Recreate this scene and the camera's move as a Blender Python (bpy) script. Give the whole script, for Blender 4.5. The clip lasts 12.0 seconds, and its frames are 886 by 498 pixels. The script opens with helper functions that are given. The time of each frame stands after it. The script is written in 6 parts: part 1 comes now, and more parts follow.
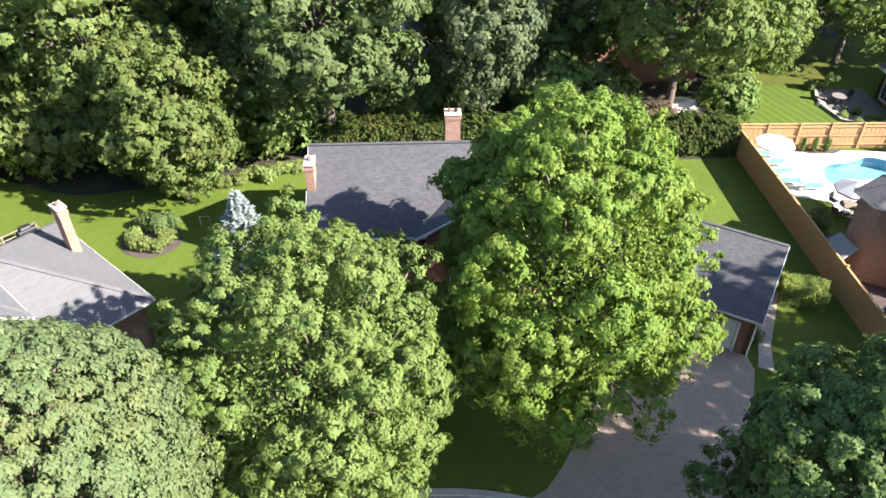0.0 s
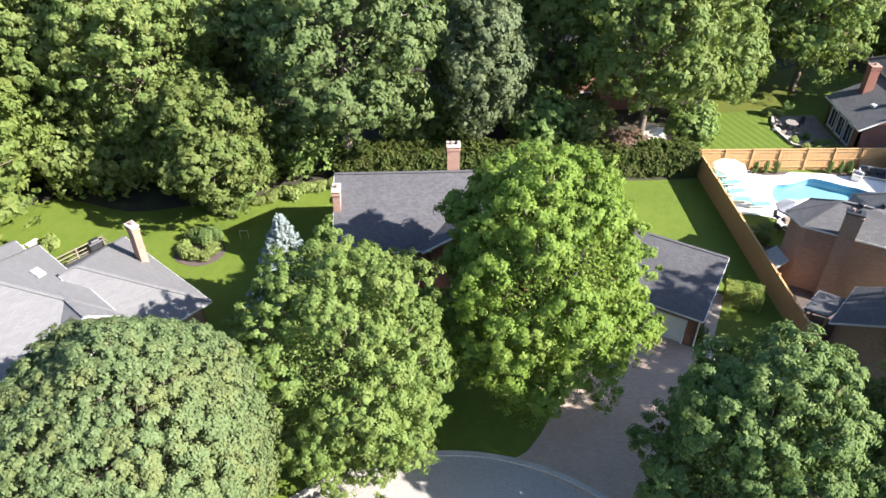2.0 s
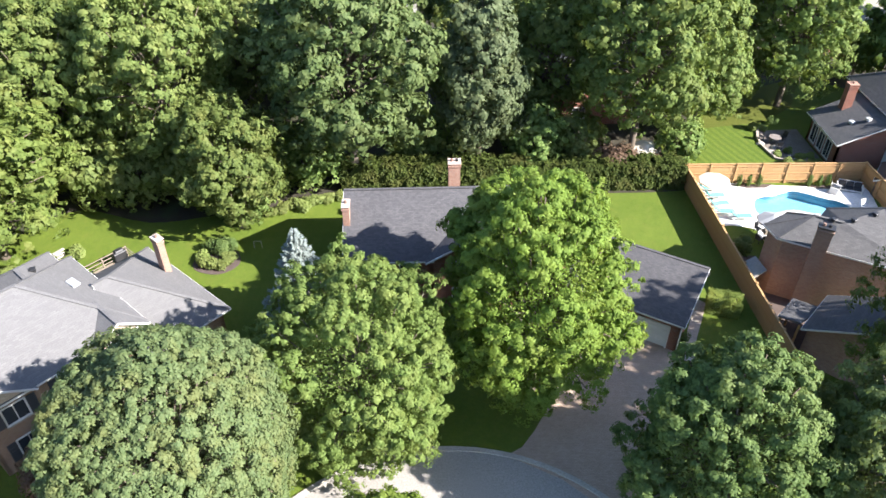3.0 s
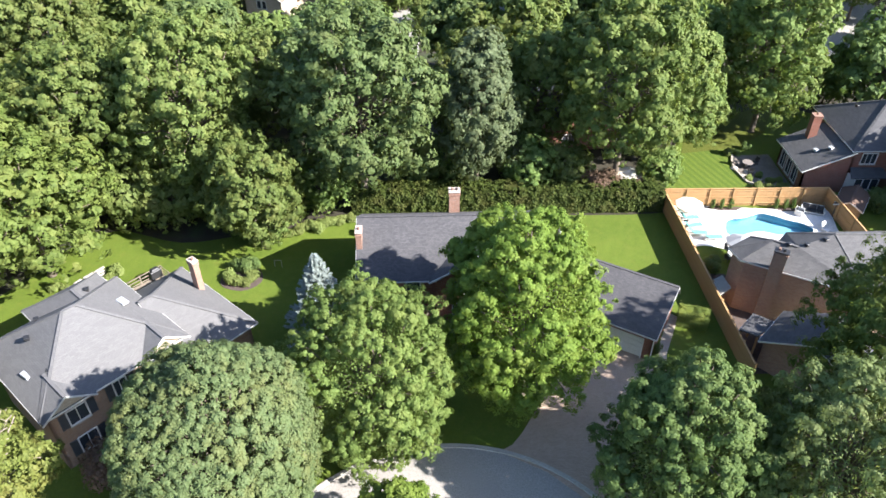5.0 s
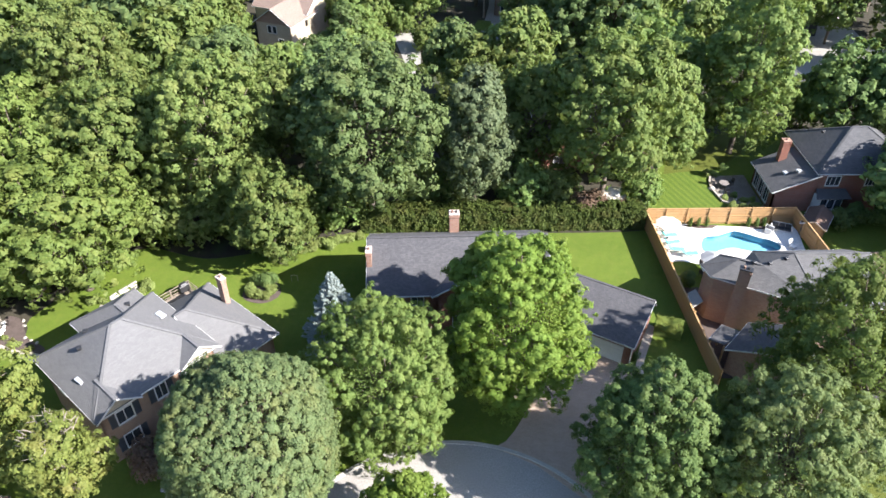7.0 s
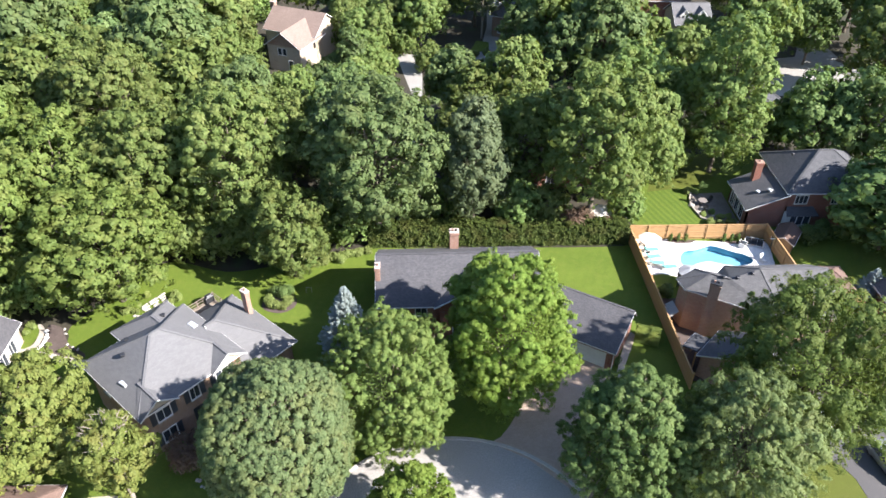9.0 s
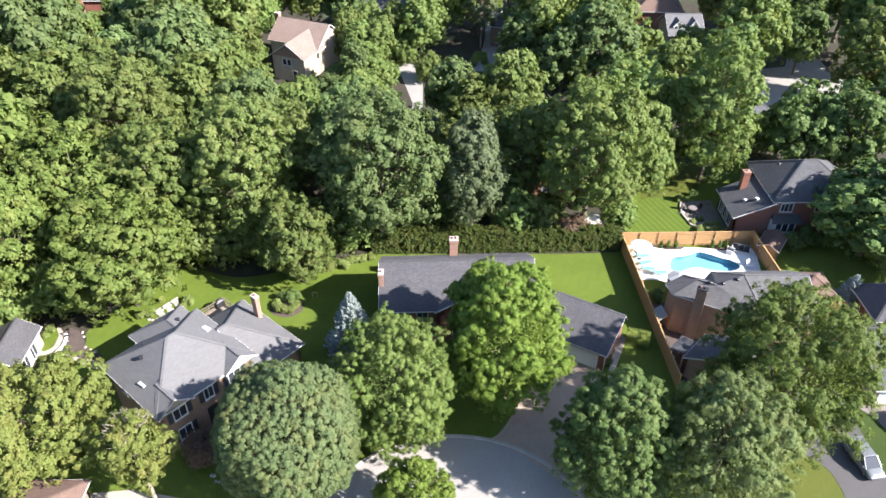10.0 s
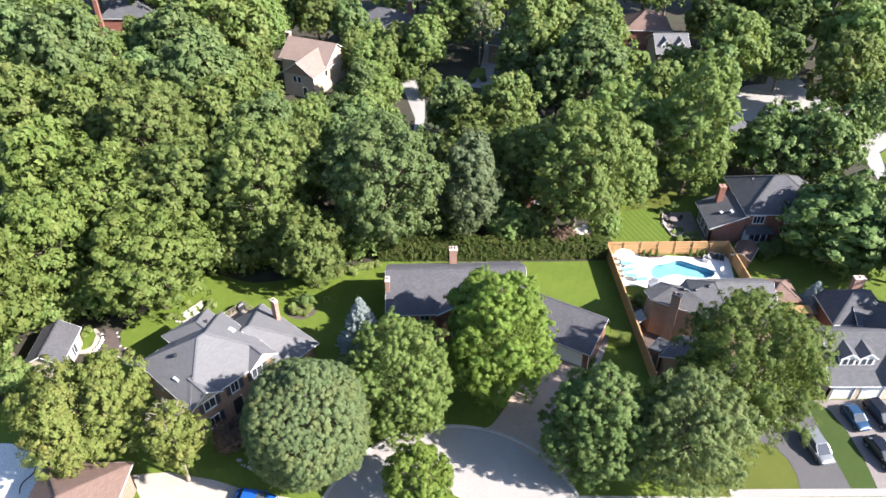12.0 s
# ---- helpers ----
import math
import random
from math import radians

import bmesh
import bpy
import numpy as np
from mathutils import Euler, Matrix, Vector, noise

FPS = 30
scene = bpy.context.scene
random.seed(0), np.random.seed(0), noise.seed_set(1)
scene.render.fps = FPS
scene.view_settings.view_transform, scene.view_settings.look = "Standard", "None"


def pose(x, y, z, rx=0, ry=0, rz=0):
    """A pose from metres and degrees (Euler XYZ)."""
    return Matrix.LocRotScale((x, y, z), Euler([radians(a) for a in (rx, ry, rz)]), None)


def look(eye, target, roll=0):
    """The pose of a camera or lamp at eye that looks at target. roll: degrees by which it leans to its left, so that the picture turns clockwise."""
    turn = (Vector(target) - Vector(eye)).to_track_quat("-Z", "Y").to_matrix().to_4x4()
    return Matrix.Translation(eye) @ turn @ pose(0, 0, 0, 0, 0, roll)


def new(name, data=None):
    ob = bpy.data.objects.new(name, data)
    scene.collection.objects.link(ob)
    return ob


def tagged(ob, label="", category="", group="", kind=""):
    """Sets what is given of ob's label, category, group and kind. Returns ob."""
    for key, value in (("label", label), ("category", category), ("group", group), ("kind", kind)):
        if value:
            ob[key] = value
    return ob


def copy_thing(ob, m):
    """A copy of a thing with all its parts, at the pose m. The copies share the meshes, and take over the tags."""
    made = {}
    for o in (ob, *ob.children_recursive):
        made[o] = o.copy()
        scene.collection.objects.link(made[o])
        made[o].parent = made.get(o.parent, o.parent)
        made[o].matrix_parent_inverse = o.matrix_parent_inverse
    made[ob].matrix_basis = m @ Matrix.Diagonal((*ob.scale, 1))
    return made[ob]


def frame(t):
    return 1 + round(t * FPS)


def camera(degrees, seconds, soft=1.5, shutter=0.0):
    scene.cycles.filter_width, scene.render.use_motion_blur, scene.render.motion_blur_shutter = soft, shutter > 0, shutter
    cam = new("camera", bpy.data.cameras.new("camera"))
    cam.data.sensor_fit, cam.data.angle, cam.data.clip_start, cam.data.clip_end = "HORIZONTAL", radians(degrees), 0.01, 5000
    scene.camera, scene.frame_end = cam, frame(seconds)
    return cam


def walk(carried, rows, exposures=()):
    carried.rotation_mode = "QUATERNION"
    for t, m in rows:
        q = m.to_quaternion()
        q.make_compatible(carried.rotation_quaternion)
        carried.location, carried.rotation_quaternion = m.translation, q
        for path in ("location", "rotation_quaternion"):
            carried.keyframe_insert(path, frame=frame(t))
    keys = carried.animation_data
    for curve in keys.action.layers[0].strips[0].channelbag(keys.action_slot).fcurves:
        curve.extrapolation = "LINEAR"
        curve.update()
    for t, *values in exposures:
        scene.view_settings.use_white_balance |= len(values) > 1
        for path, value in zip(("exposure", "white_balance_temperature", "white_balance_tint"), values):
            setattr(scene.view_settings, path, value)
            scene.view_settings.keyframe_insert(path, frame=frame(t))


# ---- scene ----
cam = camera(62.73, 12.0, soft=1.58)
# seconds, x, y, z, yaw, degrees below the horizon, roll
PATH = [
    (0.0, 0.123, -0.233, 28.911, -0.304, 37.687, -0.164),
    (0.5, 0.109, -2.143, 30.276, -0.294, 37.691, -0.141),
    (1.0, 0.076, -3.880, 31.818, -0.288, 37.692, -0.123),
    (1.5, 0.008, -5.402, 33.424, -0.291, 37.714, -0.130),
    (2.0, -0.077, -6.820, 35.015, -0.306, 37.741, -0.110),
    (2.5, -0.133, -8.134, 36.529, -0.299, 37.752, -0.073),
    (3.0, -0.214, -9.398, 38.038, -0.312, 37.746, -0.068),
    (5.0, -0.346, -14.001, 43.722, -0.307, 37.688, -0.037),
    (5.5, -0.391, -15.171, 45.129, -0.333, 37.662, -0.025),
    (6.0, -0.454, -16.328, 46.527, -0.377, 37.628, -0.021),
    (6.5, -0.518, -17.511, 47.887, -0.407, 37.595, -0.009),
    (7.0, -0.593, -18.714, 49.276, -0.429, 37.563, 0.011),
    (9.0, -0.829, -23.779, 55.127, -0.500, 37.492, 0.036),
    (9.5, -0.874, -25.074, 56.585, -0.527, 37.464, 0.052),
    (10.0, -0.910, -26.460, 58.091, -0.539, 37.437, 0.055),
    (10.5, -0.952, -27.925, 59.574, -0.536, 37.411, 0.064),
    (11.0, -0.960, -29.458, 61.079, -0.536, 37.383, 0.077),
    (11.5, -0.967, -31.059, 62.623, -0.514, 37.377, 0.103),
    (12.0, -0.967, -32.754, 64.199, -0.493, 37.371, 0.134),
]
walk(cam, [(t, pose(x, y, z, 90 - down, 0, yaw) @ pose(0, 0, 0, 0, 0, roll)) for t, x, y, z, yaw, down, roll in PATH],
     exposures=[(0.0, 2.09, 6400, 12), (3.0, 2.03, 6350, 11.5), (6.0, 1.98, 6250, 11), (9.0, 1.93, 6240, 12.5), (12.0, 1.91, 6240, 14)])

# ---------------------------------------------------------------- light
SUN_DIR = Vector((0.760, -0.317, 0.590)).normalized()
world = bpy.data.worlds.new("sky")
scene.world = world
world.use_nodes = True
wn = world.node_tree
sky = wn.nodes.new("ShaderNodeTexSky")
sky.sky_type = 'NISHITA'
sky.sun_disc = False
sky.ozone_density = 3.5
sky.sun_elevation = math.asin(SUN_DIR.z)
sky.sun_rotation = math.atan2(SUN_DIR.x, SUN_DIR.y)
wn.links.new(sky.outputs[0], wn.nodes["Background"].inputs[0])
wn.nodes["Background"].inputs[1].default_value = 0.085
sun = new("sun", bpy.data.lights.new("sun", 'SUN'))
sun.data.energy = 4.8
sun.data.angle = radians(0.55)
sun.data.color = (1.0, 0.935, 0.85)
sun.matrix_world = look(SUN_DIR * 150, (0, 0, 0))

# ---------------------------------------------------------------- materials
def nodes_of(name):
    m = bpy.data.materials.new(name)
    m.use_nodes = True
    return m, m.node_tree.nodes, m.node_tree.links, m.node_tree.nodes["Principled BSDF"]


def mixed(n, l, fac, a, b):
    """A colour between a and b (colours or sockets) by the socket fac."""
    x = n.new("ShaderNodeMix")
    x.data_type = 'RGBA'
    if isinstance(fac, float):
        x.inputs[0].default_value = fac
    else:
        l.new(fac, x.inputs[0])
    for i, c in ((6, a), (7, b)):
        if isinstance(c, tuple):
            x.inputs[i].default_value = (*c, 1)
        else:
            l.new(c, x.inputs[i])
    return x.outputs[2]


def noise_fac(n, l, vec, scale, lo=0.35, hi=0.65, detail=4.0, rough=0.6):
    t = n.new("ShaderNodeTexNoise")
    t.inputs["Scale"].default_value = scale
    t.inputs["Detail"].default_value = detail
    t.inputs["Roughness"].default_value = rough
    l.new(vec, t.inputs["Vector"])
    r = n.new("ShaderNodeMapRange")
    r.inputs[1].default_value, r.inputs[2].default_value = lo, hi
    l.new(t.outputs[0], r.inputs[0])
    return r.outputs[0]


def bump(n, l, height, bsdf, strength=0.4, distance=0.02):
    b = n.new("ShaderNodeBump")
    b.inputs["Strength"].default_value = strength
    b.inputs["Distance"].default_value = distance
    l.new(height, b.inputs["Height"])
    l.new(b.outputs[0], bsdf.inputs["Normal"])


def rough_mat(name, a, b, rough=0.85, coarse=0.6, fine=12.0, third=None, metal=0.0, relief=0.3, uv=False):
    """A surface that wanders between two colours at a coarse and a fine scale."""
    m, n, l, p = nodes_of(name)
    tc = n.new("ShaderNodeTexCoord")
    vec = tc.outputs["UV" if uv else "Object"]
    c1 = mixed(n, l, noise_fac(n, l, vec, coarse), a, b)
    f2 = noise_fac(n, l, vec, fine, 0.3, 0.7)
    dark = tuple(v * 0.72 for v in a)
    col = mixed(n, l, f2, dark, c1)
    if third:
        col = mixed(n, l, noise_fac(n, l, vec, coarse * 0.35, 0.55, 0.7), col, third)
    l.new(col, p.inputs["Base Color"])
    p.inputs["Roughness"].default_value = rough
    p.inputs["Metallic"].default_value = metal
    bump(n, l, f2, p, relief)
    return m


def course_mat(name, a, b, joint, width, height, mortar, rough=0.85, offset=0.5, weather=0.35, rough_bump=0.5, bias=0.0):
    """Courses of bricks, shingles or pavers, laid in metres along the surface."""
    m, n, l, p = nodes_of(name)
    tc = n.new("ShaderNodeTexCoord")
    vec = tc.outputs["UV"]
    br = n.new("ShaderNodeTexBrick")
    br.inputs["Scale"].default_value = 1.0
    br.inputs["Brick Width"].default_value = width
    br.inputs["Row Height"].default_value = height
    br.inputs["Mortar Size"].default_value = mortar
    br.inputs["Mortar Smooth"].default_value = 0.2
    br.inputs["Bias"].default_value = bias
    br.offset = offset
    br.inputs["Color1"].default_value = (*a, 1)
    br.inputs["Color2"].default_value = (*b, 1)
    br.inputs["Mortar"].default_value = (*joint, 1)
    l.new(vec, br.inputs["Vector"])
    stain = noise_fac(n, l, vec, 0.35, 0.35, 0.75)
    shade = tuple(0.62 * v for v in a)
    big = mixed(n, l, stain, br.outputs["Color"], shade)
    soft = n.new("ShaderNodeMix")
    soft.data_type = 'RGBA'
    soft.inputs[0].default_value = weather
    l.new(br.outputs["Color"], soft.inputs[6])
    l.new(big, soft.inputs[7])
    fine = noise_fac(n, l, vec, 25.0, 0.2, 0.8)
    col = n.new("ShaderNodeMix")
    col.data_type, col.blend_type = 'RGBA', 'MULTIPLY'
    col.inputs[0].default_value = 0.45
    l.new(soft.outputs[2], col.inputs[6])
    l.new(fine, col.inputs[7])
    l.new(col.outputs[2], p.inputs["Base Color"])
    p.inputs["Roughness"].default_value = rough
    inv = n.new("ShaderNodeMath")
    inv.operation = 'SUBTRACT'
    inv.inputs[0].default_value = 1.0
    l.new(br.outputs["Fac"], inv.inputs[1])
    bump(n, l, inv.outputs[0], p, rough_bump, 0.015)
    return m


def leaf_mat(name, a, b, c, sheer=0.32, rough=0.6, hue=(0.488, 0.500)):
    """Leaves: hue from leaf to leaf, from spray to spray and from tree to tree, with some light coming through."""
    m, n, l, p = nodes_of(name)
    geo = n.new("ShaderNodeNewGeometry")
    tc = n.new("ShaderNodeTexCoord")
    info = n.new("ShaderNodeObjectInfo")
    col = mixed(n, l, geo.outputs["Random Per Island"], a, b)
    patch = noise_fac(n, l, tc.outputs["Object"], 0.45, 0.48, 0.72)
    col = mixed(n, l, patch, col, c)
    hsv = n.new("ShaderNodeHueSaturation")
    r = n.new("ShaderNodeMapRange")
    r.inputs[3].default_value, r.inputs[4].default_value = 0.80, 1.18
    l.new(info.outputs["Random"], r.inputs[0])
    l.new(r.outputs[0], hsv.inputs["Value"])
    h = n.new("ShaderNodeMapRange")
    h.inputs[3].default_value, h.inputs[4].default_value = hue
    l.new(info.outputs["Random"], h.inputs[0])
    l.new(h.outputs[0], hsv.inputs["Hue"])
    l.new(col, hsv.inputs["Color"])
    l.new(hsv.outputs[0], p.inputs["Base Color"])
    p.inputs["Roughness"].default_value = rough
    p.inputs["Specular IOR Level"].default_value = 0.15
    tr = n.new("ShaderNodeBsdfTranslucent")
    warm = n.new("ShaderNodeMix")
    warm.data_type, warm.blend_type = 'RGBA', 'MULTIPLY'
    warm.inputs[0].default_value = 1.0
    l.new(hsv.outputs[0], warm.inputs[6])
    warm.inputs[7].default_value = (1.18, 1.15, 0.75, 1)
    l.new(warm.outputs[2], tr.inputs["Color"])
    mx = n.new("ShaderNodeMixShader")
    mx.inputs[0].default_value = sheer
    l.new(p.outputs[0], mx.inputs[1])
    l.new(tr.outputs[0], mx.inputs[2])
    l.new(mx.outputs[0], n["Material Output"].inputs["Surface"])
    return m


def lawn_mat(name, angle=0.0, stripe=1.1, strength=0.35, dull=0.0, tone=(0.040, 0.047, 0.015)):
    """Mown grass with faint mowing stripes, dry spots and blade relief."""
    m, n, l, p = nodes_of(name)
    tc = n.new("ShaderNodeTexCoord")
    rot = n.new("ShaderNodeMapping")
    rot.inputs["Rotation"].default_value = (0, 0, angle)
    l.new(tc.outputs["Object"], rot.inputs["Vector"])
    wv = n.new("ShaderNodeTexWave")
    wv.bands_direction = 'X'
    wv.inputs["Scale"].default_value = 0.314 / stripe
    wv.inputs["Distortion"].default_value = 0.6
    wv.inputs["Detail"].default_value = 1.0
    l.new(rot.outputs[0], wv.inputs["Vector"])
    base = mixed(n, l, noise_fac(n, l, tc.outputs["Object"], 0.25), (0.106, 0.150, 0.017), (0.155, 0.199, 0.026))
    dry = mixed(n, l, noise_fac(n, l, tc.outputs["Object"], 1.3, 0.5, 0.75), base, (0.172, 0.186, 0.033))
    dark = mixed(n, l, strength, dry, (0.060, 0.100, 0.012))
    striped = mixed(n, l, wv.outputs["Fac"], dark, dry)
    fine = noise_fac(n, l, tc.outputs["Object"], 14.0, 0.25, 0.75, 6.0, 0.75)
    blades = mixed(n, l, fine, (0.056, 0.094, 0.013), striped)
    tuft = noise_fac(n, l, tc.outputs["Object"], 4.0, 0.30, 0.62, 5.0, 0.7)
    blades = mixed(n, l, tuft, mixed(n, l, 0.40, blades, (0.050, 0.080, 0.014)), blades)
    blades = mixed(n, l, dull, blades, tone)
    l.new(blades, p.inputs["Base Color"])
    p.inputs["Roughness"].default_value = 0.8
    p.inputs["Specular IOR Level"].default_value = 0.2
    bump(n, l, fine, p, 0.6, 0.04)
    return m


def plain(name, color, rough=0.6, metal=0.0):
    m, n, l, p = nodes_of(name)
    tc = n.new("ShaderNodeTexCoord")
    f = noise_fac(n, l, tc.outputs["Object"], 5.0, 0.3, 0.8)
    l.new(mixed(n, l, f, color, tuple(0.88 * v for v in color)), p.inputs["Base Color"])
    p.inputs["Roughness"].default_value = rough
    p.inputs["Metallic"].default_value = metal
    return m


GRASS = lawn_mat("grass", 0.3, 1.1, 0.10)
# the lawn mixed about half way to a darker, yellower tone
GRASS_DULL = lawn_mat("dull front grass", 0.9, 1.1, 0.1, dull=0.55, tone=(0.066, 0.060, 0.012))
# the same lawn mixed mostly towards a much darker green
GRASS_DARKENED = lawn_mat("darkened green grass", 0.9, 1.1, 0.1, dull=0.8, tone=(0.022, 0.040, 0.009))
GRASS_STRIPED = lawn_mat("striped grass", -0.35, 0.8, 0.75)
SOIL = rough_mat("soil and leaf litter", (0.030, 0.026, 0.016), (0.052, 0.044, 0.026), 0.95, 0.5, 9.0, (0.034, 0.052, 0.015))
MULCH = rough_mat("bark mulch", (0.075, 0.055, 0.048), (0.12, 0.09, 0.08), 0.95, 1.5, 18.0)
CONCRETE = rough_mat("pale concrete", (0.36, 0.32, 0.265), (0.43, 0.385, 0.325), 0.9, 0.35, 7.0, (0.35, 0.32, 0.28), relief=0.15)
ROADGREY = rough_mat("grey street surface", (0.29, 0.275, 0.255), (0.35, 0.335, 0.31), 0.92, 0.3, 9.0, (0.25, 0.24, 0.225), relief=0.2)
PINKSTONE = rough_mat("pinkish paving", (0.185, 0.160, 0.150), (0.235, 0.205, 0.19), 0.9, 0.5, 9.0, (0.16, 0.145, 0.135), relief=0.2)
ROADTOP = rough_mat("worn pale road", (0.301, 0.281, 0.262), (0.348, 0.327, 0.304), 0.92, 0.25, 9.0, (0.266, 0.251, 0.236), relief=0.2)
KERB = rough_mat("kerb concrete", (0.38, 0.355, 0.315), (0.46, 0.435, 0.39), 0.9, 0.8, 9.0)
ASPHALT = rough_mat("dark asphalt", (0.074, 0.071, 0.072), (0.095, 0.090, 0.091), 0.9, 0.3, 20.0)
PAVERS = course_mat("clay and grey pavers", (0.442, 0.327, 0.253), (0.534, 0.409, 0.327), (0.322, 0.244, 0.193), 0.22, 0.11, 0.008, 0.88, 0.5)
DECKSTONE = rough_mat("white pool deck", (0.70, 0.685, 0.66), (0.80, 0.79, 0.77), 0.75, 0.6, 6.0)
TILE_BLUE = rough_mat("dark blue pool tile", (0.10, 0.27, 0.40), (0.15, 0.34, 0.47), 0.35, 2.0, 9.0)
PLASTER_BLUE = rough_mat("blue pool plaster", (0.185, 0.42, 0.535), (0.225, 0.465, 0.57), 0.6, 0.8, 6.0)
SHINGLE = course_mat("charcoal shingles", (0.078, 0.077, 0.086), (0.118, 0.115, 0.122), (0.066, 0.066, 0.075), 0.24, 0.13, 0.010, 0.92, 0.37)
SHINGLE_GREY = course_mat("weathered grey shingles", (0.149, 0.147, 0.153), (0.176, 0.174, 0.178), (0.130, 0.129, 0.132), 0.38, 0.14, 0.010, 0.93, 0.41, 0.18)
SHINGLE_MID = course_mat("mid grey shingles", (0.112, 0.110, 0.114), (0.150, 0.147, 0.150), (0.085, 0.084, 0.088), 0.38, 0.14, 0.010, 0.93, 0.41)
SHINGLE_DARK = course_mat("slate-grey shingles", (0.085, 0.087, 0.094), (0.120, 0.120, 0.128), (0.058, 0.058, 0.066), 0.40, 0.15, 0.010, 0.92, 0.37)
SHINGLE_TAN = course_mat("tan shingles", (0.25, 0.18, 0.15), (0.30, 0.222, 0.185), (0.19, 0.138, 0.115), 0.38, 0.15, 0.010, 0.92, 0.37)
SHINGLE_BROWN = course_mat("brown shingles", (0.165, 0.105, 0.083), (0.21, 0.138, 0.112), (0.115, 0.075, 0.06), 0.38, 0.15, 0.010, 0.92, 0.37)
BRICK_RED = course_mat("red brick", (0.25, 0.085, 0.055), (0.33, 0.13, 0.085), (0.30, 0.25, 0.21), 0.225, 0.075, 0.008, 0.9)
BRICK_TAN = course_mat("tan brown brick", (0.29, 0.175, 0.115), (0.37, 0.235, 0.16), (0.33, 0.28, 0.23), 0.225, 0.075, 0.008, 0.9)
BRICK_SAND = course_mat("sandy brown brick", (0.322, 0.190, 0.144), (0.437, 0.282, 0.213), (0.391, 0.322, 0.270), 0.225, 0.075, 0.008, 0.9)
BRICK_PINK = course_mat("pink chimney brick", (0.348, 0.187, 0.135), (0.435, 0.261, 0.196), (0.400, 0.331, 0.278), 0.225, 0.075, 0.008, 0.9)
CAPSTONE = rough_mat("pinkish concrete cap", (0.47, 0.38, 0.33), (0.55, 0.46, 0.40), 0.9, 1.5, 9.0)
CLAY = plain("clay flue", (0.22, 0.14, 0.11), 0.85)
STUCCO = rough_mat("cream siding", (0.46, 0.38, 0.29), (0.53, 0.45, 0.35), 0.85, 0.8, 8.0)
WHITE = plain("white paint", (0.62, 0.615, 0.60), 0.5)
DOOR_WHITE = plain("white garage door", (0.66, 0.66, 0.64), 0.45)
DARK = plain("dark metal", (0.035, 0.036, 0.04), 0.45, 0.3)
SHUTTER = plain("dark shutter", (0.045, 0.05, 0.06), 0.5)
GLASS = plain("window glass", (0.040, 0.047, 0.058), 0.08)
SKYLIGHT_GLASS = plain("skylight dome", (0.38, 0.40, 0.43), 0.25)
CEDAR = rough_mat("new cedar boards", (0.43, 0.255, 0.11), (0.53, 0.335, 0.16), 0.8, 1.2, 10.0)
WOOD_OLD = rough_mat("weathered deck wood", (0.22, 0.18, 0.14), (0.30, 0.25, 0.20), 0.85, 1.0, 12.0)
PATIO = rough_mat("brown patio stone", (0.160, 0.136, 0.120), (0.240, 0.208, 0.184), 0.9, 1.0, 7.0)
BARK = rough_mat("grey brown bark", (0.12, 0.095, 0.07), (0.20, 0.165, 0.13), 0.95, 1.5, 12.0, relief=0.6)
BARK_PALE = rough_mat("pale dry bark", (0.23, 0.195, 0.155), (0.32, 0.275, 0.22), 0.95, 1.5, 12.0)
ROCK = rough_mat("pale garden rock", (0.33, 0.30, 0.265), (0.45, 0.42, 0.38), 0.9, 1.5, 9.0, relief=0.6)
HOSE = plain("black hose", (0.02, 0.02, 0.02), 0.5)
FABRIC_TEAL = plain("teal cushion", (0.12, 0.38, 0.38), 0.9)
FABRIC_CREAM = plain("cream canvas", (0.72, 0.66, 0.56), 0.9)
FABRIC_GREY = plain("grey canvas", (0.30, 0.31, 0.33), 0.9)
COPPER_ROOF = rough_mat("brown shed roof", (0.115, 0.068, 0.050), (0.155, 0.095, 0.072), 0.85, 1.0, 8.0)
TYRE = plain("tyre rubber", (0.02, 0.02, 0.02), 0.8)
PAINT_SILVER = plain("silver car paint", (0.20, 0.208, 0.215), 0.35, 0.35)
PAINT_BLUE = plain("blue car paint", (0.025, 0.065, 0.13), 0.3, 0.3)
PAINT_BLACK = plain("black car paint", (0.012, 0.014, 0.02), 0.2, 0.2)
PAINT_BRIGHT = plain("bright blue car paint", (0.02, 0.12, 0.42), 0.2, 0.4)
PAINT_WHITE = plain("white car paint", (0.72, 0.72, 0.72), 0.25)

LEAF_MAPLE = leaf_mat("maple leaves", (0.100, 0.152, 0.042), (0.154, 0.210, 0.060), (0.182, 0.214, 0.064), 0.38)
LEAF_LIGHT = leaf_mat("bright maple leaves", (0.121, 0.203, 0.036), (0.190, 0.286, 0.055), (0.219, 0.289, 0.063), 0.41)
LEAF_CHESTNUT = leaf_mat("grey green leaves", (0.091, 0.135, 0.056), (0.132, 0.172, 0.073), (0.159, 0.176, 0.065), 0.34)
LEAF_DARK = leaf_mat("dark maple leaves", (0.077, 0.127, 0.041), (0.133, 0.199, 0.063), (0.158, 0.212, 0.072), 0.34)
LEAF_WILLOW = leaf_mat("dull linden leaves", (0.128, 0.186, 0.068), (0.199, 0.266, 0.102), (0.227, 0.269, 0.106), 0.39)
LEAF_WOOD = leaf_mat("woodland leaves", (0.112, 0.168, 0.048), (0.190, 0.253, 0.076), (0.228, 0.258, 0.083), 0.41, hue=(0.488, 0.512))
LEAF_OLIVE = leaf_mat("olive leaves", (0.116, 0.155, 0.038), (0.173, 0.208, 0.054), (0.208, 0.202, 0.060), 0.36)
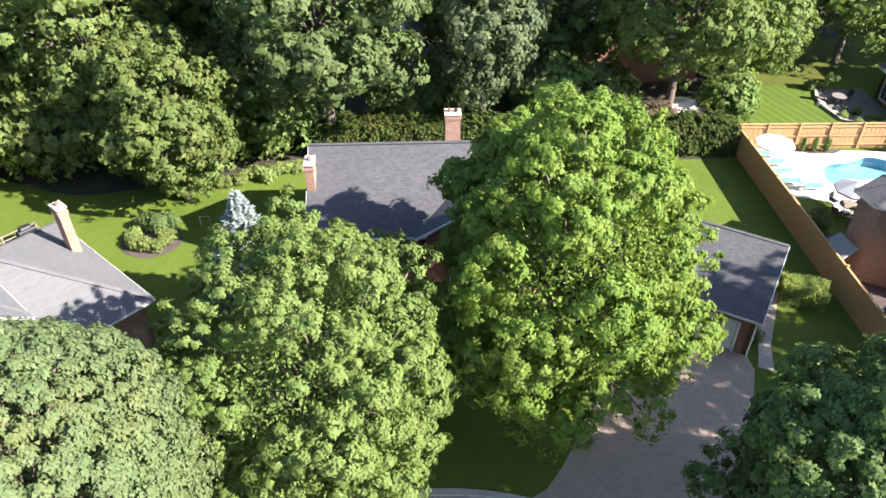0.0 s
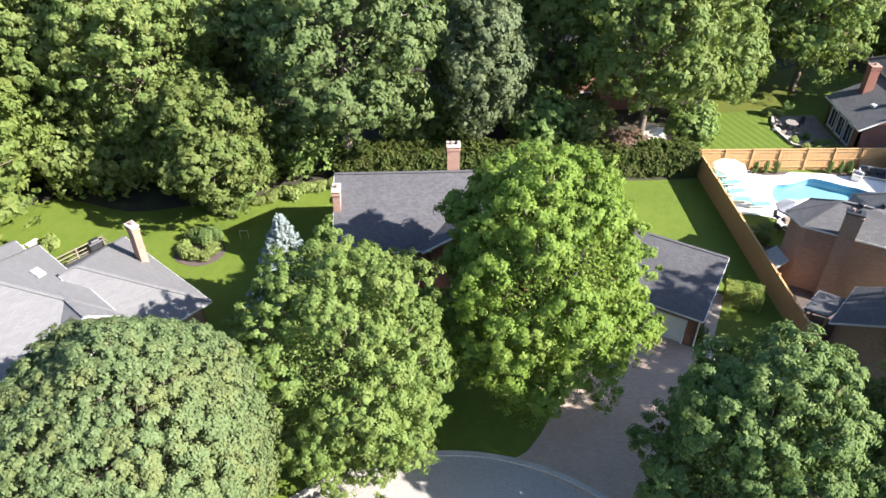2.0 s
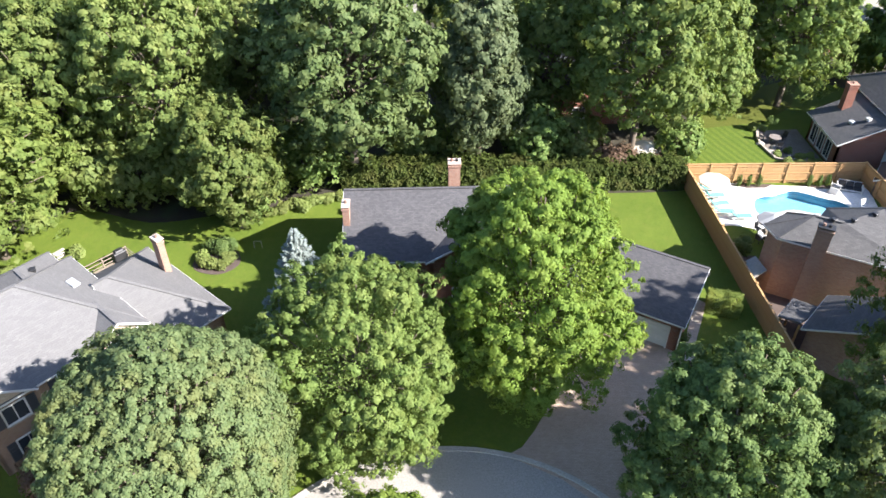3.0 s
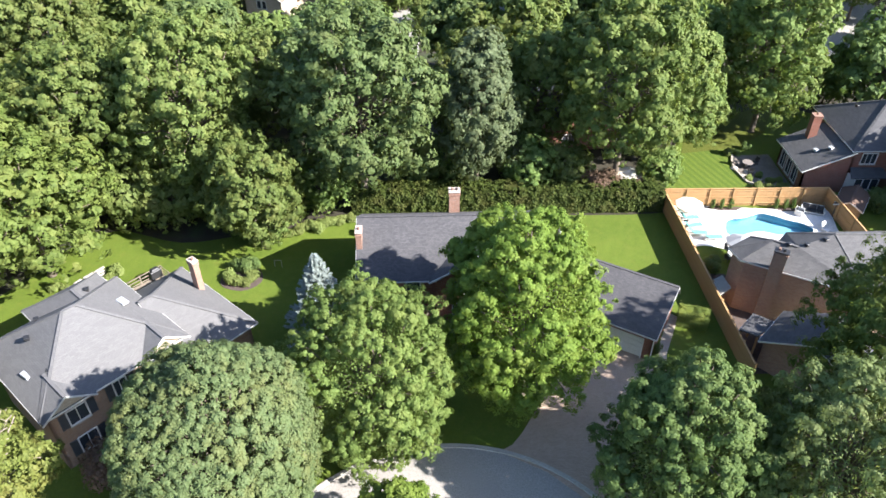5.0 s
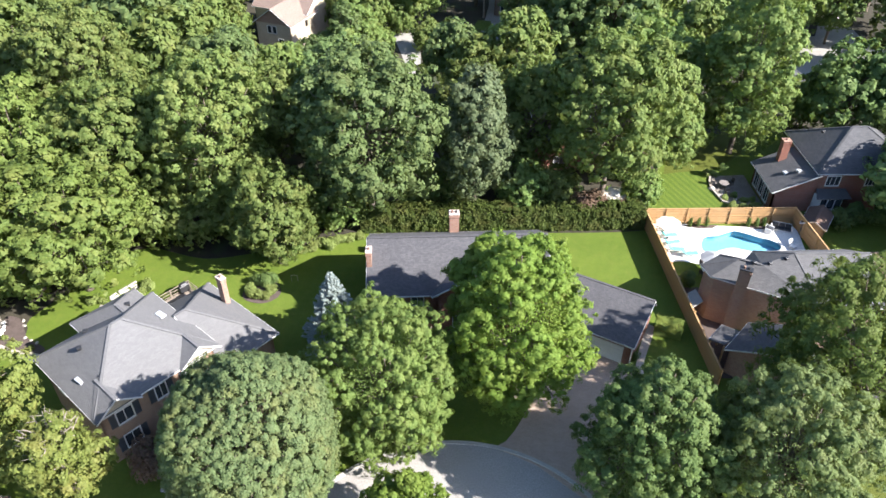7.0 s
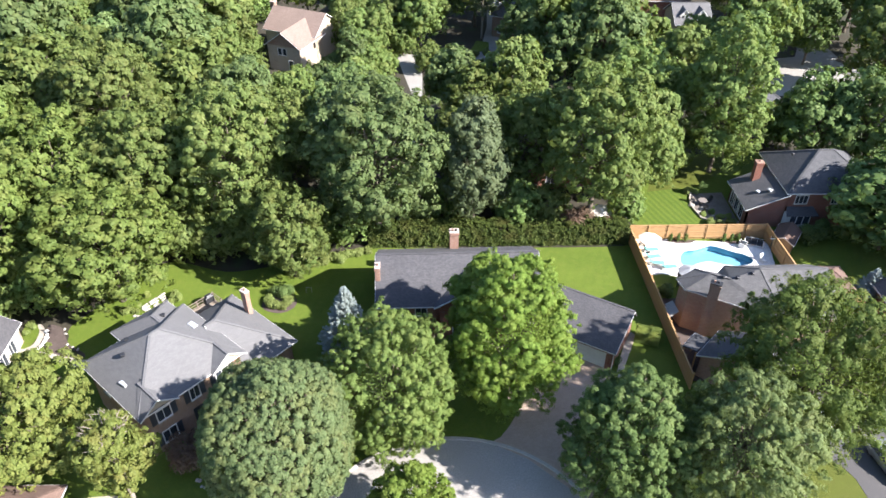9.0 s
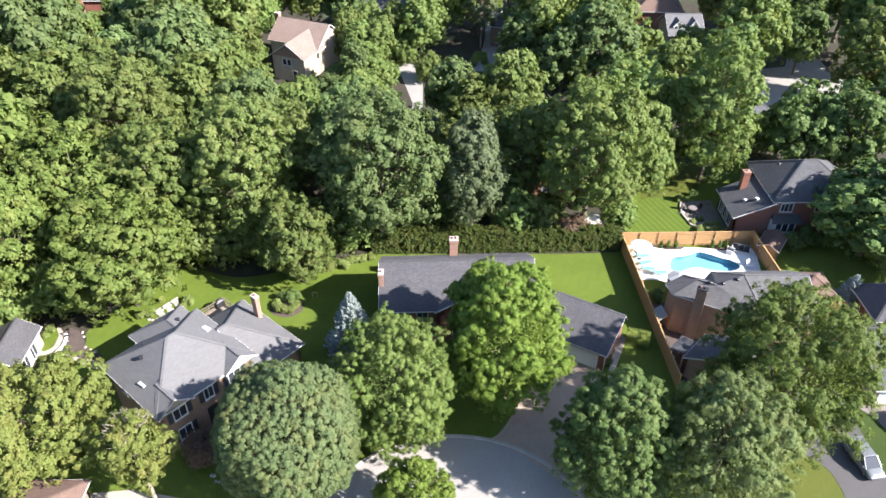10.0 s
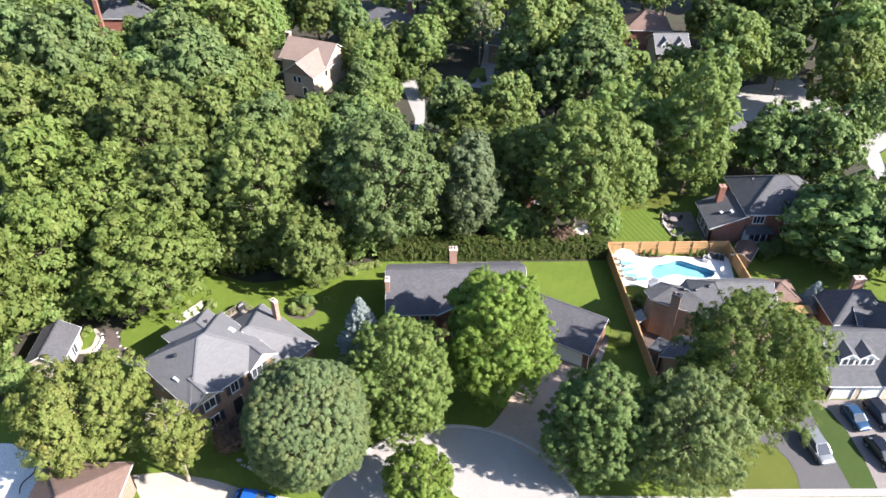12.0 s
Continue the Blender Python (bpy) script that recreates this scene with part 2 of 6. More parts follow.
LEAF_LOCUST = leaf_mat("locust leaves", (0.088, 0.131, 0.032), (0.144, 0.194, 0.049), (0.170, 0.199, 0.055), 0.39)
LEAF_SPREAD = leaf_mat("spreading locust leaves", (0.070, 0.105, 0.026), (0.115, 0.155, 0.039), (0.136, 0.159, 0.044), 0.39)
LEAF_STREET = leaf_mat("street maple leaves", (0.142, 0.231, 0.061), (0.211, 0.310, 0.088), (0.239, 0.309, 0.089), 0.42)
LEAF_FOREST = leaf_mat("deep green forest leaves", (0.087, 0.144, 0.051), (0.147, 0.212, 0.076), (0.170, 0.217, 0.083), 0.36)
LEAF_YELLOW = leaf_mat("yellow green leaves", (0.147, 0.180, 0.047), (0.224, 0.242, 0.073), (0.240, 0.225, 0.076), 0.41)
LEAF_GREY = leaf_mat("dull grey green leaves", (0.088, 0.125, 0.062), (0.140, 0.180, 0.090), (0.131, 0.160, 0.078), 0.34)
NEEDLE_BLUE = leaf_mat("blue spruce needles", (0.19, 0.235, 0.225), (0.315, 0.36, 0.345), (0.24, 0.28, 0.265), 0.1, 0.7)
NEEDLE_CEDAR = leaf_mat("cedar hedge foliage", (0.034, 0.058, 0.014), (0.076, 0.108, 0.022), (0.086, 0.092, 0.026), 0.16, 0.7)
LEAF_BOX = leaf_mat("clipped shrub leaves", (0.153, 0.221, 0.056), (0.230, 0.295, 0.078), (0.260, 0.309, 0.066), 0.30)
LEAF_HOSTA = leaf_mat("yellow green garden leaves", (0.134, 0.184, 0.051), (0.210, 0.254, 0.082), (0.119, 0.171, 0.059), 0.30)
LEAF_RED = leaf_mat("russet shrub leaves", (0.105, 0.070, 0.048), (0.165, 0.115, 0.080), (0.135, 0.115, 0.070), 0.24)

wm, wnn, wl, wp = nodes_of("pool water")
wp.inputs["Roughness"].default_value = 0.04
wp.inputs["Base Color"].default_value = (0.10, 0.45, 0.62, 1)
w_t = wnn.new("ShaderNodeBsdfTransparent")
w_t.inputs[0].default_value = (0.80, 0.94, 0.99, 1)
w_g = wnn.new("ShaderNodeBsdfGlossy")
w_g.inputs["Roughness"].default_value = 0.05
w_f = wnn.new("ShaderNodeFresnel")
w_f.inputs[0].default_value = 1.33
w_n = wnn.new("ShaderNodeTexNoise")
w_n.inputs["Scale"].default_value = 3.0
w_b = wnn.new("ShaderNodeBump")
w_b.inputs["Strength"].default_value = 0.15
wl.new(w_n.outputs[0], w_b.inputs["Height"])
wl.new(w_b.outputs[0], w_g.inputs["Normal"])
w_m = wnn.new("ShaderNodeMixShader")
wl.new(w_f.outputs[0], w_m.inputs[0])
wl.new(w_t.outputs[0], w_m.inputs[1])
wl.new(w_g.outputs[0], w_m.inputs[2])
wl.new(w_m.outputs[0], wnn["Material Output"].inputs["Surface"])
WATER = wm

# ---------------------------------------------------------------- mesh helpers
UP = Vector((0, 0, 1))


def uv_metres(bm):
    """Lays every face out in metres: u along the level, v up the slope."""
    uv = bm.loops.layers.uv.verify()
    for f in bm.faces:
        nrm = f.normal
        t = UP.cross(nrm)
        t = t.normalized() if t.length > 1e-3 else Vector((1, 0, 0))
        b = nrm.cross(t)
        for lp in f.loops:
            lp[uv].uv = (lp.vert.co.dot(t), lp.vert.co.dot(b))


def thing(name, at, label, category, group="", kind=""):
    ob = new(name)
    ob.location = at
    ob.empty_display_size = 0.2
    return tagged(ob, label, category, group, kind)


def under(ob, parent):
    ob.parent = parent
    if parent.type == 'EMPTY':
        ob.matrix_parent_inverse = Matrix.Translation(-parent.location)
    return ob


def part(name, bm, material, parent=None, label="", smooth=False):
    bm.normal_update()
    uv_metres(bm)
    me = bpy.data.meshes.new(name)
    bm.to_mesh(me)
    bm.free()
    me.materials.append(material)
    if smooth:
        me.polygons.foreach_set("use_smooth", [True] * len(me.polygons))
    ob = new(name, me)
    if label:
        ob["label"] = label
    if parent is not None:
        under(ob, parent)
    return ob


def setting(name, bm, material, label, category):
    return tagged(part(name, bm, material), label, category, kind="structure")


def face(bm, pts):
    return bm.faces.new([bm.verts.new(p) for p in pts])


def prism(bm, pts, z0, z1):
    """An upright solid on the plan outline pts."""
    lo = [bm.verts.new((p[0], p[1], z0)) for p in pts]
    hi = [bm.verts.new((p[0], p[1], z1)) for p in pts]
    n = len(pts)
    fs = [bm.faces.new(hi), bm.faces.new(lo[::-1])]
    for i in range(n):
        fs.append(bm.faces.new((lo[i], lo[(i + 1) % n], hi[(i + 1) % n], hi[i])))
    bmesh.ops.recalc_face_normals(bm, faces=fs)
    return bm


def slab(bm, pts, thick=0.14):
    """A sloping sheet of some thickness below its outline."""
    top = [bm.verts.new(p) for p in pts]
    low = [bm.verts.new((p[0], p[1], p[2] - thick)) for p in pts]
    n = len(pts)
    fs = [bm.faces.new(top), bm.faces.new(low[::-1])]
    for i in range(n):
        fs.append(bm.faces.new((low[i], low[(i + 1) % n], top[(i + 1) % n], top[i])))
    bmesh.ops.recalc_face_normals(bm, faces=fs)


def box(bm, c, size, rz=0.0, bevel=0.0):
    m = Matrix.Translation(c) @ Matrix.Rotation(rz, 4, 'Z') @ Matrix.Diagonal((*size, 1))
    r = bmesh.ops.create_cube(bm, size=1.0, matrix=m)
    if bevel:
        es = list({e for v in r["verts"] for e in v.link_edges})
        bmesh.ops.bevel(bm, geom=es, offset=bevel, segments=1, affect='EDGES')
    return bm


def beam(bm, a, b, w, h):
    """A bar of section w x h from a to b."""
    a, b = Vector(a), Vector(b)
    d = (b - a).normalized()
    s = d.cross(UP)
    s = s.normalized() if s.length > 1e-4 else Vector((1, 0, 0))
    u = s.cross(d)
    vs = [bm.verts.new(p + s * x * w / 2 + u * y * h / 2) for p in (a, b) for x, y in ((-1, -1), (1, -1), (1, 1), (-1, 1))]
    fs = [bm.faces.new([vs[i] for i in q]) for q in ((0, 1, 2, 3), (7, 6, 5, 4), (0, 4, 5, 1), (1, 5, 6, 2), (2, 6, 7, 3), (3, 7, 4, 0))]
    bmesh.ops.recalc_face_normals(bm, faces=fs)


def tube(bm, pts, radii, n=8):
    pts = [Vector(p) for p in pts]
    rings = []
    for i, p in enumerate(pts):
        d = (pts[min(i + 1, len(pts) - 1)] - pts[max(i - 1, 0)]).normalized()
        s = d.cross(Vector((0.31, 0.95, 0.07))).normalized()
        u = s.cross(d)
        rings.append([bm.verts.new(p + (s * math.cos(k * 2 * math.pi / n) + u * math.sin(k * 2 * math.pi / n)) * radii[i]) for k in range(n)])
    for a, b in zip(rings, rings[1:]):
        for k in range(n):
            bm.faces.new((a[k], a[(k + 1) % n], b[(k + 1) % n], b[k]))
    bm.faces.new(rings[0][::-1])
    bm.faces.new(rings[-1])
    return bm


def ring_pts(cx, cy, rx, ry, n=40, a0=0.0, wob=0.0, seed=0):
    r = random.Random(seed)
    ph = [r.uniform(0, 6.28) for _ in range(4)]
    out = []
    for i in range(n):
        a = a0 + 2 * math.pi * i / n
        k = 1 + wob * (math.sin(2 * a + ph[0]) + 0.6 * math.sin(3 * a + ph[1]) + 0.4 * math.sin(5 * a + ph[2]))
        out.append((cx + rx * k * math.cos(a), cy + ry * k * math.sin(a)))
    return out


def smooth_loop(pts, n=6):
    """A closed Catmull-Rom line through plan points."""
    out = []
    k = len(pts)
    for i in range(k):
        p0, p1, p2, p3 = (Vector(pts[(i + j - 1) % k]) for j in range(4))
        for s in range(n):
            t = s / n
            q = 0.5 * ((2 * p1) + (p2 - p0) * t + (2 * p0 - 5 * p1 + 4 * p2 - p3) * t * t + (3 * p1 - p0 - 3 * p2 + p3) * t ** 3)
            out.append((q.x, q.y))
    return out


def sheet(pts, z, thick=0.02):
    bm = bmesh.new()
    return prism(bm, pts, z - thick, z)


def holed(outer, inner, z):
    """A level sheet with one hole."""
    bm = bmesh.new()
    edges = []
    for loop in (outer, inner):
        vs = [bm.verts.new((p[0], p[1], z)) for p in loop]
        edges += [bm.edges.new((vs[i], vs[(i + 1) % len(vs)])) for i in range(len(vs))]
    bmesh.ops.triangle_fill(bm, edges=edges, use_beauty=True, use_dissolve=False)
    for f in bm.faces:
        f.normal_update()
        if f.normal.z < 0:
            f.normal_flip()
    return bm


# ---------------------------------------------------------------- leaves
def leaf_object(name, pos, nrm, axis, length, width, material, parent, label="", fold=0.18):
    """One mesh of pointed leaf blades; pos, nrm and axis are n x 3 arrays."""
    n = len(pos)
    axis = axis - nrm * (axis * nrm).sum(1, keepdims=True)
    axis /= np.linalg.norm(axis, axis=1, keepdims=True) + 1e-9
    side = np.cross(nrm, axis)
    L, Wd = length[:, None], width[:, None]
    v = np.empty((n, 3, 3))
    v[:, 0] = pos - axis * L * 0.45 + side * Wd * 0.55
    v[:, 1] = pos + axis * L * 0.60 - nrm * L * fold
    v[:, 2] = pos - axis * L * 0.45 - side * Wd * 0.55
    me = bpy.data.meshes.new(name)
    me.vertices.add(3 * n)
    me.loops.add(3 * n)
    me.polygons.add(n)
    me.vertices.foreach_set("co", v.astype(np.float32).ravel())
    me.loops.foreach_set("vertex_index", np.arange(3 * n, dtype=np.int32))
    me.polygons.foreach_set("loop_start", np.arange(0, 3 * n, 3, dtype=np.int32))
    me.update(calc_edges=True)
    me.materials.append(material)
    ob = new(name, me)
    if label:
        ob["label"] = label
    if parent is not None:
        under(ob, parent)
    return ob


def unit(a):
    return a / (np.linalg.norm(a, axis=1, keepdims=True) + 1e-9)


def crown_points(rng, R, C, lobes, lobe_r, spread, count, cluster_r, leaves, droop, inner=0.12, taper=0.0, puff=False, clump=False):
    """Leaf places, facings and axes of a crown about the origin: limbs carry lobes, lobes carry sprays, sprays carry leaves."""
    k = np.arange(lobes) + 0.5
    z = 1 - 2 * k / lobes
    ang = math.pi * (1 + 5 ** 0.5) * k + rng.uniform(0, 6.28)
    d = np.stack([np.sqrt(1 - z * z) * np.cos(ang), np.sqrt(1 - z * z) * np.sin(ang), z], 1)
    d = unit(d + rng.normal(0, 0.16, d.shape))
    d = d[d[:, 2] > -0.86]
    rad = R * lobe_r * rng.uniform(0.72, 1.28, len(d))
    cen = d * np.array([R, R, C]) * (rng.uniform(spread - (0.04 if puff else 0.10), spread + (0.04 if puff else 0.10), (len(d), 1)))
    cen[:, :2] *= (1 - taper * np.clip(cen[:, 2:3] / C, -0.3, 1))
    cen = np.vstack([cen, [[0, 0, 0.05 * C]]])
    rad = np.append(rad, R * 0.62)
    # sprays on the outside of the lobes
    per = rng.integers(0, len(cen) - 1, count * 3)
    dirs = unit(rng.normal(0, 1, (count * 3, 3)) + np.array([0, 0, 0.25]))
    sq = np.array([0.94, 0.94, 1.08])
    pos = cen[per] + dirs * (rad[per] * rng.uniform(0.66, 1.10, count * 3))[:, None] * sq
    keep = np.ones(len(pos), bool)
    for j in range(len(cen)):
        q = np.linalg.norm((pos - cen[j]) / sq, axis=1) / rad[j]
        keep &= (q > 0.66) | (per == j)
    pos, dirs = pos[keep][:count], dirs[keep][:count]
    if puff:
        # an even dome of rosettes
        kk = np.arange(count) + 0.5
        zz = 1 - 1.9 * kk / count
        aa = math.pi * (1 + 5 ** 0.5) * kk
        dirs = unit(np.stack([np.sqrt(1 - zz * zz) * np.cos(aa), np.sqrt(1 - zz * zz) * np.sin(aa), zz], 1) + rng.normal(0, 0.034, (count, 3)))
        bulge = 1 + 0.055 * np.sin(dirs[:, 0] * 5 + 1) * np.cos(dirs[:, 1] * 6) + 0.04 * np.sin(dirs[:, 2] * 7 + dirs[:, 0] * 4)
        pos = dirs * np.array([R, R, C]) * (bulge * rng.uniform(0.90, 0.985, count))[:, None]
    m = len(pos)
    cr = cluster_r * rng.uniform(0.6, 1.45, m)
    # each spray is a flat fan that reaches outwards and hangs a little at its tip
    low = np.clip(1.05 + pos[:, 2] / C, 0.30, 1.0)
    ci = rng.choice(m, leaves, p=low / low.sum())
    out = unit(pos / np.array([R, R, C]))
    reach = unit(out * np.array([1, 1, 0.35]) + 0.45 * dirs * np.array([1, 1, 0.4]) + rng.normal(0, 0.30, (m, 3)) + np.array([0, 0, 0.10 - 0.12 * droop]))
    up = unit(np.array([0, 0, 1.0]) + 0.45 * out + rng.normal(0, 0.16, (m, 3)))
    up = unit(up - reach * (up * reach).sum(1, keepdims=True))
    wide = np.cross(up, reach)
    a = rng.uniform(-0.6, 1.35, leaves)
    b = rng.normal(0, 0.52, leaves) * np.clip(1.25 - 0.55 * np.abs(a), 0.2, 1)
    h = rng.normal(0, 0.17, leaves) - 0.16 * a * a * (0.4 + droop)
    s = cr[ci][:, None]
    p = pos[ci] + reach[ci] * s * a[:, None] + wide[ci] * s * b[:, None] + up[ci] * s * h[:, None]
    nr = unit(up[ci] * 0.85 + out[ci] * 0.45 + reach[ci] * (0.25 * a[:, None]) + rng.normal(0, 0.36, (leaves, 3)))
    ax = unit(reach[ci] + wide[ci] * (0.6 * b[:, None]) + np.array([0, 0, -0.5 * droop]) + rng.normal(0, 0.4, (leaves, 3)))
    if puff:
        # tight round rosettes instead of fans
        ld = unit(rng.normal(0, 1, (leaves, 3)) + 0.8 * out[ci] + 0.3 * dirs[ci] + np.array([0, 0, 0.2]))
        p = pos[ci] + ld * (cr[ci] * rng.uniform(0.45, 1.0, leaves))[:, None] * np.array([1, 1, 0.8])
        nr = unit(ld * 0.65 + out[ci] * 0.45 + np.array([0, 0, 0.35]) + rng.normal(0, 0.28, (leaves, 3)))
        ax = unit(ld + np.array([0, 0, -droop]) + rng.normal(0, 0.4, (leaves, 3)))
    if clump:
        # half-round tufts that face outwards, some of them standing out of the crown
        stray = np.where(rng.random(m) < 0.14, rng.uniform(0.25, 0.9, m), 0.0) * cluster_r
        pos = pos + unit(out + dirs) * stray[:, None]
        face_out = unit(0.55 * out + 0.70 * dirs + np.array([0, 0, 0.35]) + rng.normal(0, 0.12, (m, 3)))
        ld = unit(rng.normal(0, 0.85, (leaves, 3)) + 0.75 * face_out[ci])
        far = rng.uniform(0.35, 1.0, leaves)
        p = pos[ci] + ld * (cr[ci] * far)[:, None] * np.array([1, 1, 0.82])
        p[:, 2] -= 0.22 * droop * cr[ci] * far ** 2
        nr = unit(0.55 * ld + 0.70 * face_out[ci] + rng.normal(0, 0.20, (leaves, 3)))
        ax = unit(ld + np.array([0, 0, -0.8 * droop]) + rng.normal(0, 0.45, (leaves, 3)))
    # leaves inside, which close the crown
    ni = int(leaves * inner)
    dd = unit(rng.normal(0, 1, (ni, 3)))
    p[:ni] = dd * np.array([R, R, C]) * (0.90 if puff else 0.82) * rng.uniform(0.35, 0.97, (ni, 1)) ** 0.5
    return p, nr, ax, cen, rad


def make_tree(name, R, C, zc, material, seed, label, category="tree", lobes=26, lobe_r=0.34, spread=0.66, count=700, cluster_r=0.55,
              leaves=30000, size=0.30, droop=0.3, bark=None, trunk=0.28, inner=0.12, taper=0.0, group="", bare=0, puff=False, clump=True, wide=(0.72, 1.0)):
    """A broad-leaved tree at the origin: tapered trunk, limbs that run out to the lobes, and a crown of leaves."""
    rng = np.random.default_rng(seed)
    t = thing(name, (0, 0, 0), label, category, group)
    p, nr, ax, cen, rad = crown_points(rng, R, C, lobes, lobe_r, spread, count, cluster_r, leaves, droop, inner, taper=taper, puff=puff, clump=clump and not puff)
    p[:, 2] += zc
    ok = p[:, 2] > 0.4
    p, nr, ax = p[ok], nr[ok], ax[ok]
    ln = size * rng.uniform(0.7, 1.3, len(p))
    bm = bmesh.new()
    fork = max(zc - 0.62 * C, 1.2)
    lean = rng.normal(0, 0.12, 2)
    top = Vector((lean[0] * 2, lean[1] * 2, zc + 0.45 * C))
    tube(bm, [(0, 0, -0.1), (0.02, 0, 0.35), (lean[0] * 0.4, lean[1] * 0.4, fork), (lean[0], lean[1], zc), top], [trunk * 1.45, trunk * 1.05, trunk * 0.9, trunk * 0.5, 0.05], 10)
    for j in range(0, len(cen) - 1):
        s = Vector((lean[0] * 0.5, lean[1] * 0.5, fork + (zc - fork) * rng.uniform(0, 0.9)))
        e = Vector(cen[j]) + Vector((0, 0, zc))
        mid = s.lerp(e, 0.55) + Vector((0, 0, 0.10 * R))
        tube(bm, [s, mid, e], [trunk * 0.34, trunk * 0.2, 0.035], 4)
    if bare:
        for j in range(bare):
            a = rng.uniform(0, 6.28)
            s = Vector((0, 0, zc + rng.uniform(-0.2, 0.4) * C))
            el = rng.uniform(0.6, 1.15)
            e = Vector((math.cos(a) * math.cos(el) * R * 0.93, math.sin(a) * math.cos(el) * R * 0.93, zc + math.sin(el) * 0.95 * C))
            e2 = s.lerp(e, 0.6) + Vector((0, 0, 0.4))
            tube(bm, [s, e2, e], [0.085, 0.06, 0.025], 5)
            for q in range(3):
                b0 = s.lerp(e, 0.55 + 0.13 * q) + Vector((0, 0, 0.2))
                b1 = b0 + Vector((rng.normal(0, 0.4), rng.normal(0, 0.4), rng.uniform(0.2, 0.6)))
                tube(bm, [b0, b0.lerp(b1, 0.5), b1], [0.03, 0.02, 0.009], 4)
    part("trunk", bm, bark or BARK, t, smooth=True)
    leaf_object("crown", p, nr, ax, ln, ln * rng.uniform(*wide, len(p)), material, t)
    return t


def bush_points(rng, n, rx, ry, rz, lumps=8):
    c = np.stack([rng.uniform(-1, 1, lumps) * rx * 0.5, rng.uniform(-1, 1, lumps) * ry * 0.5, rng.uniform(0.3, 0.6, lumps) * rz], 1)
    k = rng.integers(0, lumps, n)
    d = unit(rng.normal(0, 1, (n, 3)) + np.array([0, 0, 0.35]))
    p = c[k] + d * np.array([rx, ry, rz]) * 0.5 * rng.uniform(0.7, 1.0, (n, 1))
    p[:, 2] = np.abs(p[:, 2])
    return p, unit(d + np.array([0, 0, 0.4]) + rng.normal(0, 0.35, (n, 3))), unit(d + rng.normal(0, 0.5, (n, 3)))


def make_bush(name, rx, ry, rz, material, seed, label, n=1500, size=0.16, category="shrub", group=""):
    rng = np.random.default_rng(seed)
    t = thing(name, (0, 0, 0), label, category, group)
    p, nr, ax = bush_points(rng, n, rx, ry, rz)
    ln = size * rng.uniform(0.7, 1.3, n)
    bm = bmesh.new()
    for j in range(5):
        a = j * 1.257 + 0.3
        tube(bm, [(0, 0, -0.05), (math.cos(a) * rx * 0.2, math.sin(a) * ry * 0.2, rz * 0.4), (math.cos(a) * rx * 0.4, math.sin(a) * ry * 0.4, rz * 0.7)], [0.04, 0.03, 0.01], 5)
    part("stems", bm, BARK, t)
    leaf_object("foliage", p, nr, ax, ln, ln * 0.7, material, t)
    return t


def put(ob, x, y, rz=0.0, s=1.0, sz=None, z=0.0):
    """Moves a thing that was built at the origin to its place."""
    ob.location, ob.rotation_euler, ob.scale = (x, y, z), (0, 0, rz), (s, s, sz or s)
    return ob


def again(ob, x, y, rz, s=1.0, sz=None):
    """Another one of a thing, with all its parts."""
    ob2 = copy_thing(ob, Matrix.Identity(4))
    return put(ob2, x, y, rz, s, sz)

# ---------------------------------------------------------------- ground
POOL = smooth_loop([(28.5, 45.2), (29.0, 46.8), (29.8, 47.5), (31.0, 47.7), (32.0, 48.1), (33.3, 48.55), (34.6, 48.0), (35.9, 47.2), (37.0, 46.7), (37.8, 45.6), (37.2, 44.6), (35.6, 44.2), (33.6, 44.5), (32.2, 45.0), (30.9, 44.7), (29.7, 44.2), (28.8, 44.4)], 4)
setting("ground", holed(ring_pts(0, 60, 1500, 1500, 48), POOL, 0.0), GRASS, "green mown grass with drier spots", "ground")

CUL = (0.3, 5.5, 13.6)
woods = smooth_loop([(-41.2, 31.0), (-41.0, 34.5), (-37.6, 40.0), (-36.6, 43.0), (-33.0, 45.8), (-26.2, 43.8), (-20.5, 44.9), (-15.5, 46.2), (-11.0, 48.2), (-4, 48.4), (8, 48.3), (22.5, 48.6), (24.0, 51),
                     (26, 58), (30, 66), (36, 70), (44, 74), (40, 100), (20, 104), (0, 80), (-6, 84), (-12, 104), (-40, 100), (-110, 120), (-120, 60), (-70, 20), (-52, 22)], 4)
setting("woodland_floor", sheet(woods, 0.012), SOIL, "dark soil and leaf litter under the trees", "ground")
setting("lawn", sheet([(25.5, 52.0), (36.5, 52.0), (36.5, 56.0), (35.5, 62.2), (28.3, 60.9), (27.0, 58.0)], 0.030), GRASS_STRIPED, "bright lawn mown in diagonal stripes", "lawn")

setting("shaded_earth", sheet([(28.3, 60.9), (35.5, 62.2), (40, 66), (44, 74), (36, 70), (30, 66)], 0.026), GRASS_DULL, "dull darker grass below the tall trees", "ground")

# street, cul-de-sac and kerbs
arc = [(CUL[0] + CUL[2] * math.cos(a), CUL[1] + CUL[2] * math.sin(a)) for a in np.linspace(math.radians(20.5), math.radians(339), 72)]
setting("road", sheet(arc + [(60, -3.0), (110, -3.0), (110, 9.6), (60, 9.6)], 0.02), ROADTOP, "pale worn cul-de-sac road surface", "road")
bm = bmesh.new()
for i in range(len(arc) - 1):
    beam(bm, (*arc[i], 0.06), (*arc[i + 1], 0.06), 0.32, 0.14)
setting("kerb", bm, KERB, "low pale concrete kerb round the road", "kerb")
setting("kerb_straight", beam(bm := bmesh.new(), (13.5, 9.7, 0.06), (110, 9.7, 0.06), 0.32, 0.14) or bm, KERB, "straight pale concrete kerb beside the street", "kerb")
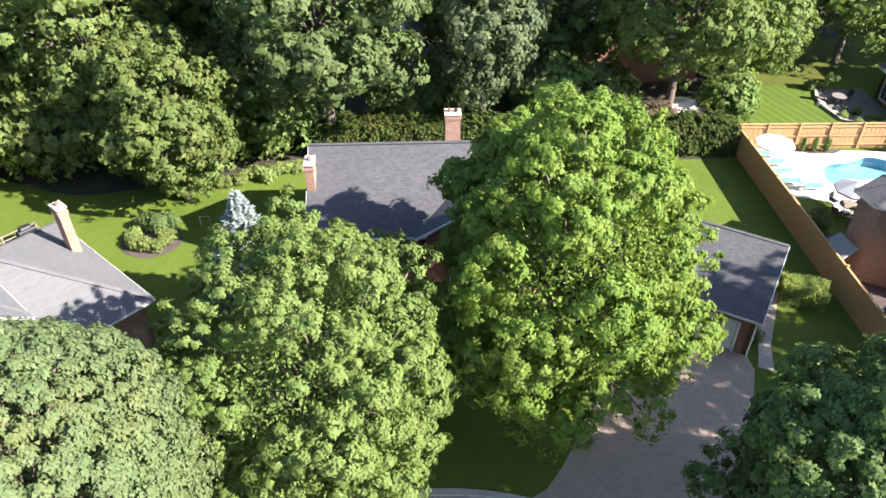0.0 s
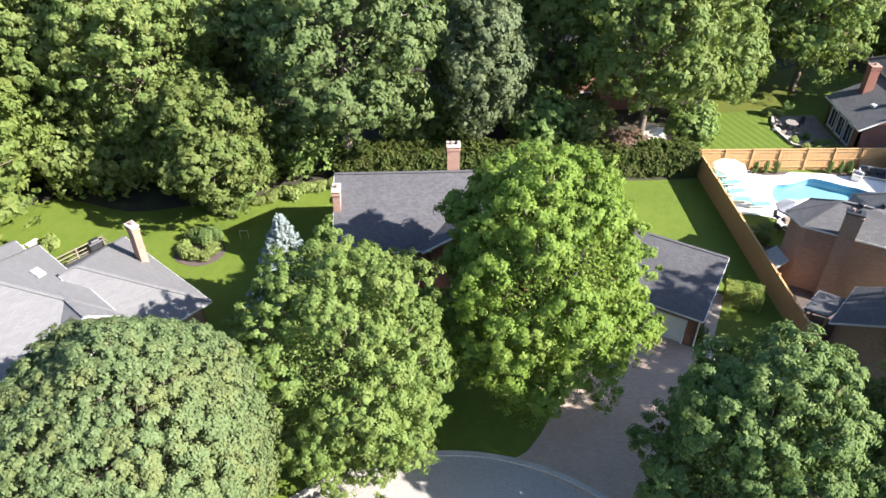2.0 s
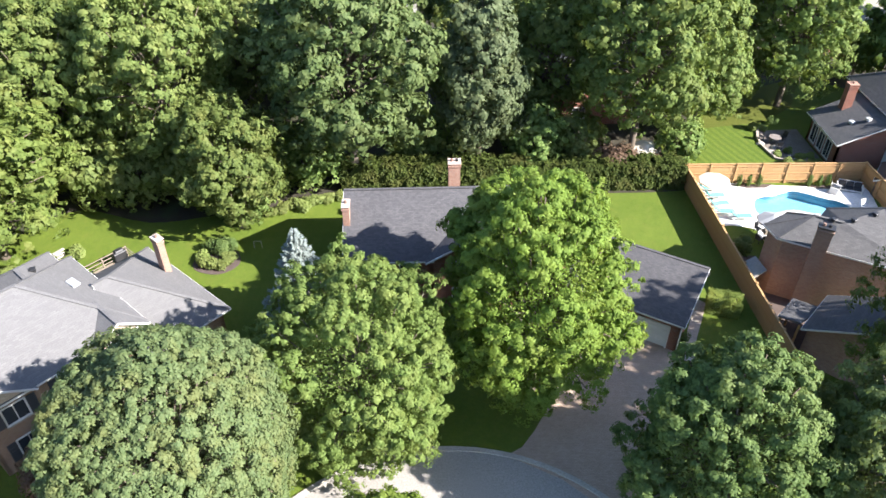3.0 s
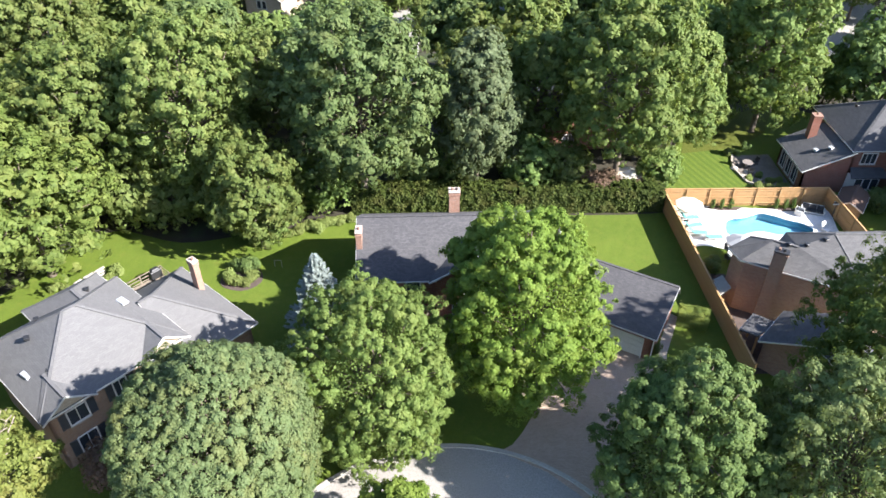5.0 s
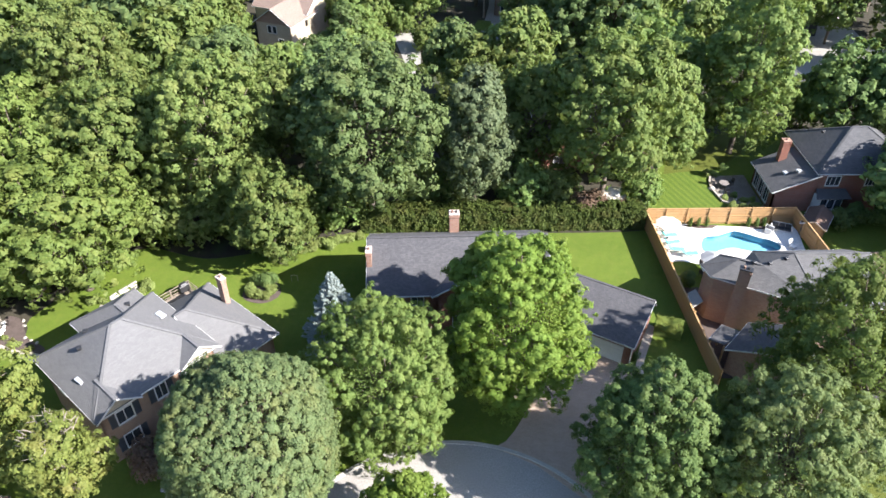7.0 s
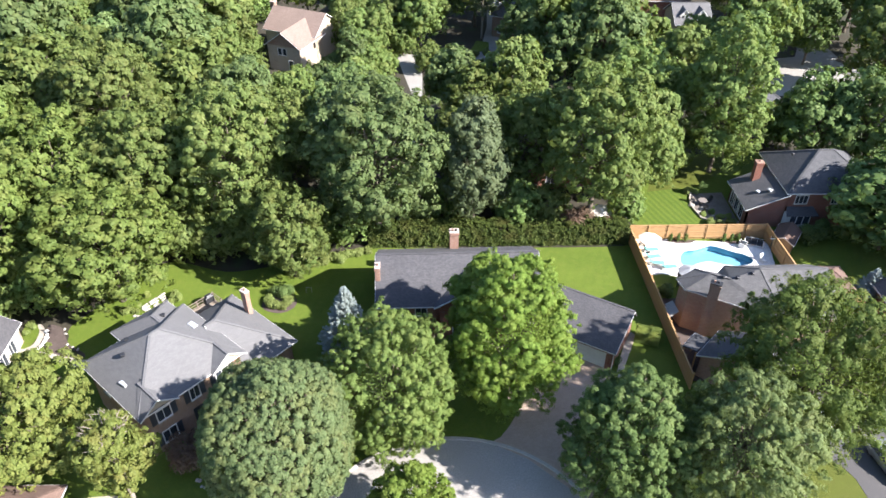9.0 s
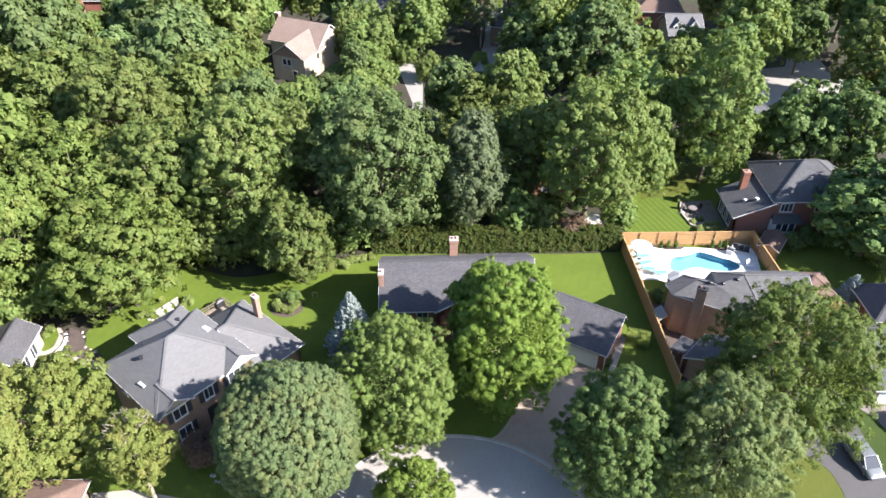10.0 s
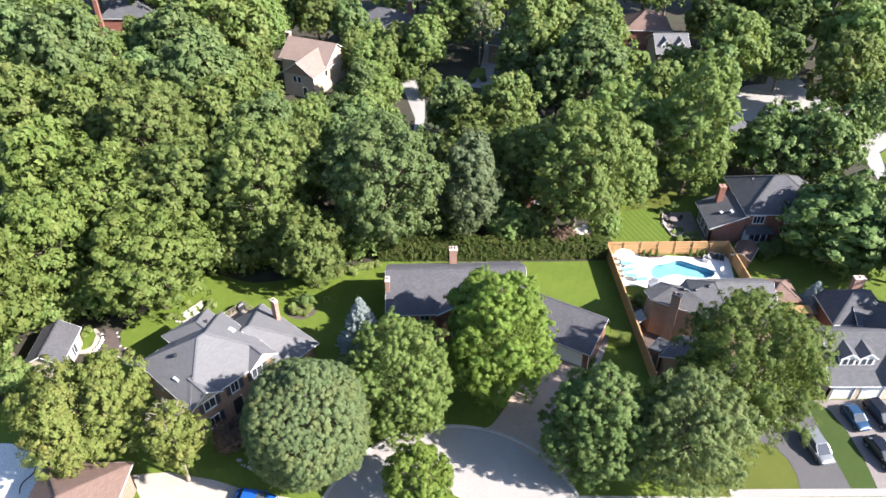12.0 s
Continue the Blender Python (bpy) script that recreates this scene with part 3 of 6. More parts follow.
setting("pavement", sheet([(28.5, 10.0), (110, 10.0), (110, 10.9), (28.5, 10.9)], 0.035), ROADTOP, "pale concrete pavement along the street", "pavement")
isle = ring_pts(-1.5, 6.4, 4.6, 4.6, 40)
setting("island_lawn", sheet(isle, 0.10, 0.1), GRASS, "small round grass island in the road", "lawn")
bm = bmesh.new()
for i in range(40):
    beam(bm, (*isle[i], 0.07), (*isle[(i + 1) % 40], 0.07), 0.25, 0.15)
setting("island_kerb", bm, KERB, "round concrete kerb of the grass island", "kerb")

# drives and paths
setting("driveway", sheet([(3.9, 18.6), (4.9, 19.2), (5.8, 20.4), (6.6, 21.8), (7.4, 23.4), (9.0, 26.0), (11.5, 30.8), (16.75, 28.1), (16.9, 26.4), (15.2, 22.0), (13.0, 15.6), (12.4, 11.8), (10.0, 14.2), (7.2, 16.8)], 0.034), PAVERS, "herringbone driveway of weathered clay pavers", "driveway")
setting("side_yard", sheet([(24.3, 26.0), (27.8, 26.0), (27.8, 34.5), (26.4, 38.6), (24.0, 38.6)], 0.022), MULCH, "shaded brown yard of bark beside the fence", "yard")
setting("side_path", sheet([(17.15, 26.6), (17.9, 26.3), (18.4, 28.2), (20.5, 32.6), (19.9, 33.2), (18.2, 29.6)], 0.05), CONCRETE, "narrow pale concrete path beside the garage", "path")
setting("neighbour_driveway", sheet([(-33.0, 12.9), (-29.0, 13.3), (-24, 12.3), (-20, 10.9), (-12.6, 9.6), (-12.9, 2.0), (-30.8, 3.5), (-31.0, 10.4)], 0.034), CONCRETE, "broad sunlit pale concrete driveway", "driveway")
setting("white_forecourt", sheet([(-60, 6), (-40.2, 6), (-40.2, 9), (-42.0, 15.8), (-47, 17.0), (-60, 17.4)], 0.036), DECKSTONE, "glaring white concrete forecourt", "driveway")
setting("front_lawn", sheet([(24.5, 9.9), (70, 9.9), (70, 24.5), (24.5, 24.5)], 0.014), GRASS_DULL, "dull darker grass before the houses", "lawn")
setting("strip_lawn", sheet([(40.7, 10.9), (44.0, 10.9), (44.1, 14.3), (43.9, 18.0), (43.2, 21.0), (41.8, 22.6), (40.6, 24.4)], 0.024), GRASS_DARKENED, "strip of darkened green grass between two drives", "lawn")
setting("asphalt_driveway", sheet([(35.8, 10.9), (41.0, 10.9), (40.85, 16.2), (40.9, 18.4), (41.0, 24.5), (36.0, 24.5), (33.8, 21.5), (32.0, 18.6), (33.8, 16.8), (35.26, 15.85), (35.95, 14.4), (36.1, 12.6)], 0.034), ASPHALT, "dark asphalt driveway with a parked van", "driveway")
setting("asphalt_driveway_wide", sheet([(43.7, 10.9), (60, 10.9), (60, 22.6), (41.8, 22.6), (43.2, 21.0), (43.85, 18.0), (44.0, 14.3)], 0.036), PINKSTONE, "wide pinkish paved driveway before garage doors", "driveway")
setting("woodland_floor_far", sheet([(44, 74), (62, 60), (58, 50), (69, 38), (74, 72), (118, 96), (118, 168), (-140, 168), (-140, 110), (-40, 94), (0, 77)], 0.006), SOIL, "dark shaded soil under far trees", "ground")
setting("far_road_east", sheet([(52.0, 92.7), (55.9, 98.0), (59.2, 103.1), (62.7, 106.6), (67.2, 107.6), (71.3, 115.7), (74, 150), (79.5, 150), (75.4, 115), (75.2, 107.0), (74.1, 105.7), (76.5, 101.0), (78.0, 94.0), (78.6, 87.0), (77.6, 81.0), (75.3, 73.3), (74.0, 60.0), (73.0, 40.0), (70.0, 40.0), (71.0, 60.0), (72.4, 70.0), (73.6, 79.0), (74.3, 86.0), (73.6, 92.5), (72.0, 96.2), (67.3, 94.3), (58.4, 90.8)], 0.03), ROADGREY, "grey road winding between trees", "road")
setting("far_driveway", sheet([(75.6, 83.4), (80.0, 86.8), (92.0, 88.0), (92.0, 82.0), (79.6, 81.0), (76.4, 78.6)], 0.034), ROADGREY, "pale driveway joining the far road", "driveway")
setting("far_lawn", sheet([(76.4, 78.2), (79.6, 80.6), (92, 81.6), (92, 62), (75.4, 66)], 0.026), GRASS, "sunny lawn beside the far road", "lawn")
setting("far_road_north", sheet([(-8.1, 106), (-8.4, 109.5), (5, 109.5), (8.3, 116), (9.5, 124), (11, 150), (15, 150), (13.6, 124), (15.5, 114.4), (13, 110), (10.2, 107.5), (10.2, 105), (4, 106.6), (-3.6, 106.6), (-3.4, 92), (-4.2, 84), (-3.4, 75), (-5.2, 75), (-5.6, 84), (-5.2, 92)], 0.03), ROADGREY, "pale driveway seen between tree crowns", "road")
setting("far_verge", sheet([(5.4, 110.5), (9.2, 110.5), (9.4, 115.4), (7, 116)], 0.034), GRASS, "patch of lawn beside the far road", "lawn")
setting("garden_path", sheet([(-45.3, 30.38), (-42.6, 30.36), (-40.4, 29.34), (-38.25, 28.4), (-36.4, 28.1), (-36.8, 29.38), (-37.9, 29.45), (-40.4, 30.04), (-42.8, 30.94), (-45.2, 31.1)], 0.04), CONCRETE, "straight pale path between garage and house", "path")
setting("small_lawn", sheet(smooth_loop([(-45.9, 33.2), (-45.0, 31.2), (-44.2, 31.2), (-43.95, 32.6), (-44.1, 33.6), (-44.7, 34.7), (-45.8, 35.3)], 4), 0.038), GRASS, "small round lawn beside the garage", "lawn")
setting("ring_path", sheet(smooth_loop([(-44.0, 30.75), (-43.35, 31.5), (-43.3, 32.81), (-43.64, 33.99), (-44.32, 34.75), (-44.7, 34.68), (-44.08, 33.66), (-43.89, 32.65), (-43.94, 31.66), (-44.5, 31.0)], 4), 0.044), CONCRETE, "narrow curved pale path round a small lawn", "path")
setting("mulch_bed", sheet(smooth_loop([(-43.4, 34.7), (-41.88, 34.26), (-40.9, 32.8), (-39.86, 31.48), (-37.84, 30.27), (-38.15, 29.45), (-40.4, 29.9), (-43.0, 30.75), (-43.2, 31.98), (-43.3, 33.3)], 3), 0.03), MULCH, "dark mulch bed with small round plants", "garden bed")
setting("round_bed", sheet(ring_pts(-18.85, 38.3, 1.85, 2.0, 30, 0, 0.05, 3), 0.03), MULCH, "oval mulch bed on the lawn", "garden bed")
setting("front_bed", sheet([(-25.6, 18.4), (-20.4, 24.6), (-17.6, 22.4), (-22.4, 16.4)], 0.03), MULCH, "shaded mulch bed before the house", "garden bed")

# pool garden
deck = smooth_loop([(24.0, 50.0), (27.2, 49.9), (30, 49.6), (36, 49.2), (40.3, 49.4), (40.2, 45.8), (39.6, 43.4), (38.0, 41.0), (34, 40.0), (29.8, 39.5), (27.6, 41.0), (27.8, 42.2), (26, 42.9), (24.0, 43.4)], 4)
setting("pool_deck", holed(deck, POOL, 0.06), DECKSTONE, "glaring white stone deck round the pool", "pavement")
bm = bmesh.new()
for i in range(len(POOL)):
    a, b = POOL[i], POOL[(i + 1) % len(POOL)]
    face(bm, [(*a, 0.06), (*b, 0.06), (*b, -0.8), (*a, -0.8)])
bm.faces.new([bm.verts.new((*p, -0.8)) for p in POOL[::-1]])
pool = thing("swimming_pool", (33.4, 46.2, 0), "kidney-shaped swimming pool with clear blue water", "pool")
part("basin", bm, PLASTER_BLUE, pool, "light blue plaster basin")
bm = bmesh.new()
for i in range(len(POOL)):
    beam(bm, (*POOL[i], 0.075), (*POOL[(i + 1) % len(POOL)], 0.075), 0.34, 0.07)
part("coping", bm, DECKSTONE, pool, "white stone coping")
bm = bmesh.new()
bm.faces.new([bm.verts.new((*p, -0.06)) for p in POOL[::-1]])
bm_w = bm
bm = bmesh.new()
px, py = sum(p[0] for p in POOL) / len(POOL), sum(p[1] for p in POOL) / len(POOL)
inset = [(px + (x - px) * 0.996, py + (y - py) * 0.994) for x, y in POOL]
for i in range(len(inset)):
    a, b = inset[i], inset[(i + 1) % len(inset)]
    face(bm, [(*a, 0.05), (*b, 0.05), (*b, -0.42), (*a, -0.42)])
part("tile_band", bm, TILE_BLUE, pool, "dark blue tile band at the waterline")
bm = bm_w
water = part("water", bm, WATER, pool, "clear turquoise water")
water.visible_shadow = False
setting("pool_bed", sheet([(27.6, 49.7), (31.9, 49.6), (31.0, 49.0), (29.2, 48.95)], 0.075), MULCH, "narrow mulch bed between deck and fence", "garden bed")
setting("pool_bed_east", sheet([(34.4, 49.5), (37.7, 49.4), (37.6, 48.75), (35.9, 48.8)], 0.075), MULCH, "short mulch bed beside the pool fence", "garden bed")
patio_pts = [(34.1, 60.3), (33.5, 58.6), (33.4, 56.9), (33.9, 54.4), (35.6, 53.4), (38.5, 53.4), (38.5, 60.6)]
setting("patio", sheet(patio_pts, 0.045), PATIO, "brownish stone patio with garden furniture", "patio")
bm = bmesh.new()
for i in (0, 1, 2, 3, 4):
    beam(bm, (*patio_pts[i], 0.12), (*patio_pts[i + 1], 0.12), 0.22, 0.26)
setting("patio_edge", bm, CONCRETE, "low stone edging round the patio", "edging")

# ---------------------------------------------------------------- houses
def local(cx, cy, ang):
    c, s = math.cos(ang), math.sin(ang)
    return lambda x, y, z=0.0: (cx + x * c - y * s, cy + x * s + y * c, z)


def hip_faces(cx, cy, ang, L, D, ze, zr, left='hip', right='hip'):
    """Roof planes over a rectangle with its length along ang: outlines of the four sides, gable ends left out."""
    f = local(cx, cy, ang)
    a, b = L / 2, D / 2
    rl = -a + (b if left == 'hip' else 0)
    rr = a - (b if right == 'hip' else 0)
    if rl > rr:
        rl = rr = 0.0
    P, Q = f(rl, 0, zr), f(rr, 0, zr)
    c = [f(-a, -b, ze), f(a, -b, ze), f(a, b, ze), f(-a, b, ze)]
    flat = (Vector(P) - Vector(Q)).length < 0.05
    fs = [[c[0], c[1], Q] if flat else [c[0], c[1], Q, P], [c[2], c[3], P] if flat else [c[2], c[3], P, Q]]
    if left == 'hip':
        fs.append([c[3], c[0], P])
    if right == 'hip':
        fs.append([c[1], c[2], Q])
    return fs, c, P, Q


def add_roof(house, planes, material, eaves=(), ridges=(), label="", trim=WHITE, name="roof"):
    bm = bmesh.new()
    for p in planes:
        slab(bm, p, 0.13)
    bmesh.ops.remove_doubles(bm, verts=bm.verts, dist=0.002)
    roof = part(name, bm, material, house, label)
    for a, b in eaves:
        bm = bmesh.new()
        beam(bm, Vector(a) - UP * 0.09, Vector(b) - UP * 0.09, 0.07, 0.13)
        part("gutter", bm, trim, roof)
    for a, b in ridges:
        bm = bmesh.new()
        beam(bm, Vector(a) + UP * 0.005, Vector(b) + UP * 0.005, 0.24, 0.045)
        part("ridge_cap", bm, material, roof)
    return roof


def wall_run(bm, p, q, z0, z1, holes=(), t=0.22):
    """An upright wall from p to q with openings (along, along, low, high); the outside lies to its right."""
    p, q = Vector((*p, 0)), Vector((*q, 0))
    d = (q - p).normalized()
    nrm = Vector((d.y, -d.x, 0))
    L = (q - p).length
    us = sorted({0.0, L, *[h[0] for h in holes], *[h[1] for h in holes]})
    vs = sorted({z0, z1, *[h[2] for h in holes], *[h[3] for h in holes]})
    for u0, u1 in zip(us, us[1:]):
        for v0, v1 in zip(vs, vs[1:]):
            um, vm = (u0 + u1) / 2, (v0 + v1) / 2
            if any(h[0] < um < h[1] and h[2] < vm < h[3] for h in holes):
                continue
            a, b = p + d * u0, p + d * u1
            prism(bm, [a, b, b - nrm * t, a - nrm * t], v0, v1)
    bmesh.ops.remove_doubles(bm, verts=bm.verts, dist=0.002)


def add_window(house, p, q, hole, shutters=False, bars=2, name="window", frame_mat=WHITE):
    """A window with its frame, glazing bars, pane, sill and, if wanted, shutters, in an opening of wall_run."""
    p, q = Vector((*p, 0)), Vector((*q, 0))
    d = (q - p).normalized()
    nrm = Vector((d.y, -d.x, 0))
    u0, u1, v0, v1 = hole
    at = lambda u, v, o: p + d * u + nrm * o + UP * v
    bm = bmesh.new()
    w = 0.09
    for a, b in ((at(u0, v0, 0.02), at(u1, v0, 0.02)), (at(u0, v1, 0.02), at(u1, v1, 0.02))):
        beam(bm, a, b, 0.10, w)
    for a, b in ((at(u0, v0, 0.02), at(u0, v1, 0.02)), (at(u1, v0, 0.02), at(u1, v1, 0.02))):
        beam(bm, a, b, w, 0.10)
    bmesh.ops.remove_doubles(bm, verts=bm.verts, dist=0.001)
    win = part(name, bm, frame_mat, house, "white painted window frame")
    for k in range(1, bars):
        u = u0 + (u1 - u0) * k / bars
        bm = bmesh.new()
        beam(bm, at(u, v0, -0.02), at(u, v1, -0.02), 0.05, 0.05)
        part("glazing_bar", bm, frame_mat, win)
    for k in range(bars):
        ua, ub = u0 + (u1 - u0) * k / bars + 0.02, u0 + (u1 - u0) * (k + 1) / bars - 0.02
        bm = bmesh.new()
        prism(bm, [at(ua, 0, -0.07), at(ub, 0, -0.07), at(ub, 0, -0.10), at(ua, 0, -0.10)], v0, v1)
        part("pane", bm, GLASS, win, "dark reflecting pane")
    bm = bmesh.new()
    beam(bm, at(u0 - 0.08, v0 - 0.07, 0.05), at(u1 + 0.08, v0 - 0.07, 0.05), 0.16, 0.06)
    part("sill", bm, CONCRETE, win)
    if shutters:
        for ua, ub in ((u0 - 0.55, u0 - 0.09), (u1 + 0.09, u1 + 0.55)):
            bm = bmesh.new()
            for j in range(6):
                zc = v0 + (v1 - v0) * (j + 0.5) / 6
                beam(bm, at(ua, zc, 0.03), at(ub, zc, 0.03), 0.05, (v1 - v0) / 6 * 0.88)
            beam(bm, at(ua, v0, 0.035), at(ua, v1, 0.035), 0.06, 0.06)
            beam(bm, at(ub, v0, 0.035), at(ub, v1, 0.035), 0.06, 0.06)
            part("shutter", bm, SHUTTER, win, "dark louvred shutter")
    return win


def add_chimney(house, x, y, rz, w, d, z0, z1, brick=BRICK_PINK, flues=1, cap=None):
    bm = bmesh.new()
    box(bm, (x, y, (z0 + z1) / 2), (w, d, z1 - z0), rz)
    for k in range(2):
        box(bm, (x, y, z1 - 0.30 + 0.10 * k), (w + 0.06 + 0.05 * k, d + 0.06 + 0.05 * k, 0.10), rz)
    ch = part("chimney", bm, brick, house, "brick chimney")
    bm = bmesh.new()
    box(bm, (x, y, z1 + 0.05), (w + 0.13, d + 0.13, 0.10), rz, 0.02)
    part("chimney_cap", bm, cap or CAPSTONE, ch, "pale concrete cap")
    f = local(x, y, rz)
    for k in range(flues):
        u = (k - (flues - 1) / 2) * 0.4
        bm = bmesh.new()
        a = f(u, 0, z1 + 0.1)
        tube(bm, [a, (a[0], a[1], z1 + 0.30)], [0.12, 0.11], 10)
        part("flue", bm, DARK if k else CLAY, ch)
    return ch


def add_garage_door(house, p, q, hole, panels=4, material=DOOR_WHITE):
    p, q = Vector((*p, 0)), Vector((*q, 0))
    d = (q - p).normalized()
    nrm = Vector((d.y, -d.x, 0))
    u0, u1, v0, v1 = hole
    bm = bmesh.new()
    for k in range(panels):
        za, zb = v0 + (v1 - v0) * k / panels + 0.012, v0 + (v1 - v0) * (k + 1) / panels - 0.012
        a, b = p + d * u0 - nrm * 0.08, p + d * u1 - nrm * 0.08
        prism(bm, [a, b, b - nrm * 0.05, a - nrm * 0.05], za, zb)
        cols = max(2, int((u1 - u0) / 0.65))
        for c in range(cols):
            ua = u0 + (u1 - u0) * c / cols + 0.07
            ub = u0 + (u1 - u0) * (c + 1) / cols - 0.07
            a, b = p + d * ua - nrm * 0.065, p + d * ub - nrm * 0.065
            prism(bm, [a, b, b - nrm * 0.03, a - nrm * 0.03], za + 0.09, zb - 0.09)
    door = part("garage_door", bm, material, house, "closed white panelled garage door")
    bm = bmesh.new()
    for u in (u0, u1):
        beam(bm, p + d * u + UP * v0 + nrm * 0.02, p + d * u + UP * v1 + nrm * 0.02, 0.10, 0.10)
    beam(bm, p + d * u0 + UP * v1 + nrm * 0.02, p + d * u1 + UP * v1 + nrm * 0.02, 0.10, 0.10)
    part("door_frame", bm, WHITE, door)
    return door


def vent(house, at, size=0.3, material=DARK):
    bm = bmesh.new()
    x, y, z = at
    box(bm, (x, y, z + 0.12), (size, size, 0.24), 0.4, 0.03)
    box(bm, (x, y, z + 0.27), (size * 1.25, size * 1.25, 0.06), 0.4, 0.02)
    part("roof_vent", bm, material, house, "small dark roof vent")


def rect_walls(cx, cy, ang, L, D):
    f = local(cx, cy, ang)
    return [f(-L / 2, -D / 2)[:2], f(L / 2, -D / 2)[:2], f(L / 2, D / 2)[:2], f(-L / 2, D / 2)[:2]]


def simple_house(house, cx, cy, ang, L, D, ze, zr, brick, shingle, left='hip', right='hip', over=0.45, holes=None, z0=0.0, name="wall", ridge=True, gable_mat=None):
    """Four walls with openings and a hip or gable roof over them. Returns the wall corners and the roof's corners and ridge ends."""
    w = rect_walls(cx, cy, ang, L, D)
    holes = holes or {}
    for i in range(4):
        bm = bmesh.new()
        wall_run(bm, w[i], w[(i + 1) % 4], z0, ze, holes.get(i, ()))
        part(name, bm, brick, house)
    planes, c, P, Q = hip_faces(cx, cy, ang, L + 2 * over, D + 2 * over, ze - 0.05, zr, left, right)
    f = local(cx, cy, ang)
    for end, s in ((left, -1), (right, 1)):
        if end != 'hip':
            bm = bmesh.new()
            x0, x1 = s * L / 2, s * (L / 2 - 0.2)
            tri = [(-D / 2, ze), (D / 2, ze), (0, zr - 0.22)]
            va = [bm.verts.new(f(x0, y, z)) for y, z in tri]
            vb = [bm.verts.new(f(x1, y, z)) for y, z in tri]
            fs = [bm.faces.new(va), bm.faces.new(vb[::-1])] + [bm.faces.new((va[i], vb[i], vb[(i + 1) % 3], va[(i + 1) % 3])) for i in range(3)]
            bmesh.ops.recalc_face_normals(bm, faces=fs)
            part("gable", bm, gable_mat or brick, house)
    ev = [(c[0], c[1]), (c[2], c[3])]
    ev += [(c[3], c[0])] if left == 'hip' else [(c[3], P), (P, c[0])]
    ev += [(c[1], c[2])] if right == 'hip' else [(c[1], Q), (Q, c[2])]
    rd = [(P, Q)] if (Vector(P) - Vector(Q)).length > 0.1 else []
    if left == 'hip':
        rd += [(c[0], P), (c[3], P)]
    if right == 'hip':
        rd += [(c[1], Q), (c[2], Q)]
    add_roof(house, planes, shingle, ev, rd if ridge else ())
    return w, c, P, Q


# the house in the middle, with its wing and angled garage
main = thing("house", (1.2, 36.6, 0), "red brick house with charcoal shingle roof and two chimneys", "house")
HA = 0.03
hm = local(-6.8, 32.25, HA)
w_main = [(0.9, 2.3, 1.0, 2.4), (0.9, 2.3, 3.3, 4.5), (3.6, 4.8, 1.0, 2.4), (3.6, 4.8, 3.3, 4.5)]
mw, *_ = simple_house(main, *hm(8.15, 4.45)[:2], HA, 16.3, 8.9, 4.98, 8.05, BRICK_RED, SHINGLE, 'gable', 'gable', 0.5, {0: w_main})
for h in w_main:
    add_window(main, mw[0], mw[1], h)
# front gabled wing
wing_w = [(1.6, 2.9, 3.6, 4.9), (1.6, 2.9, 0.9, 2.4)]
bm = bmesh.new()
wall_run(bm, (-0.9, 31.9), (4.7, 31.9), 0, 5.1, wing_w)
wall_run(bm, (-0.9, 32.4), (-0.9, 31.9), 0, 5.1)
wall_run(bm, (4.7, 31.9), (4.7, 32.55), 0, 5.1)
va = [bm.verts.new(p) for p in ((-0.9, 31.9, 5.1), (4.7, 31.9, 5.1), (1.9, 31.9, 6.75))]
vb = [bm.verts.new(v.co + Vector((0, 0.22, 0))) for v in va]
bm.faces.new(va), bm.faces.new(vb[::-1])
part("front_wing", bm, BRICK_RED, main, "projecting red brick gable")
for h in wing_w:
    add_window(main, (-0.9, 31.9), (4.7, 31.9), h)
zr = 7.0
yb = 32.5 + (zr - 4.93) / 0.69 + 0.12
add_roof(main, [[(-1.25, 31.5, 5.02), (1.9, 31.5, zr), (1.9, yb, zr), (-1.25, 32.5, 5.02)], [(1.9, 31.5, zr), (5.05, 31.5, 5.02), (5.05, 32.7, 5.02), (1.9, yb, zr)]], SHINGLE,
         [((-1.25, 31.5, 5.05), (1.9, 31.5, zr + 0.03)), ((1.9, 31.5, zr + 0.03), (5.05, 31.5, 5.05))], [((1.9, 31.5, zr), (1.9, yb, zr))], name="wing_roof")
add_chimney(main, -7.1, 34.7, HA, 0.48, 1.0, 0, 8.1, BRICK_PINK, 1)
add_chimney(main, 0.98, 41.25, HA, 0.95, 0.8, 0, 7.7, BRICK_PINK, 2)

# garage wing, turned away from the house
GA = math.atan2(-0.51, 0.86)
gu = Vector((math.cos(GA), math.sin(GA)))
gn = Vector((gu.y, -gu.x))
g_end = Vector((19.6, 31.75))
g_len = 11.6
gc = g_end - gu * (g_len / 2) + gn * 2.15
garage = thing("garage", (gc.x, gc.y, 0), "brick double garage with charcoal shingle roof", "garage")
gL, gD = g_len - 0.6, 6.0
gw = rect_walls(gc.x, gc.y, GA, gL, gD)
gdoor = (gL - 0.75 - 4.9, gL - 0.75, 0.0, 2.15)
for i in range(4):
    bm = bmesh.new()
    wall_run(bm, gw[i], gw[(i + 1) % 4], 0, 2.8, [gdoor] if i == 0 else ())
    part("wall", bm, BRICK_RED, garage)
fg = local(gc.x, gc.y, GA)
ga, gf, gb = gL / 2 + 0.3, -gD / 2 - 0.4, gD / 2 + 0.3
ridge_y = gb - 1.2
gp = lambda x, y, z: fg(x, y, z)
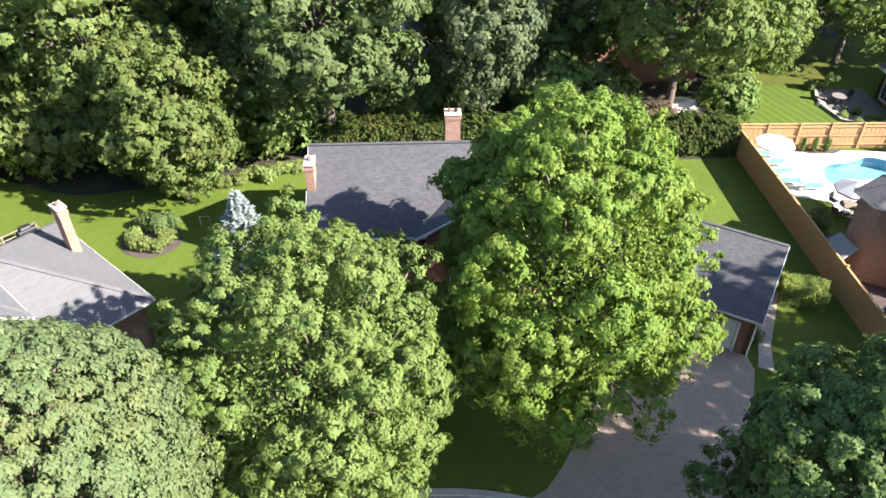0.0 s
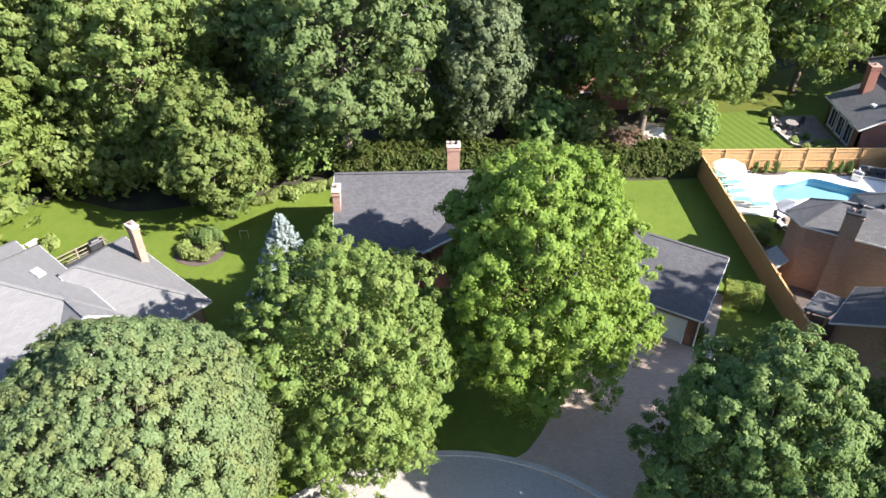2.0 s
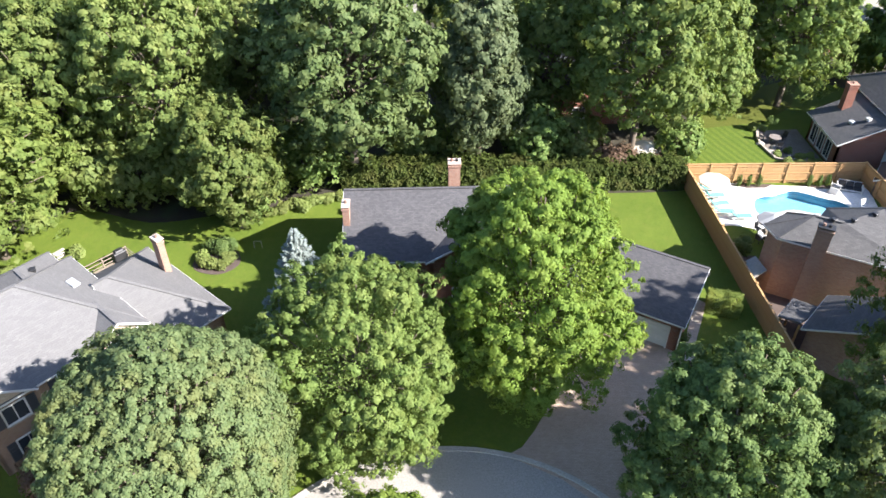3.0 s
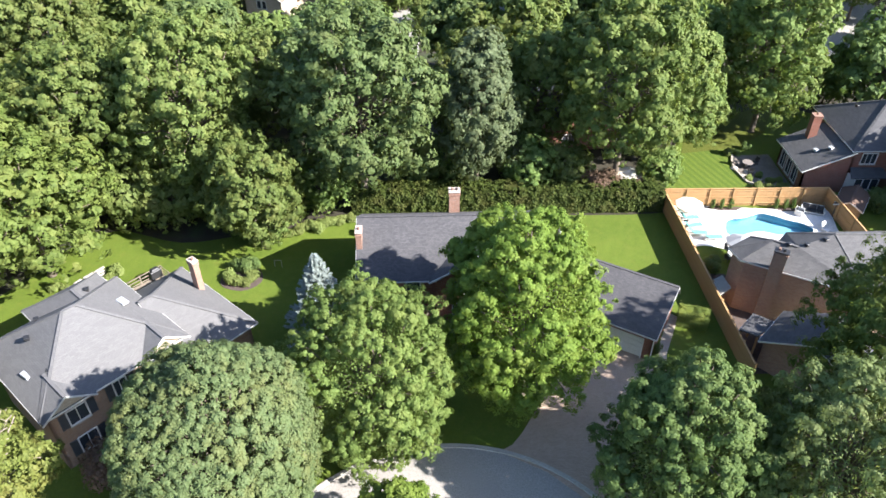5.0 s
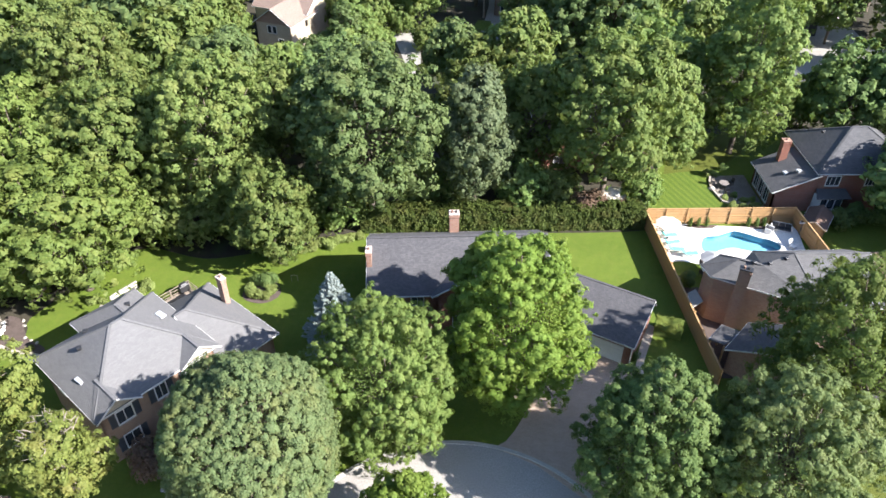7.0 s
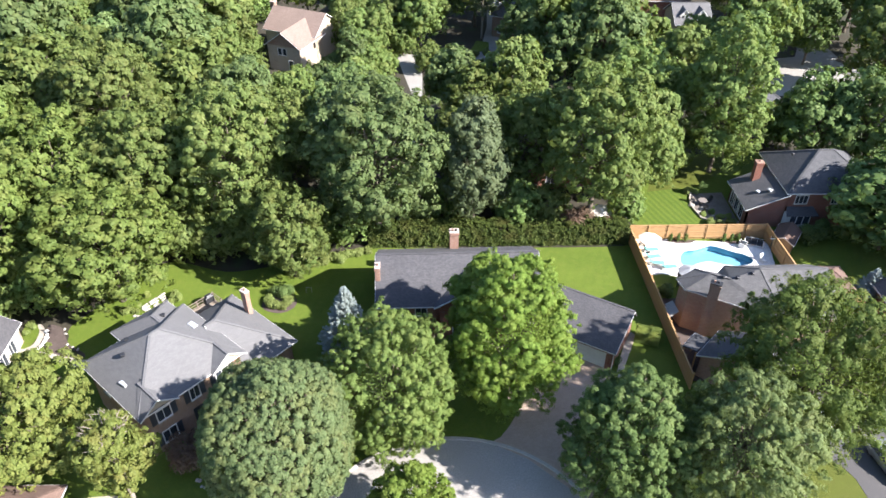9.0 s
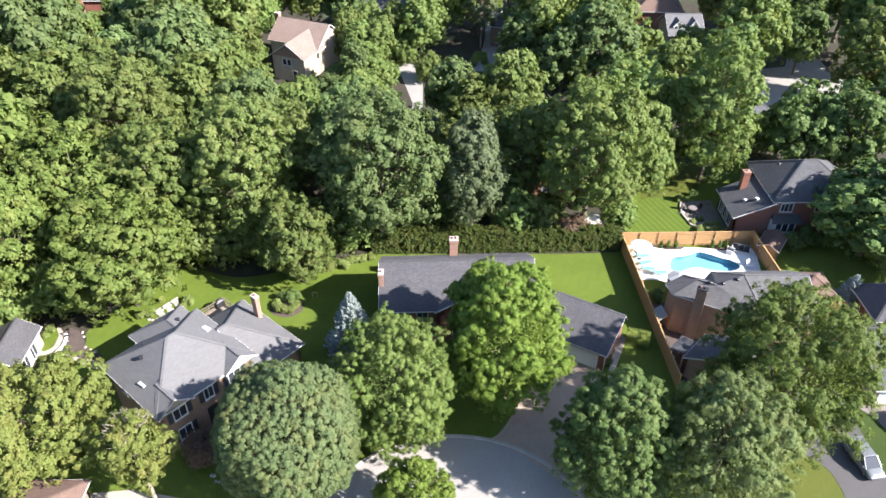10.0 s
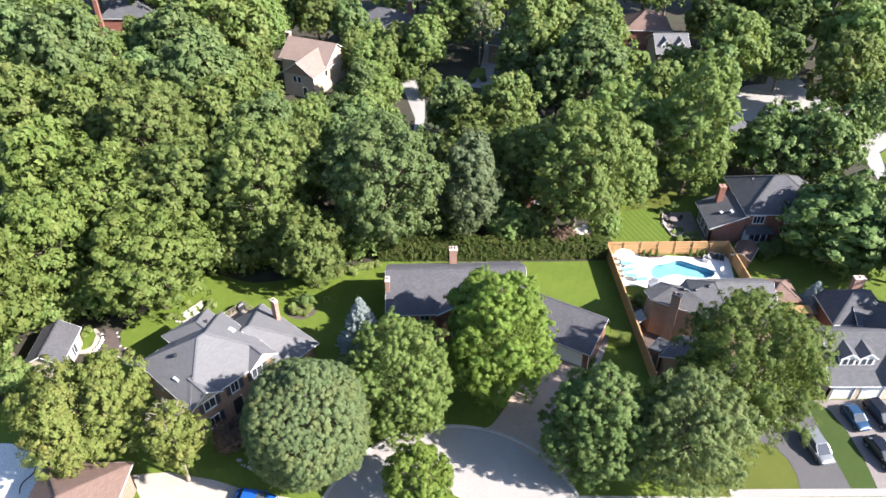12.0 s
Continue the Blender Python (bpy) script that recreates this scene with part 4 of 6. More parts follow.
for s in (-1, 1):
    bm = bmesh.new()
    va = [bm.verts.new(gp(s * gL / 2, y, z)) for y, z in ((-gD / 2, 2.8), (gD / 2, 2.8), (ridge_y, 4.1))]
    vb = [bm.verts.new(gp(s * (gL / 2 - 0.2), y, z)) for y, z in ((-gD / 2, 2.8), (gD / 2, 2.8), (ridge_y, 4.1))]
    fs = [bm.faces.new(va), bm.faces.new(vb[::-1])] + [bm.faces.new((va[i], vb[i], vb[(i + 1) % 3], va[(i + 1) % 3])) for i in range(3)]
    bmesh.ops.recalc_face_normals(bm, faces=fs)
    part("gable", bm, BRICK_RED, garage)
add_roof(garage, [[gp(-ga, gf, 2.88), gp(ga, gf, 2.88), gp(ga, ridge_y, 4.28), gp(-ga, ridge_y, 4.28)], [gp(ga, gb, 2.75), gp(-ga, gb, 2.75), gp(-ga, ridge_y, 4.28), gp(ga, ridge_y, 4.28)]], SHINGLE,
         [(gp(-ga, gf, 2.88), gp(ga, gf, 2.88)), (gp(ga, gf, 2.9), gp(ga, ridge_y, 4.3))], [(gp(-ga, ridge_y, 4.28), gp(ga, ridge_y, 4.28))])
add_garage_door(garage, gw[0], gw[1], gdoor)
bm = bmesh.new()
fg = local(gc.x, gc.y, GA)
a = fg(gL / 2 + 0.06, -gD / 2 - 0.07)
beam(bm, (a[0], a[1], 0.05), (a[0], a[1], 2.75), 0.08, 0.08)
part("downpipe", bm, WHITE, garage, "white downpipe at the corner")

# house to the west: two gabled bays, hip roof, lower garage wing
LA = math.atan2(0.75, 0.66)
lv = Vector((math.cos(LA), math.sin(LA)))
lo_ = Vector((lv.y, -lv.x))
lS, lE = Vector((-26.3, 16.7)), Vector((-19.3, 25.0))
lc = (lS + lE) / 2 - lo_ * 5.05
west = thing("neighbour_house", (lc.x, lc.y, 0), "tan brick two-storey house with grey shingle hip roof", "house", "houses round the cul-de-sac")
Lw, Dw = 10.2, 9.3
ww = rect_walls(lc.x, lc.y, LA, Lw, Dw)
lwin = [(1.2, 2.6, 0.8, 2.3), (1.2, 2.6, 3.6, 5.0), (4.6, 5.6, 3.6, 5.1), (7.4, 8.8, 0.8, 2.3), (7.4, 8.8, 3.6, 5.0)]
ldoor = (4.5, 5.7, 0.0, 2.5)
simple_house(west, lc.x, lc.y, LA, Lw, Dw, 5.75, 9.1, BRICK_TAN, SHINGLE_GREY, 'hip', 'hip', 0.45, {0: lwin + [ldoor], 3: [(2.0, 3.2, 3.5, 4.8)]})
for h in lwin:
    add_window(west, ww[0], ww[1], h, shutters=True)
add_window(west, ww[3], ww[0], (2.0, 3.2, 3.5, 4.8))
fl = local(lc.x, lc.y, LA)
bm = bmesh.new()
pa, pb = Vector((*ww[0], 0)), Vector((*ww[1], 0))
dd = (pb - pa).normalized()
nn = Vector((dd.y, -dd.x, 0))
a, b = pa + dd * ldoor[0] - nn * 0.1, pa + dd * ldoor[1] - nn * 0.1
prism(bm, [a, b, b - nn * 0.06, a - nn * 0.06], 0, 2.5)
part("front_door", bm, DARK, west, "dark panelled front door")
# two gabled bays on the front
for s, (u0, u1, apex) in enumerate(((-5.56, -1.76, 7.02), (1.76, 5.56, 7.02))):
    um = (u0 + u1) / 2
    yf = -Dw / 2 - 0.75
    depth = (apex - 5.7) / (3.4 / 5.1) + 0.25
    e0, e1, ap = fl(u0, yf, 5.72), fl(u1, yf, 5.72), fl(um, yf, apex)
    k0, k1, kp = fl(u0, -Dw / 2 + 0.0, 5.72), fl(u1, -Dw / 2 + 0.0, 5.72), fl(um, -Dw / 2 + depth, apex)
    add_roof(west, [[e0, ap, kp, k0], [ap, e1, k1, kp]], SHINGLE_GREY, [(e0, ap), (ap, e1)], [(ap, kp)], name="bay_roof")
    bm = bmesh.new()
    g0, g1, g2 = fl(u0 + 0.3, yf + 0.35, 5.7), fl(u1 - 0.3, yf + 0.35, 5.7), fl(um, yf + 0.35, apex - 0.22)
    va = [bm.verts.new(p) for p in (g0, g1, g2)]
    vb = [bm.verts.new(Vector(p) - Vector((nn.x, nn.y, 0)) * 0.2) for p in (g0, g1, g2)]
    bm.faces.new(va), bm.faces.new(vb[::-1])
    for i in range(3):
        bm.faces.new((va[i], vb[i], vb[(i + 1) % 3], va[(i + 1) % 3]))
    part("bay_gable", bm, STUCCO, west, "cream gable panel")
# lower wing
lwc = fl(Lw / 2 + 2.75, -0.2)
simple_house(west, lwc[0], lwc[1], LA, 5.6, 9.9, 3.3, 6.6, BRICK_TAN, SHINGLE_GREY, 'gable', 'hip', 0.45, name="wing_wall")
lback = fl(1.7, 4.0)
simple_house(west, lback[0], lback[1], LA + math.pi / 2, 5.2, 5.4, 5.6, 7.5, BRICK_TAN, SHINGLE_GREY, 'gable', 'hip', 0.4, name="rear_wall")
ch = fl(Lw / 2 + 5.1, 0.95)
add_chimney(west, ch[0], ch[1], LA, 0.5, 0.8, 0, 6.7, BRICK_PINK, 1)
for (x, y, z) in ((fl(-4.3, -1.0, 6.35)), (-24.3, 27.1, 7.0)):
    bm = bmesh.new()
    box(bm, (x, y, z + 0.12), (0.55, 0.95, 0.2), LA + 0.1, 0.04)
    part("skylight", bm, SKYLIGHT_GLASS, west, "pale domed skylight")
for at in (fl(-3.0, 0.9, 7.6), fl(-3.2, -2.4, 6.9), fl(2.6, 3.6, 6.9), fl(-1.5, 3.2, 6.9)):
    vent(west, at, 0.32)

# house to the east, beside the pool
east = thing("neighbour_house", (32, 33, 0), "brown brick house with grey shingle hip roofs", "house", "houses round the cul-de-sac")
EA = math.atan2(-0.69, 0.72)
eu, en = Vector((0.886, -0.463)), Vector((0.463, 0.886))
eo = Vector((25.05, 33.95))
ept = lambda u, n, z=5.4: (eo.x + eu.x * u + en.x * n, eo.y + eu.y * u + en.y * n, z)
# the ridge runs east; a wing turned to the south-west meets it, with a many-sided hip end
eH, eQ, eG = (32.6, 34.4, 7.75), (39.6, 34.4, 7.75), (30.4, 37.8, 5.4)
eX, eS, eB = (33.9, 29.1, 5.4), (39.6, 29.4, 5.4), (39.6, 38.0, 5.4)
eA, eD, eE, eV = ept(0, 0), (24.64, 35.7, 5.4), (27.06, 37.3, 5.4), (29.3, 36.6, 5.4)
eP, eM = ept(2.0, 2.0, 6.85), (29.5, 33.8, 6.9)
add_roof(east, [[eX, eS, eQ, eH], [eA, eX, eH, eM, eP], [eG, eH, eM], [eG, eM, eV], [eE, eP, eM, eV], [eD, eA, eP], [eE, eD, eP], [eB, eG, eH, eQ]], SHINGLE_MID,
         [(eA, eX), (eX, eS), (eS, eQ), (eQ, eB), (eB, eG), (eG, eV), (eV, eE), (eE, eD), (eD, eA)], [(eH, eQ), (eX, eH), (eA, eP), (eD, eP), (eE, eP), (eP, eM), (eG, eH)])
wmid = Vector((30.5, 33.8, 0))
inset_pt = lambda p: tuple((Vector((p[0], p[1], 0)) + (wmid - Vector((p[0], p[1], 0))).normalized() * 0.45)[:2])
iA, iD, iE, iV, iG, iX = (inset_pt(p) for p in (eA, eD, eE, eV, eG, eX))
iS, iB = (39.2, 29.75), (39.2, 37.6)
back_windows = [(2, 3.6, 3.4, 4.7), (6, 7.6, 3.4, 4.7)]
for p, q, hs in ((iA, iX, ()), (iX, iS, ()), (iS, iB, ()), (iB, iG, back_windows), (iG, iV, ()), (iV, iE, ()), (iE, iD, ()), (iD, iA, ())):
    bm = bmesh.new()
    wall_run(bm, p, q, 0, 5.4, hs)
    part("wall", bm, BRICK_SAND, east)
for h in back_windows:
    add_window(east, iB, iG, h)
bm = bmesh.new()
va = [bm.verts.new(p) for p in ((*iS, 5.4), (*iB, 5.4), (39.2, 34.4, 7.55))]
vb = [bm.verts.new(v.co - Vector((0.2, 0, 0))) for v in va]
fs = [bm.faces.new(va), bm.faces.new(vb[::-1])] + [bm.faces.new((va[i], vb[i], vb[(i + 1) % 3], va[(i + 1) % 3])) for i in range(3)]
bmesh.ops.recalc_face_normals(bm, faces=fs)
part("gable", bm, BRICK_SAND, east)
# lean-to canopy over the side door
add_roof(east, [[(23.98, 33.3, 2.1), (24.98, 33.75, 2.45), (24.72, 35.5, 2.45), (23.92, 35.3, 2.1)]], ROADGREY, [((23.98, 33.3, 2.1), (23.92, 35.3, 2.1))], name="side_canopy", label="pale grey lean-to canopy")
for p in ((24.04, 33.45), (23.99, 35.15)):
    bm = bmesh.new()
    box(bm, (p[0], p[1], 0.97), (0.09, 0.09, 1.94))
    part("canopy_post", bm, CEDAR, east)
cpt = ept(2.85, -0.15)
add_chimney(east, cpt[0], cpt[1], math.atan2(eu.y, eu.x), 1.05, 0.6, 0, 7.4, BRICK_SAND, 2, cap=DARK)
for u in (0.75, 4.9):
    c2 = ept(u, 0.26)
    bm = bmesh.new()
    box(bm, (c2[0], c2[1], 2.65), (0.12, 0.10, 5.3), math.atan2(eu.y, eu.x))
    part("downpipe", bm, DARK, east, "dark brown downpipe")
for at in (ept(3.3, 1.9, 6.75), (31.7, 34.0, 7.3), ept(4.6, 2.2, 6.95)):
    vent(east, at, 0.3)
# lower roofs towards the street; their darker shingles stand in for shade on them
d1, d2 = Vector((math.cos(EA), math.sin(EA))), Vector((-math.sin(EA), math.cos(EA)))
k0 = Vector((24.75, 26.9))
gm = k0 + d1 * 3.9 + d2 * 2.35
simple_house(east, gm.x, gm.y, EA + math.pi / 2, 4.1, 7.0, 2.95, 5.0, BRICK_SAND, SHINGLE_DARK, 'gable', 'gable', 0.35, name="garage_wall")
q0 = Vector((23.95, 28.55))
pc = [q0, q0 + d2 * 2.6, q0 + d2 * 2.6 + d1 * 2.0, q0 + d1 * 1.5]
add_roof(east, [[(pc[0].x, pc[0].y, 2.5), (pc[3].x, pc[3].y, 2.75), (pc[2].x, pc[2].y, 2.75), (pc[1].x, pc[1].y, 2.5)]], SHINGLE_DARK, [((pc[0].x, pc[0].y, 2.5), (pc[1].x, pc[1].y, 2.5))], name="porch_roof")
for c2 in pc:
    bm = bmesh.new()
    e = c2.lerp((pc[0] + pc[2]) / 2, 0.12)
    box(bm, (e.x, e.y, 1.2), (0.14, 0.14, 2.4), EA)
    part("porch_post", bm, CEDAR, east)

# house behind the pool fence
north = thing("neighbour_house", (47, 57, 0), "red brick house with dark hip roof and white windows", "house", "houses on the next street")
nwin = [(1.0, 2.6, 3.5, 4.8), (5.6, 6.9, 3.5, 4.8), (0.8, 3.2, 0.9, 2.3)]
nw, *_ = simple_house(north, 49.0, 57.3, 0.0, 11.2, 9.4, 5.4, 8.7, BRICK_RED, SHINGLE_DARK, 'hip', 'hip', 0.45, {0: nwin})
for h in nwin:
    add_window(north, nw[0], nw[1], h, bars=3)
nl = [(0.6, 1.8, 0.4, 2.3), (2.2, 3.4, 0.4, 2.3), (3.8, 5.0, 0.4, 2.3)]
nw2 = [(38.7, 58.6), (38.7, 52.5), (43.4, 52.5), (43.4, 58.6)]
for i, hs in ((0, nl), (1, ()), (3, ())):
    bm = bmesh.new()
    wall_run(bm, nw2[i], nw2[(i + 1) % 4], 0, 3.0, hs)
    if i == 1:
        va = [bm.verts.new(p) for p in ((38.7, 52.5, 3.0), (43.4, 52.5, 3.0), (43.4, 52.5, 5.0))]
        bm.faces.new(va)
    part("wing_wall", bm, BRICK_RED, north)
for h in nl:
    add_window(north, nw2[0], nw2[1], h, bars=2)
add_roof(north, [[(38.2, 52.0, 2.95), (43.45, 52.0, 5.3), (43.45, 59.1, 5.3), (38.2, 59.1, 2.95)]], SHINGLE_DARK, [((38.2, 52.0, 2.95), (38.2, 59.1, 2.95)), ((38.2, 52.0, 2.95), (43.4, 52.0, 5.25))], name="wing_roof")
add_chimney(north, 41.0, 57.6, 0, 0.9, 0.8, 0, 6.7, BRICK_RED, 1, cap=BRICK_PINK)
bm = bmesh.new()
prism(bm, [(43.9, 51.6), (46.6, 51.6), (47.2, 52.55), (43.5, 52.55)], 0.6, 2.45)
bay = part("bay_window", bm, WHITE, north, "white bay window")
for k in range(3):
    bm = bmesh.new()
    box(bm, (44.4 + 0.85 * k, 51.58, 1.6), (0.68, 0.05, 1.15))
    part("pane", bm, GLASS, bay, "dark bay pane")
bm = bmesh.new()
slab(bm, [(43.3, 51.3, 2.5), (47.4, 51.3, 2.5), (47.0, 52.6, 3.1), (43.6, 52.6, 3.1)], 0.1)
part("bay_roof", bm, SHINGLE_DARK, bay, "small dark bay roof")
for at in ((40.4, 54.6, 3.9), (41.6, 54.0, 4.5)):
    vent(north, at, 0.4, SKYLIGHT_GLASS)
for at in ((45.2, 58.0, 7.5), (48.6, 57.6, 8.2)):
    vent(north, at, 0.3)

# house with dormers and two garage doors
dorm = thing("neighbour_house", (48, 26, 0), "white house with grey roof, dormers and garage doors", "house", "houses round the cul-de-sac")
dd1, dd2 = (0.5, 2.95, 0.0, 2.2), (3.75, 6.2, 0.0, 2.2)
dw, *_ = simple_house(dorm, 48.7, 27.2, 0.0, 10.8, 9.0, 2.7, 6.6, STUCCO, SHINGLE_DARK, 'gable', 'gable', 0.45, {0: [dd1, dd2]})
for g in (dd1, dd2):
    add_garage_door(dorm, dw[0], dw[1], g, 4, WHITE)


def add_dormer(house, x, yf, zb, w, hw, rise, back, shingle):
    """A gabled dormer that faces the street: walls, two panes with white bars, a small roof."""
    zt = zb + hw
    bm = bmesh.new()
    prism(bm, [(x - w / 2, yf), (x + w / 2, yf), (x + w / 2, yf + back * 0.75), (x - w / 2, yf + back * 0.75)], zb - 0.9, zt)
    va = [bm.verts.new(p) for p in ((x - w / 2, yf, zt), (x + w / 2, yf, zt), (x, yf, zt + rise * 0.86))]
    bm.faces.new(va)
    dr = part("dormer", bm, WHITE, house, "white gabled dormer")
    o, k = w / 2 + 0.18, rise / (w / 2)
    for s in (-1, 1):
        bm = bmesh.new()
        q4 = [(x + s * o, yf - 0.12, zt - 0.18 * k + 0.05), (x, yf - 0.12, zt + rise + 0.05), (x, yf + back, zt + rise + 0.05), (x + s * o, yf + back * 0.8, zt - 0.18 * k + 0.05)]
        slab(bm, q4 if s < 0 else q4[::-1], 0.09)
        part("dormer_roof", bm, shingle, dr, "small shingled dormer slope")
        bm = bmesh.new()
        beam(bm, (x + s * o, yf - 0.15, zt - 0.18 * k + 0.0), (x, yf - 0.15, zt + rise + 0.0), 0.06, 0.16)
        part("bargeboard", bm, WHITE, dr)
        bm = bmesh.new()
        box(bm, (x + s * w * 0.2, yf - 0.02, zb + hw * 0.56), (w * 0.26, 0.05, hw * 0.55))
        part("pane", bm, GLASS, dr, "dark dormer pane")


for x in (45.1, 47.2):
    add_dormer(dorm, x, 24.1, 3.85, 1.75, 1.45, 0.62, 3.3, SHINGLE_DARK)
side_roof = hip_faces(52.6, 26.4, math.pi / 2, 9.5, 6.0, 3.0, 7.0, 'gable', 'gable')
add_roof(dorm, side_roof[0], SHINGLE_DARK, [(side_roof[1][0], side_roof[1][1]), (side_roof[1][3], side_roof[2]), (side_roof[2], side_roof[1][0])], [(side_roof[2], side_roof[3])], name="side_roof")
rear = thing("neighbour_house", (52, 34, 0), "dark grey hip-roofed house with brick chimney", "house", "houses round the cul-de-sac")
simple_house(rear, 50.8, 34.6, 0.0, 6.2, 5.0, 3.5, 6.3, BRICK_RED, SHINGLE_DARK, 'hip', 'hip', 0.7)
add_chimney(rear, 51.1, 36.0, 0, 1.3, 0.7, 0, 7.0, BRICK_PINK, 1)
simple_house(rear, 54.2, 32.9, 0.0, 8.4, 3.4, 3.9, 5.0, BRICK_RED, SHINGLE_DARK, 'gable', 'gable', 0.4, name="extension_wall")

# tan house far behind
tan = thing("far_house", (-27, 110, 0), "tan house with pale tan gable roofs", "house", "houses on the next street")
TA = math.atan2(-4.3, 9.9)
ft = local(-26.4, 111.1, TA)
simple_house(tan, -26.4, 111.1, TA, 10.6, 8.2, 5.2, 8.2, STUCCO, SHINGLE_TAN, 'gable', 'gable', 0.4, {0: [(8.6, 9.6, 3.2, 4.6)]}, ridge=False)
fc = ft(1.9, -5.4)
tw, *_ = simple_house(tan, fc[0], fc[1], TA + math.pi / 2, 8.0, 6.8, 4.7, 7.3, STUCCO, SHINGLE_TAN, 'gable', 'gable', 0.4, {3: [(2.2, 3.0, 3.0, 4.3), (3.2, 4.0, 3.0, 4.3), (4.2, 5.2, 0.2, 2.2)], 0: [(4.6, 5.6, 3.0, 4.4)]}, ridge=False, gable_mat=BRICK_SAND)
for h in ((2.2, 3.0, 3.0, 4.3), (3.2, 4.0, 3.0, 4.3), (4.2, 5.2, 0.2, 2.2)):
    add_window(tan, tw[3], tw[0], h, bars=1)
cc = ft(-6.2, 0.6)
add_chimney(tan, cc[0], cc[1], TA, 0.9, 0.9, 0, 8.6, BRICK_PINK, 1)

for (x, y, ang, L, D, ze, zr, brick, shingle, lab, chim) in (
        (-72.6, 137.0, 0.0, 11.5, 9, 5.0, 8.4, BRICK_RED, SHINGLE_DARK, "far red brick house with grey roof", (-78.2, 131.9)),
        (46.4, 129.0, -0.1, 9.6, 8.6, 5.0, 8.0, BRICK_RED, SHINGLE_BROWN, "far house with brown hip roof", None),
        (-13.0, 131.0, -0.35, 12, 9, 5.0, 7.8, BRICK_TAN, SHINGLE_DARK, "far house with slate roof among trees", (-7.2, 132.6)),
        (17.0, 120.5, -0.4, 11, 9, 4.4, 7.2, BRICK_TAN, SHINGLE_DARK, "far dark-roofed house among trees", None),
        (51.5, 83.0, 0.2, 6, 6, 3.0, 5.2, BRICK_RED, SHINGLE_DARK, "small dark-roofed house beside the road", None),
        (96.0, 112.0, 0.5, 11, 9, 5.0, 7.6, BRICK_RED, SHINGLE_DARK, "far red brick house with dark roof", None),
        (18.0, 66.0, 0.1, 11, 8, 4.6, 7.0, BRICK_RED, SHINGLE_DARK, "red brick house hidden under trees", None),
        (-66.0, 52.0, 0.1, 9, 7, 4.0, 6.0, BRICK_RED, SHINGLE_DARK, "grey-roofed house among the woods", None)):
    hs = thing("far_house", (x, y, 0), lab, "house", "houses on the next street")
    hw = [(1.2, 2.6, 0.9, 2.2), (L - 3.2, L - 1.8, 0.9, 2.2)]
    w4, *_ = simple_house(hs, x, y, ang, L, D, ze, zr, brick, shingle, 'hip', 'hip', 0.4, {0: hw})
    for h in hw:
        add_window(hs, w4[0], w4[1], h, bars=2)
    if chim:
        add_chimney(hs, chim[0], chim[1], ang, 0.9, 0.8, 0, zr + 1.0, BRICK_RED, 1)

pale = thing("far_house", (47.6, 117.5, 0), "far house with grey roof and two white dormers", "house", "houses on the next street")
simple_house(pale, 48.4, 116.8, 0.0, 6.6, 8.4, 4.6, 7.3, STUCCO, SHINGLE_GREY, 'gable', 'gable', 0.4)
for x in (46.8, 50.0):
    add_dormer(pale, x, 113.6, 5.1, 1.7, 0.9, 0.9, 3.0, SHINGLE_GREY)

# brown-roofed house at the near edge, and the small grey garage
near = thing("neighbour_house", (-35, 6, 0), "house with brown hip roof beside a driveway", "house", "houses round the cul-de-sac")
simple_house(near, -35.5, 6.2, 0.0, 7.8, 10.4, 3.8, 6.5, BRICK_TAN, SHINGLE_BROWN, 'hip', 'hip', 0.4)
shed = thing("small_garage", (-46.2, 30.2, 0), "small pale garage with a grey gable roof", "garage")
SA = math.radians(92)
sw, *_ = simple_house(shed, -46.9, 29.3, SA, 5.6, 3.9, 2.5, 3.8, STUCCO, SHINGLE, 'gable', 'gable', 0.35, {0: [(1.0, 2.2, 0.2, 2.0), (2.9, 4.1, 0.2, 2.0)]})
for h in ((1.0, 2.2, 0.2, 2.0), (2.9, 4.1, 0.2, 2.0)):
    add_window(shed, sw[0], sw[1], h, bars=2)
gz = thing("garden_pavilion", (43.3, 38.9, 0), "brown shingled pyramid-roofed garden pavilion", "pavilion")
planes, c, P, Q = hip_faces(43.35, 38.9, 0.0, 4.3, 4.5, 2.6, 3.9)
add_roof(gz, planes, SHINGLE_BROWN, [(c[i], c[(i + 1) % 4]) for i in range(4)], [(c[i], P) for i in range(4)], trim=CEDAR)
for sx in (-1.9, 1.9):
    for sy in (-2.0, 2.0):
        bm = bmesh.new()
        box(bm, (43.35 + sx, 38.9 + sy, 1.28), (0.15, 0.15, 2.56))
        part("post", bm, CEDAR, gz)
pg = thing("pergola", (44.6, 35.3, 0), "slatted cedar pergola beside the pavilion", "pergola")
for k in range(7):
    bm = bmesh.new()
    beam(bm, (43.6, 34.6 + 0.22 * k, 2.5), (46.2, 34.6 + 0.22 * k, 2.5), 0.06, 0.14)
    part("slat", bm, CEDAR, pg)
for sx in (43.7, 46.1):
    bm = bmesh.new()
    beam(bm, (sx, 34.5, 2.38), (sx, 36.1, 2.38), 0.08, 0.14)
    part("beam", bm, CEDAR, pg)
    for sy in (34.6, 36.0):
        bm = bmesh.new()
        box(bm, (sx, sy, 1.16), (0.12, 0.12, 2.32))
        part("post", bm, CEDAR, pg)

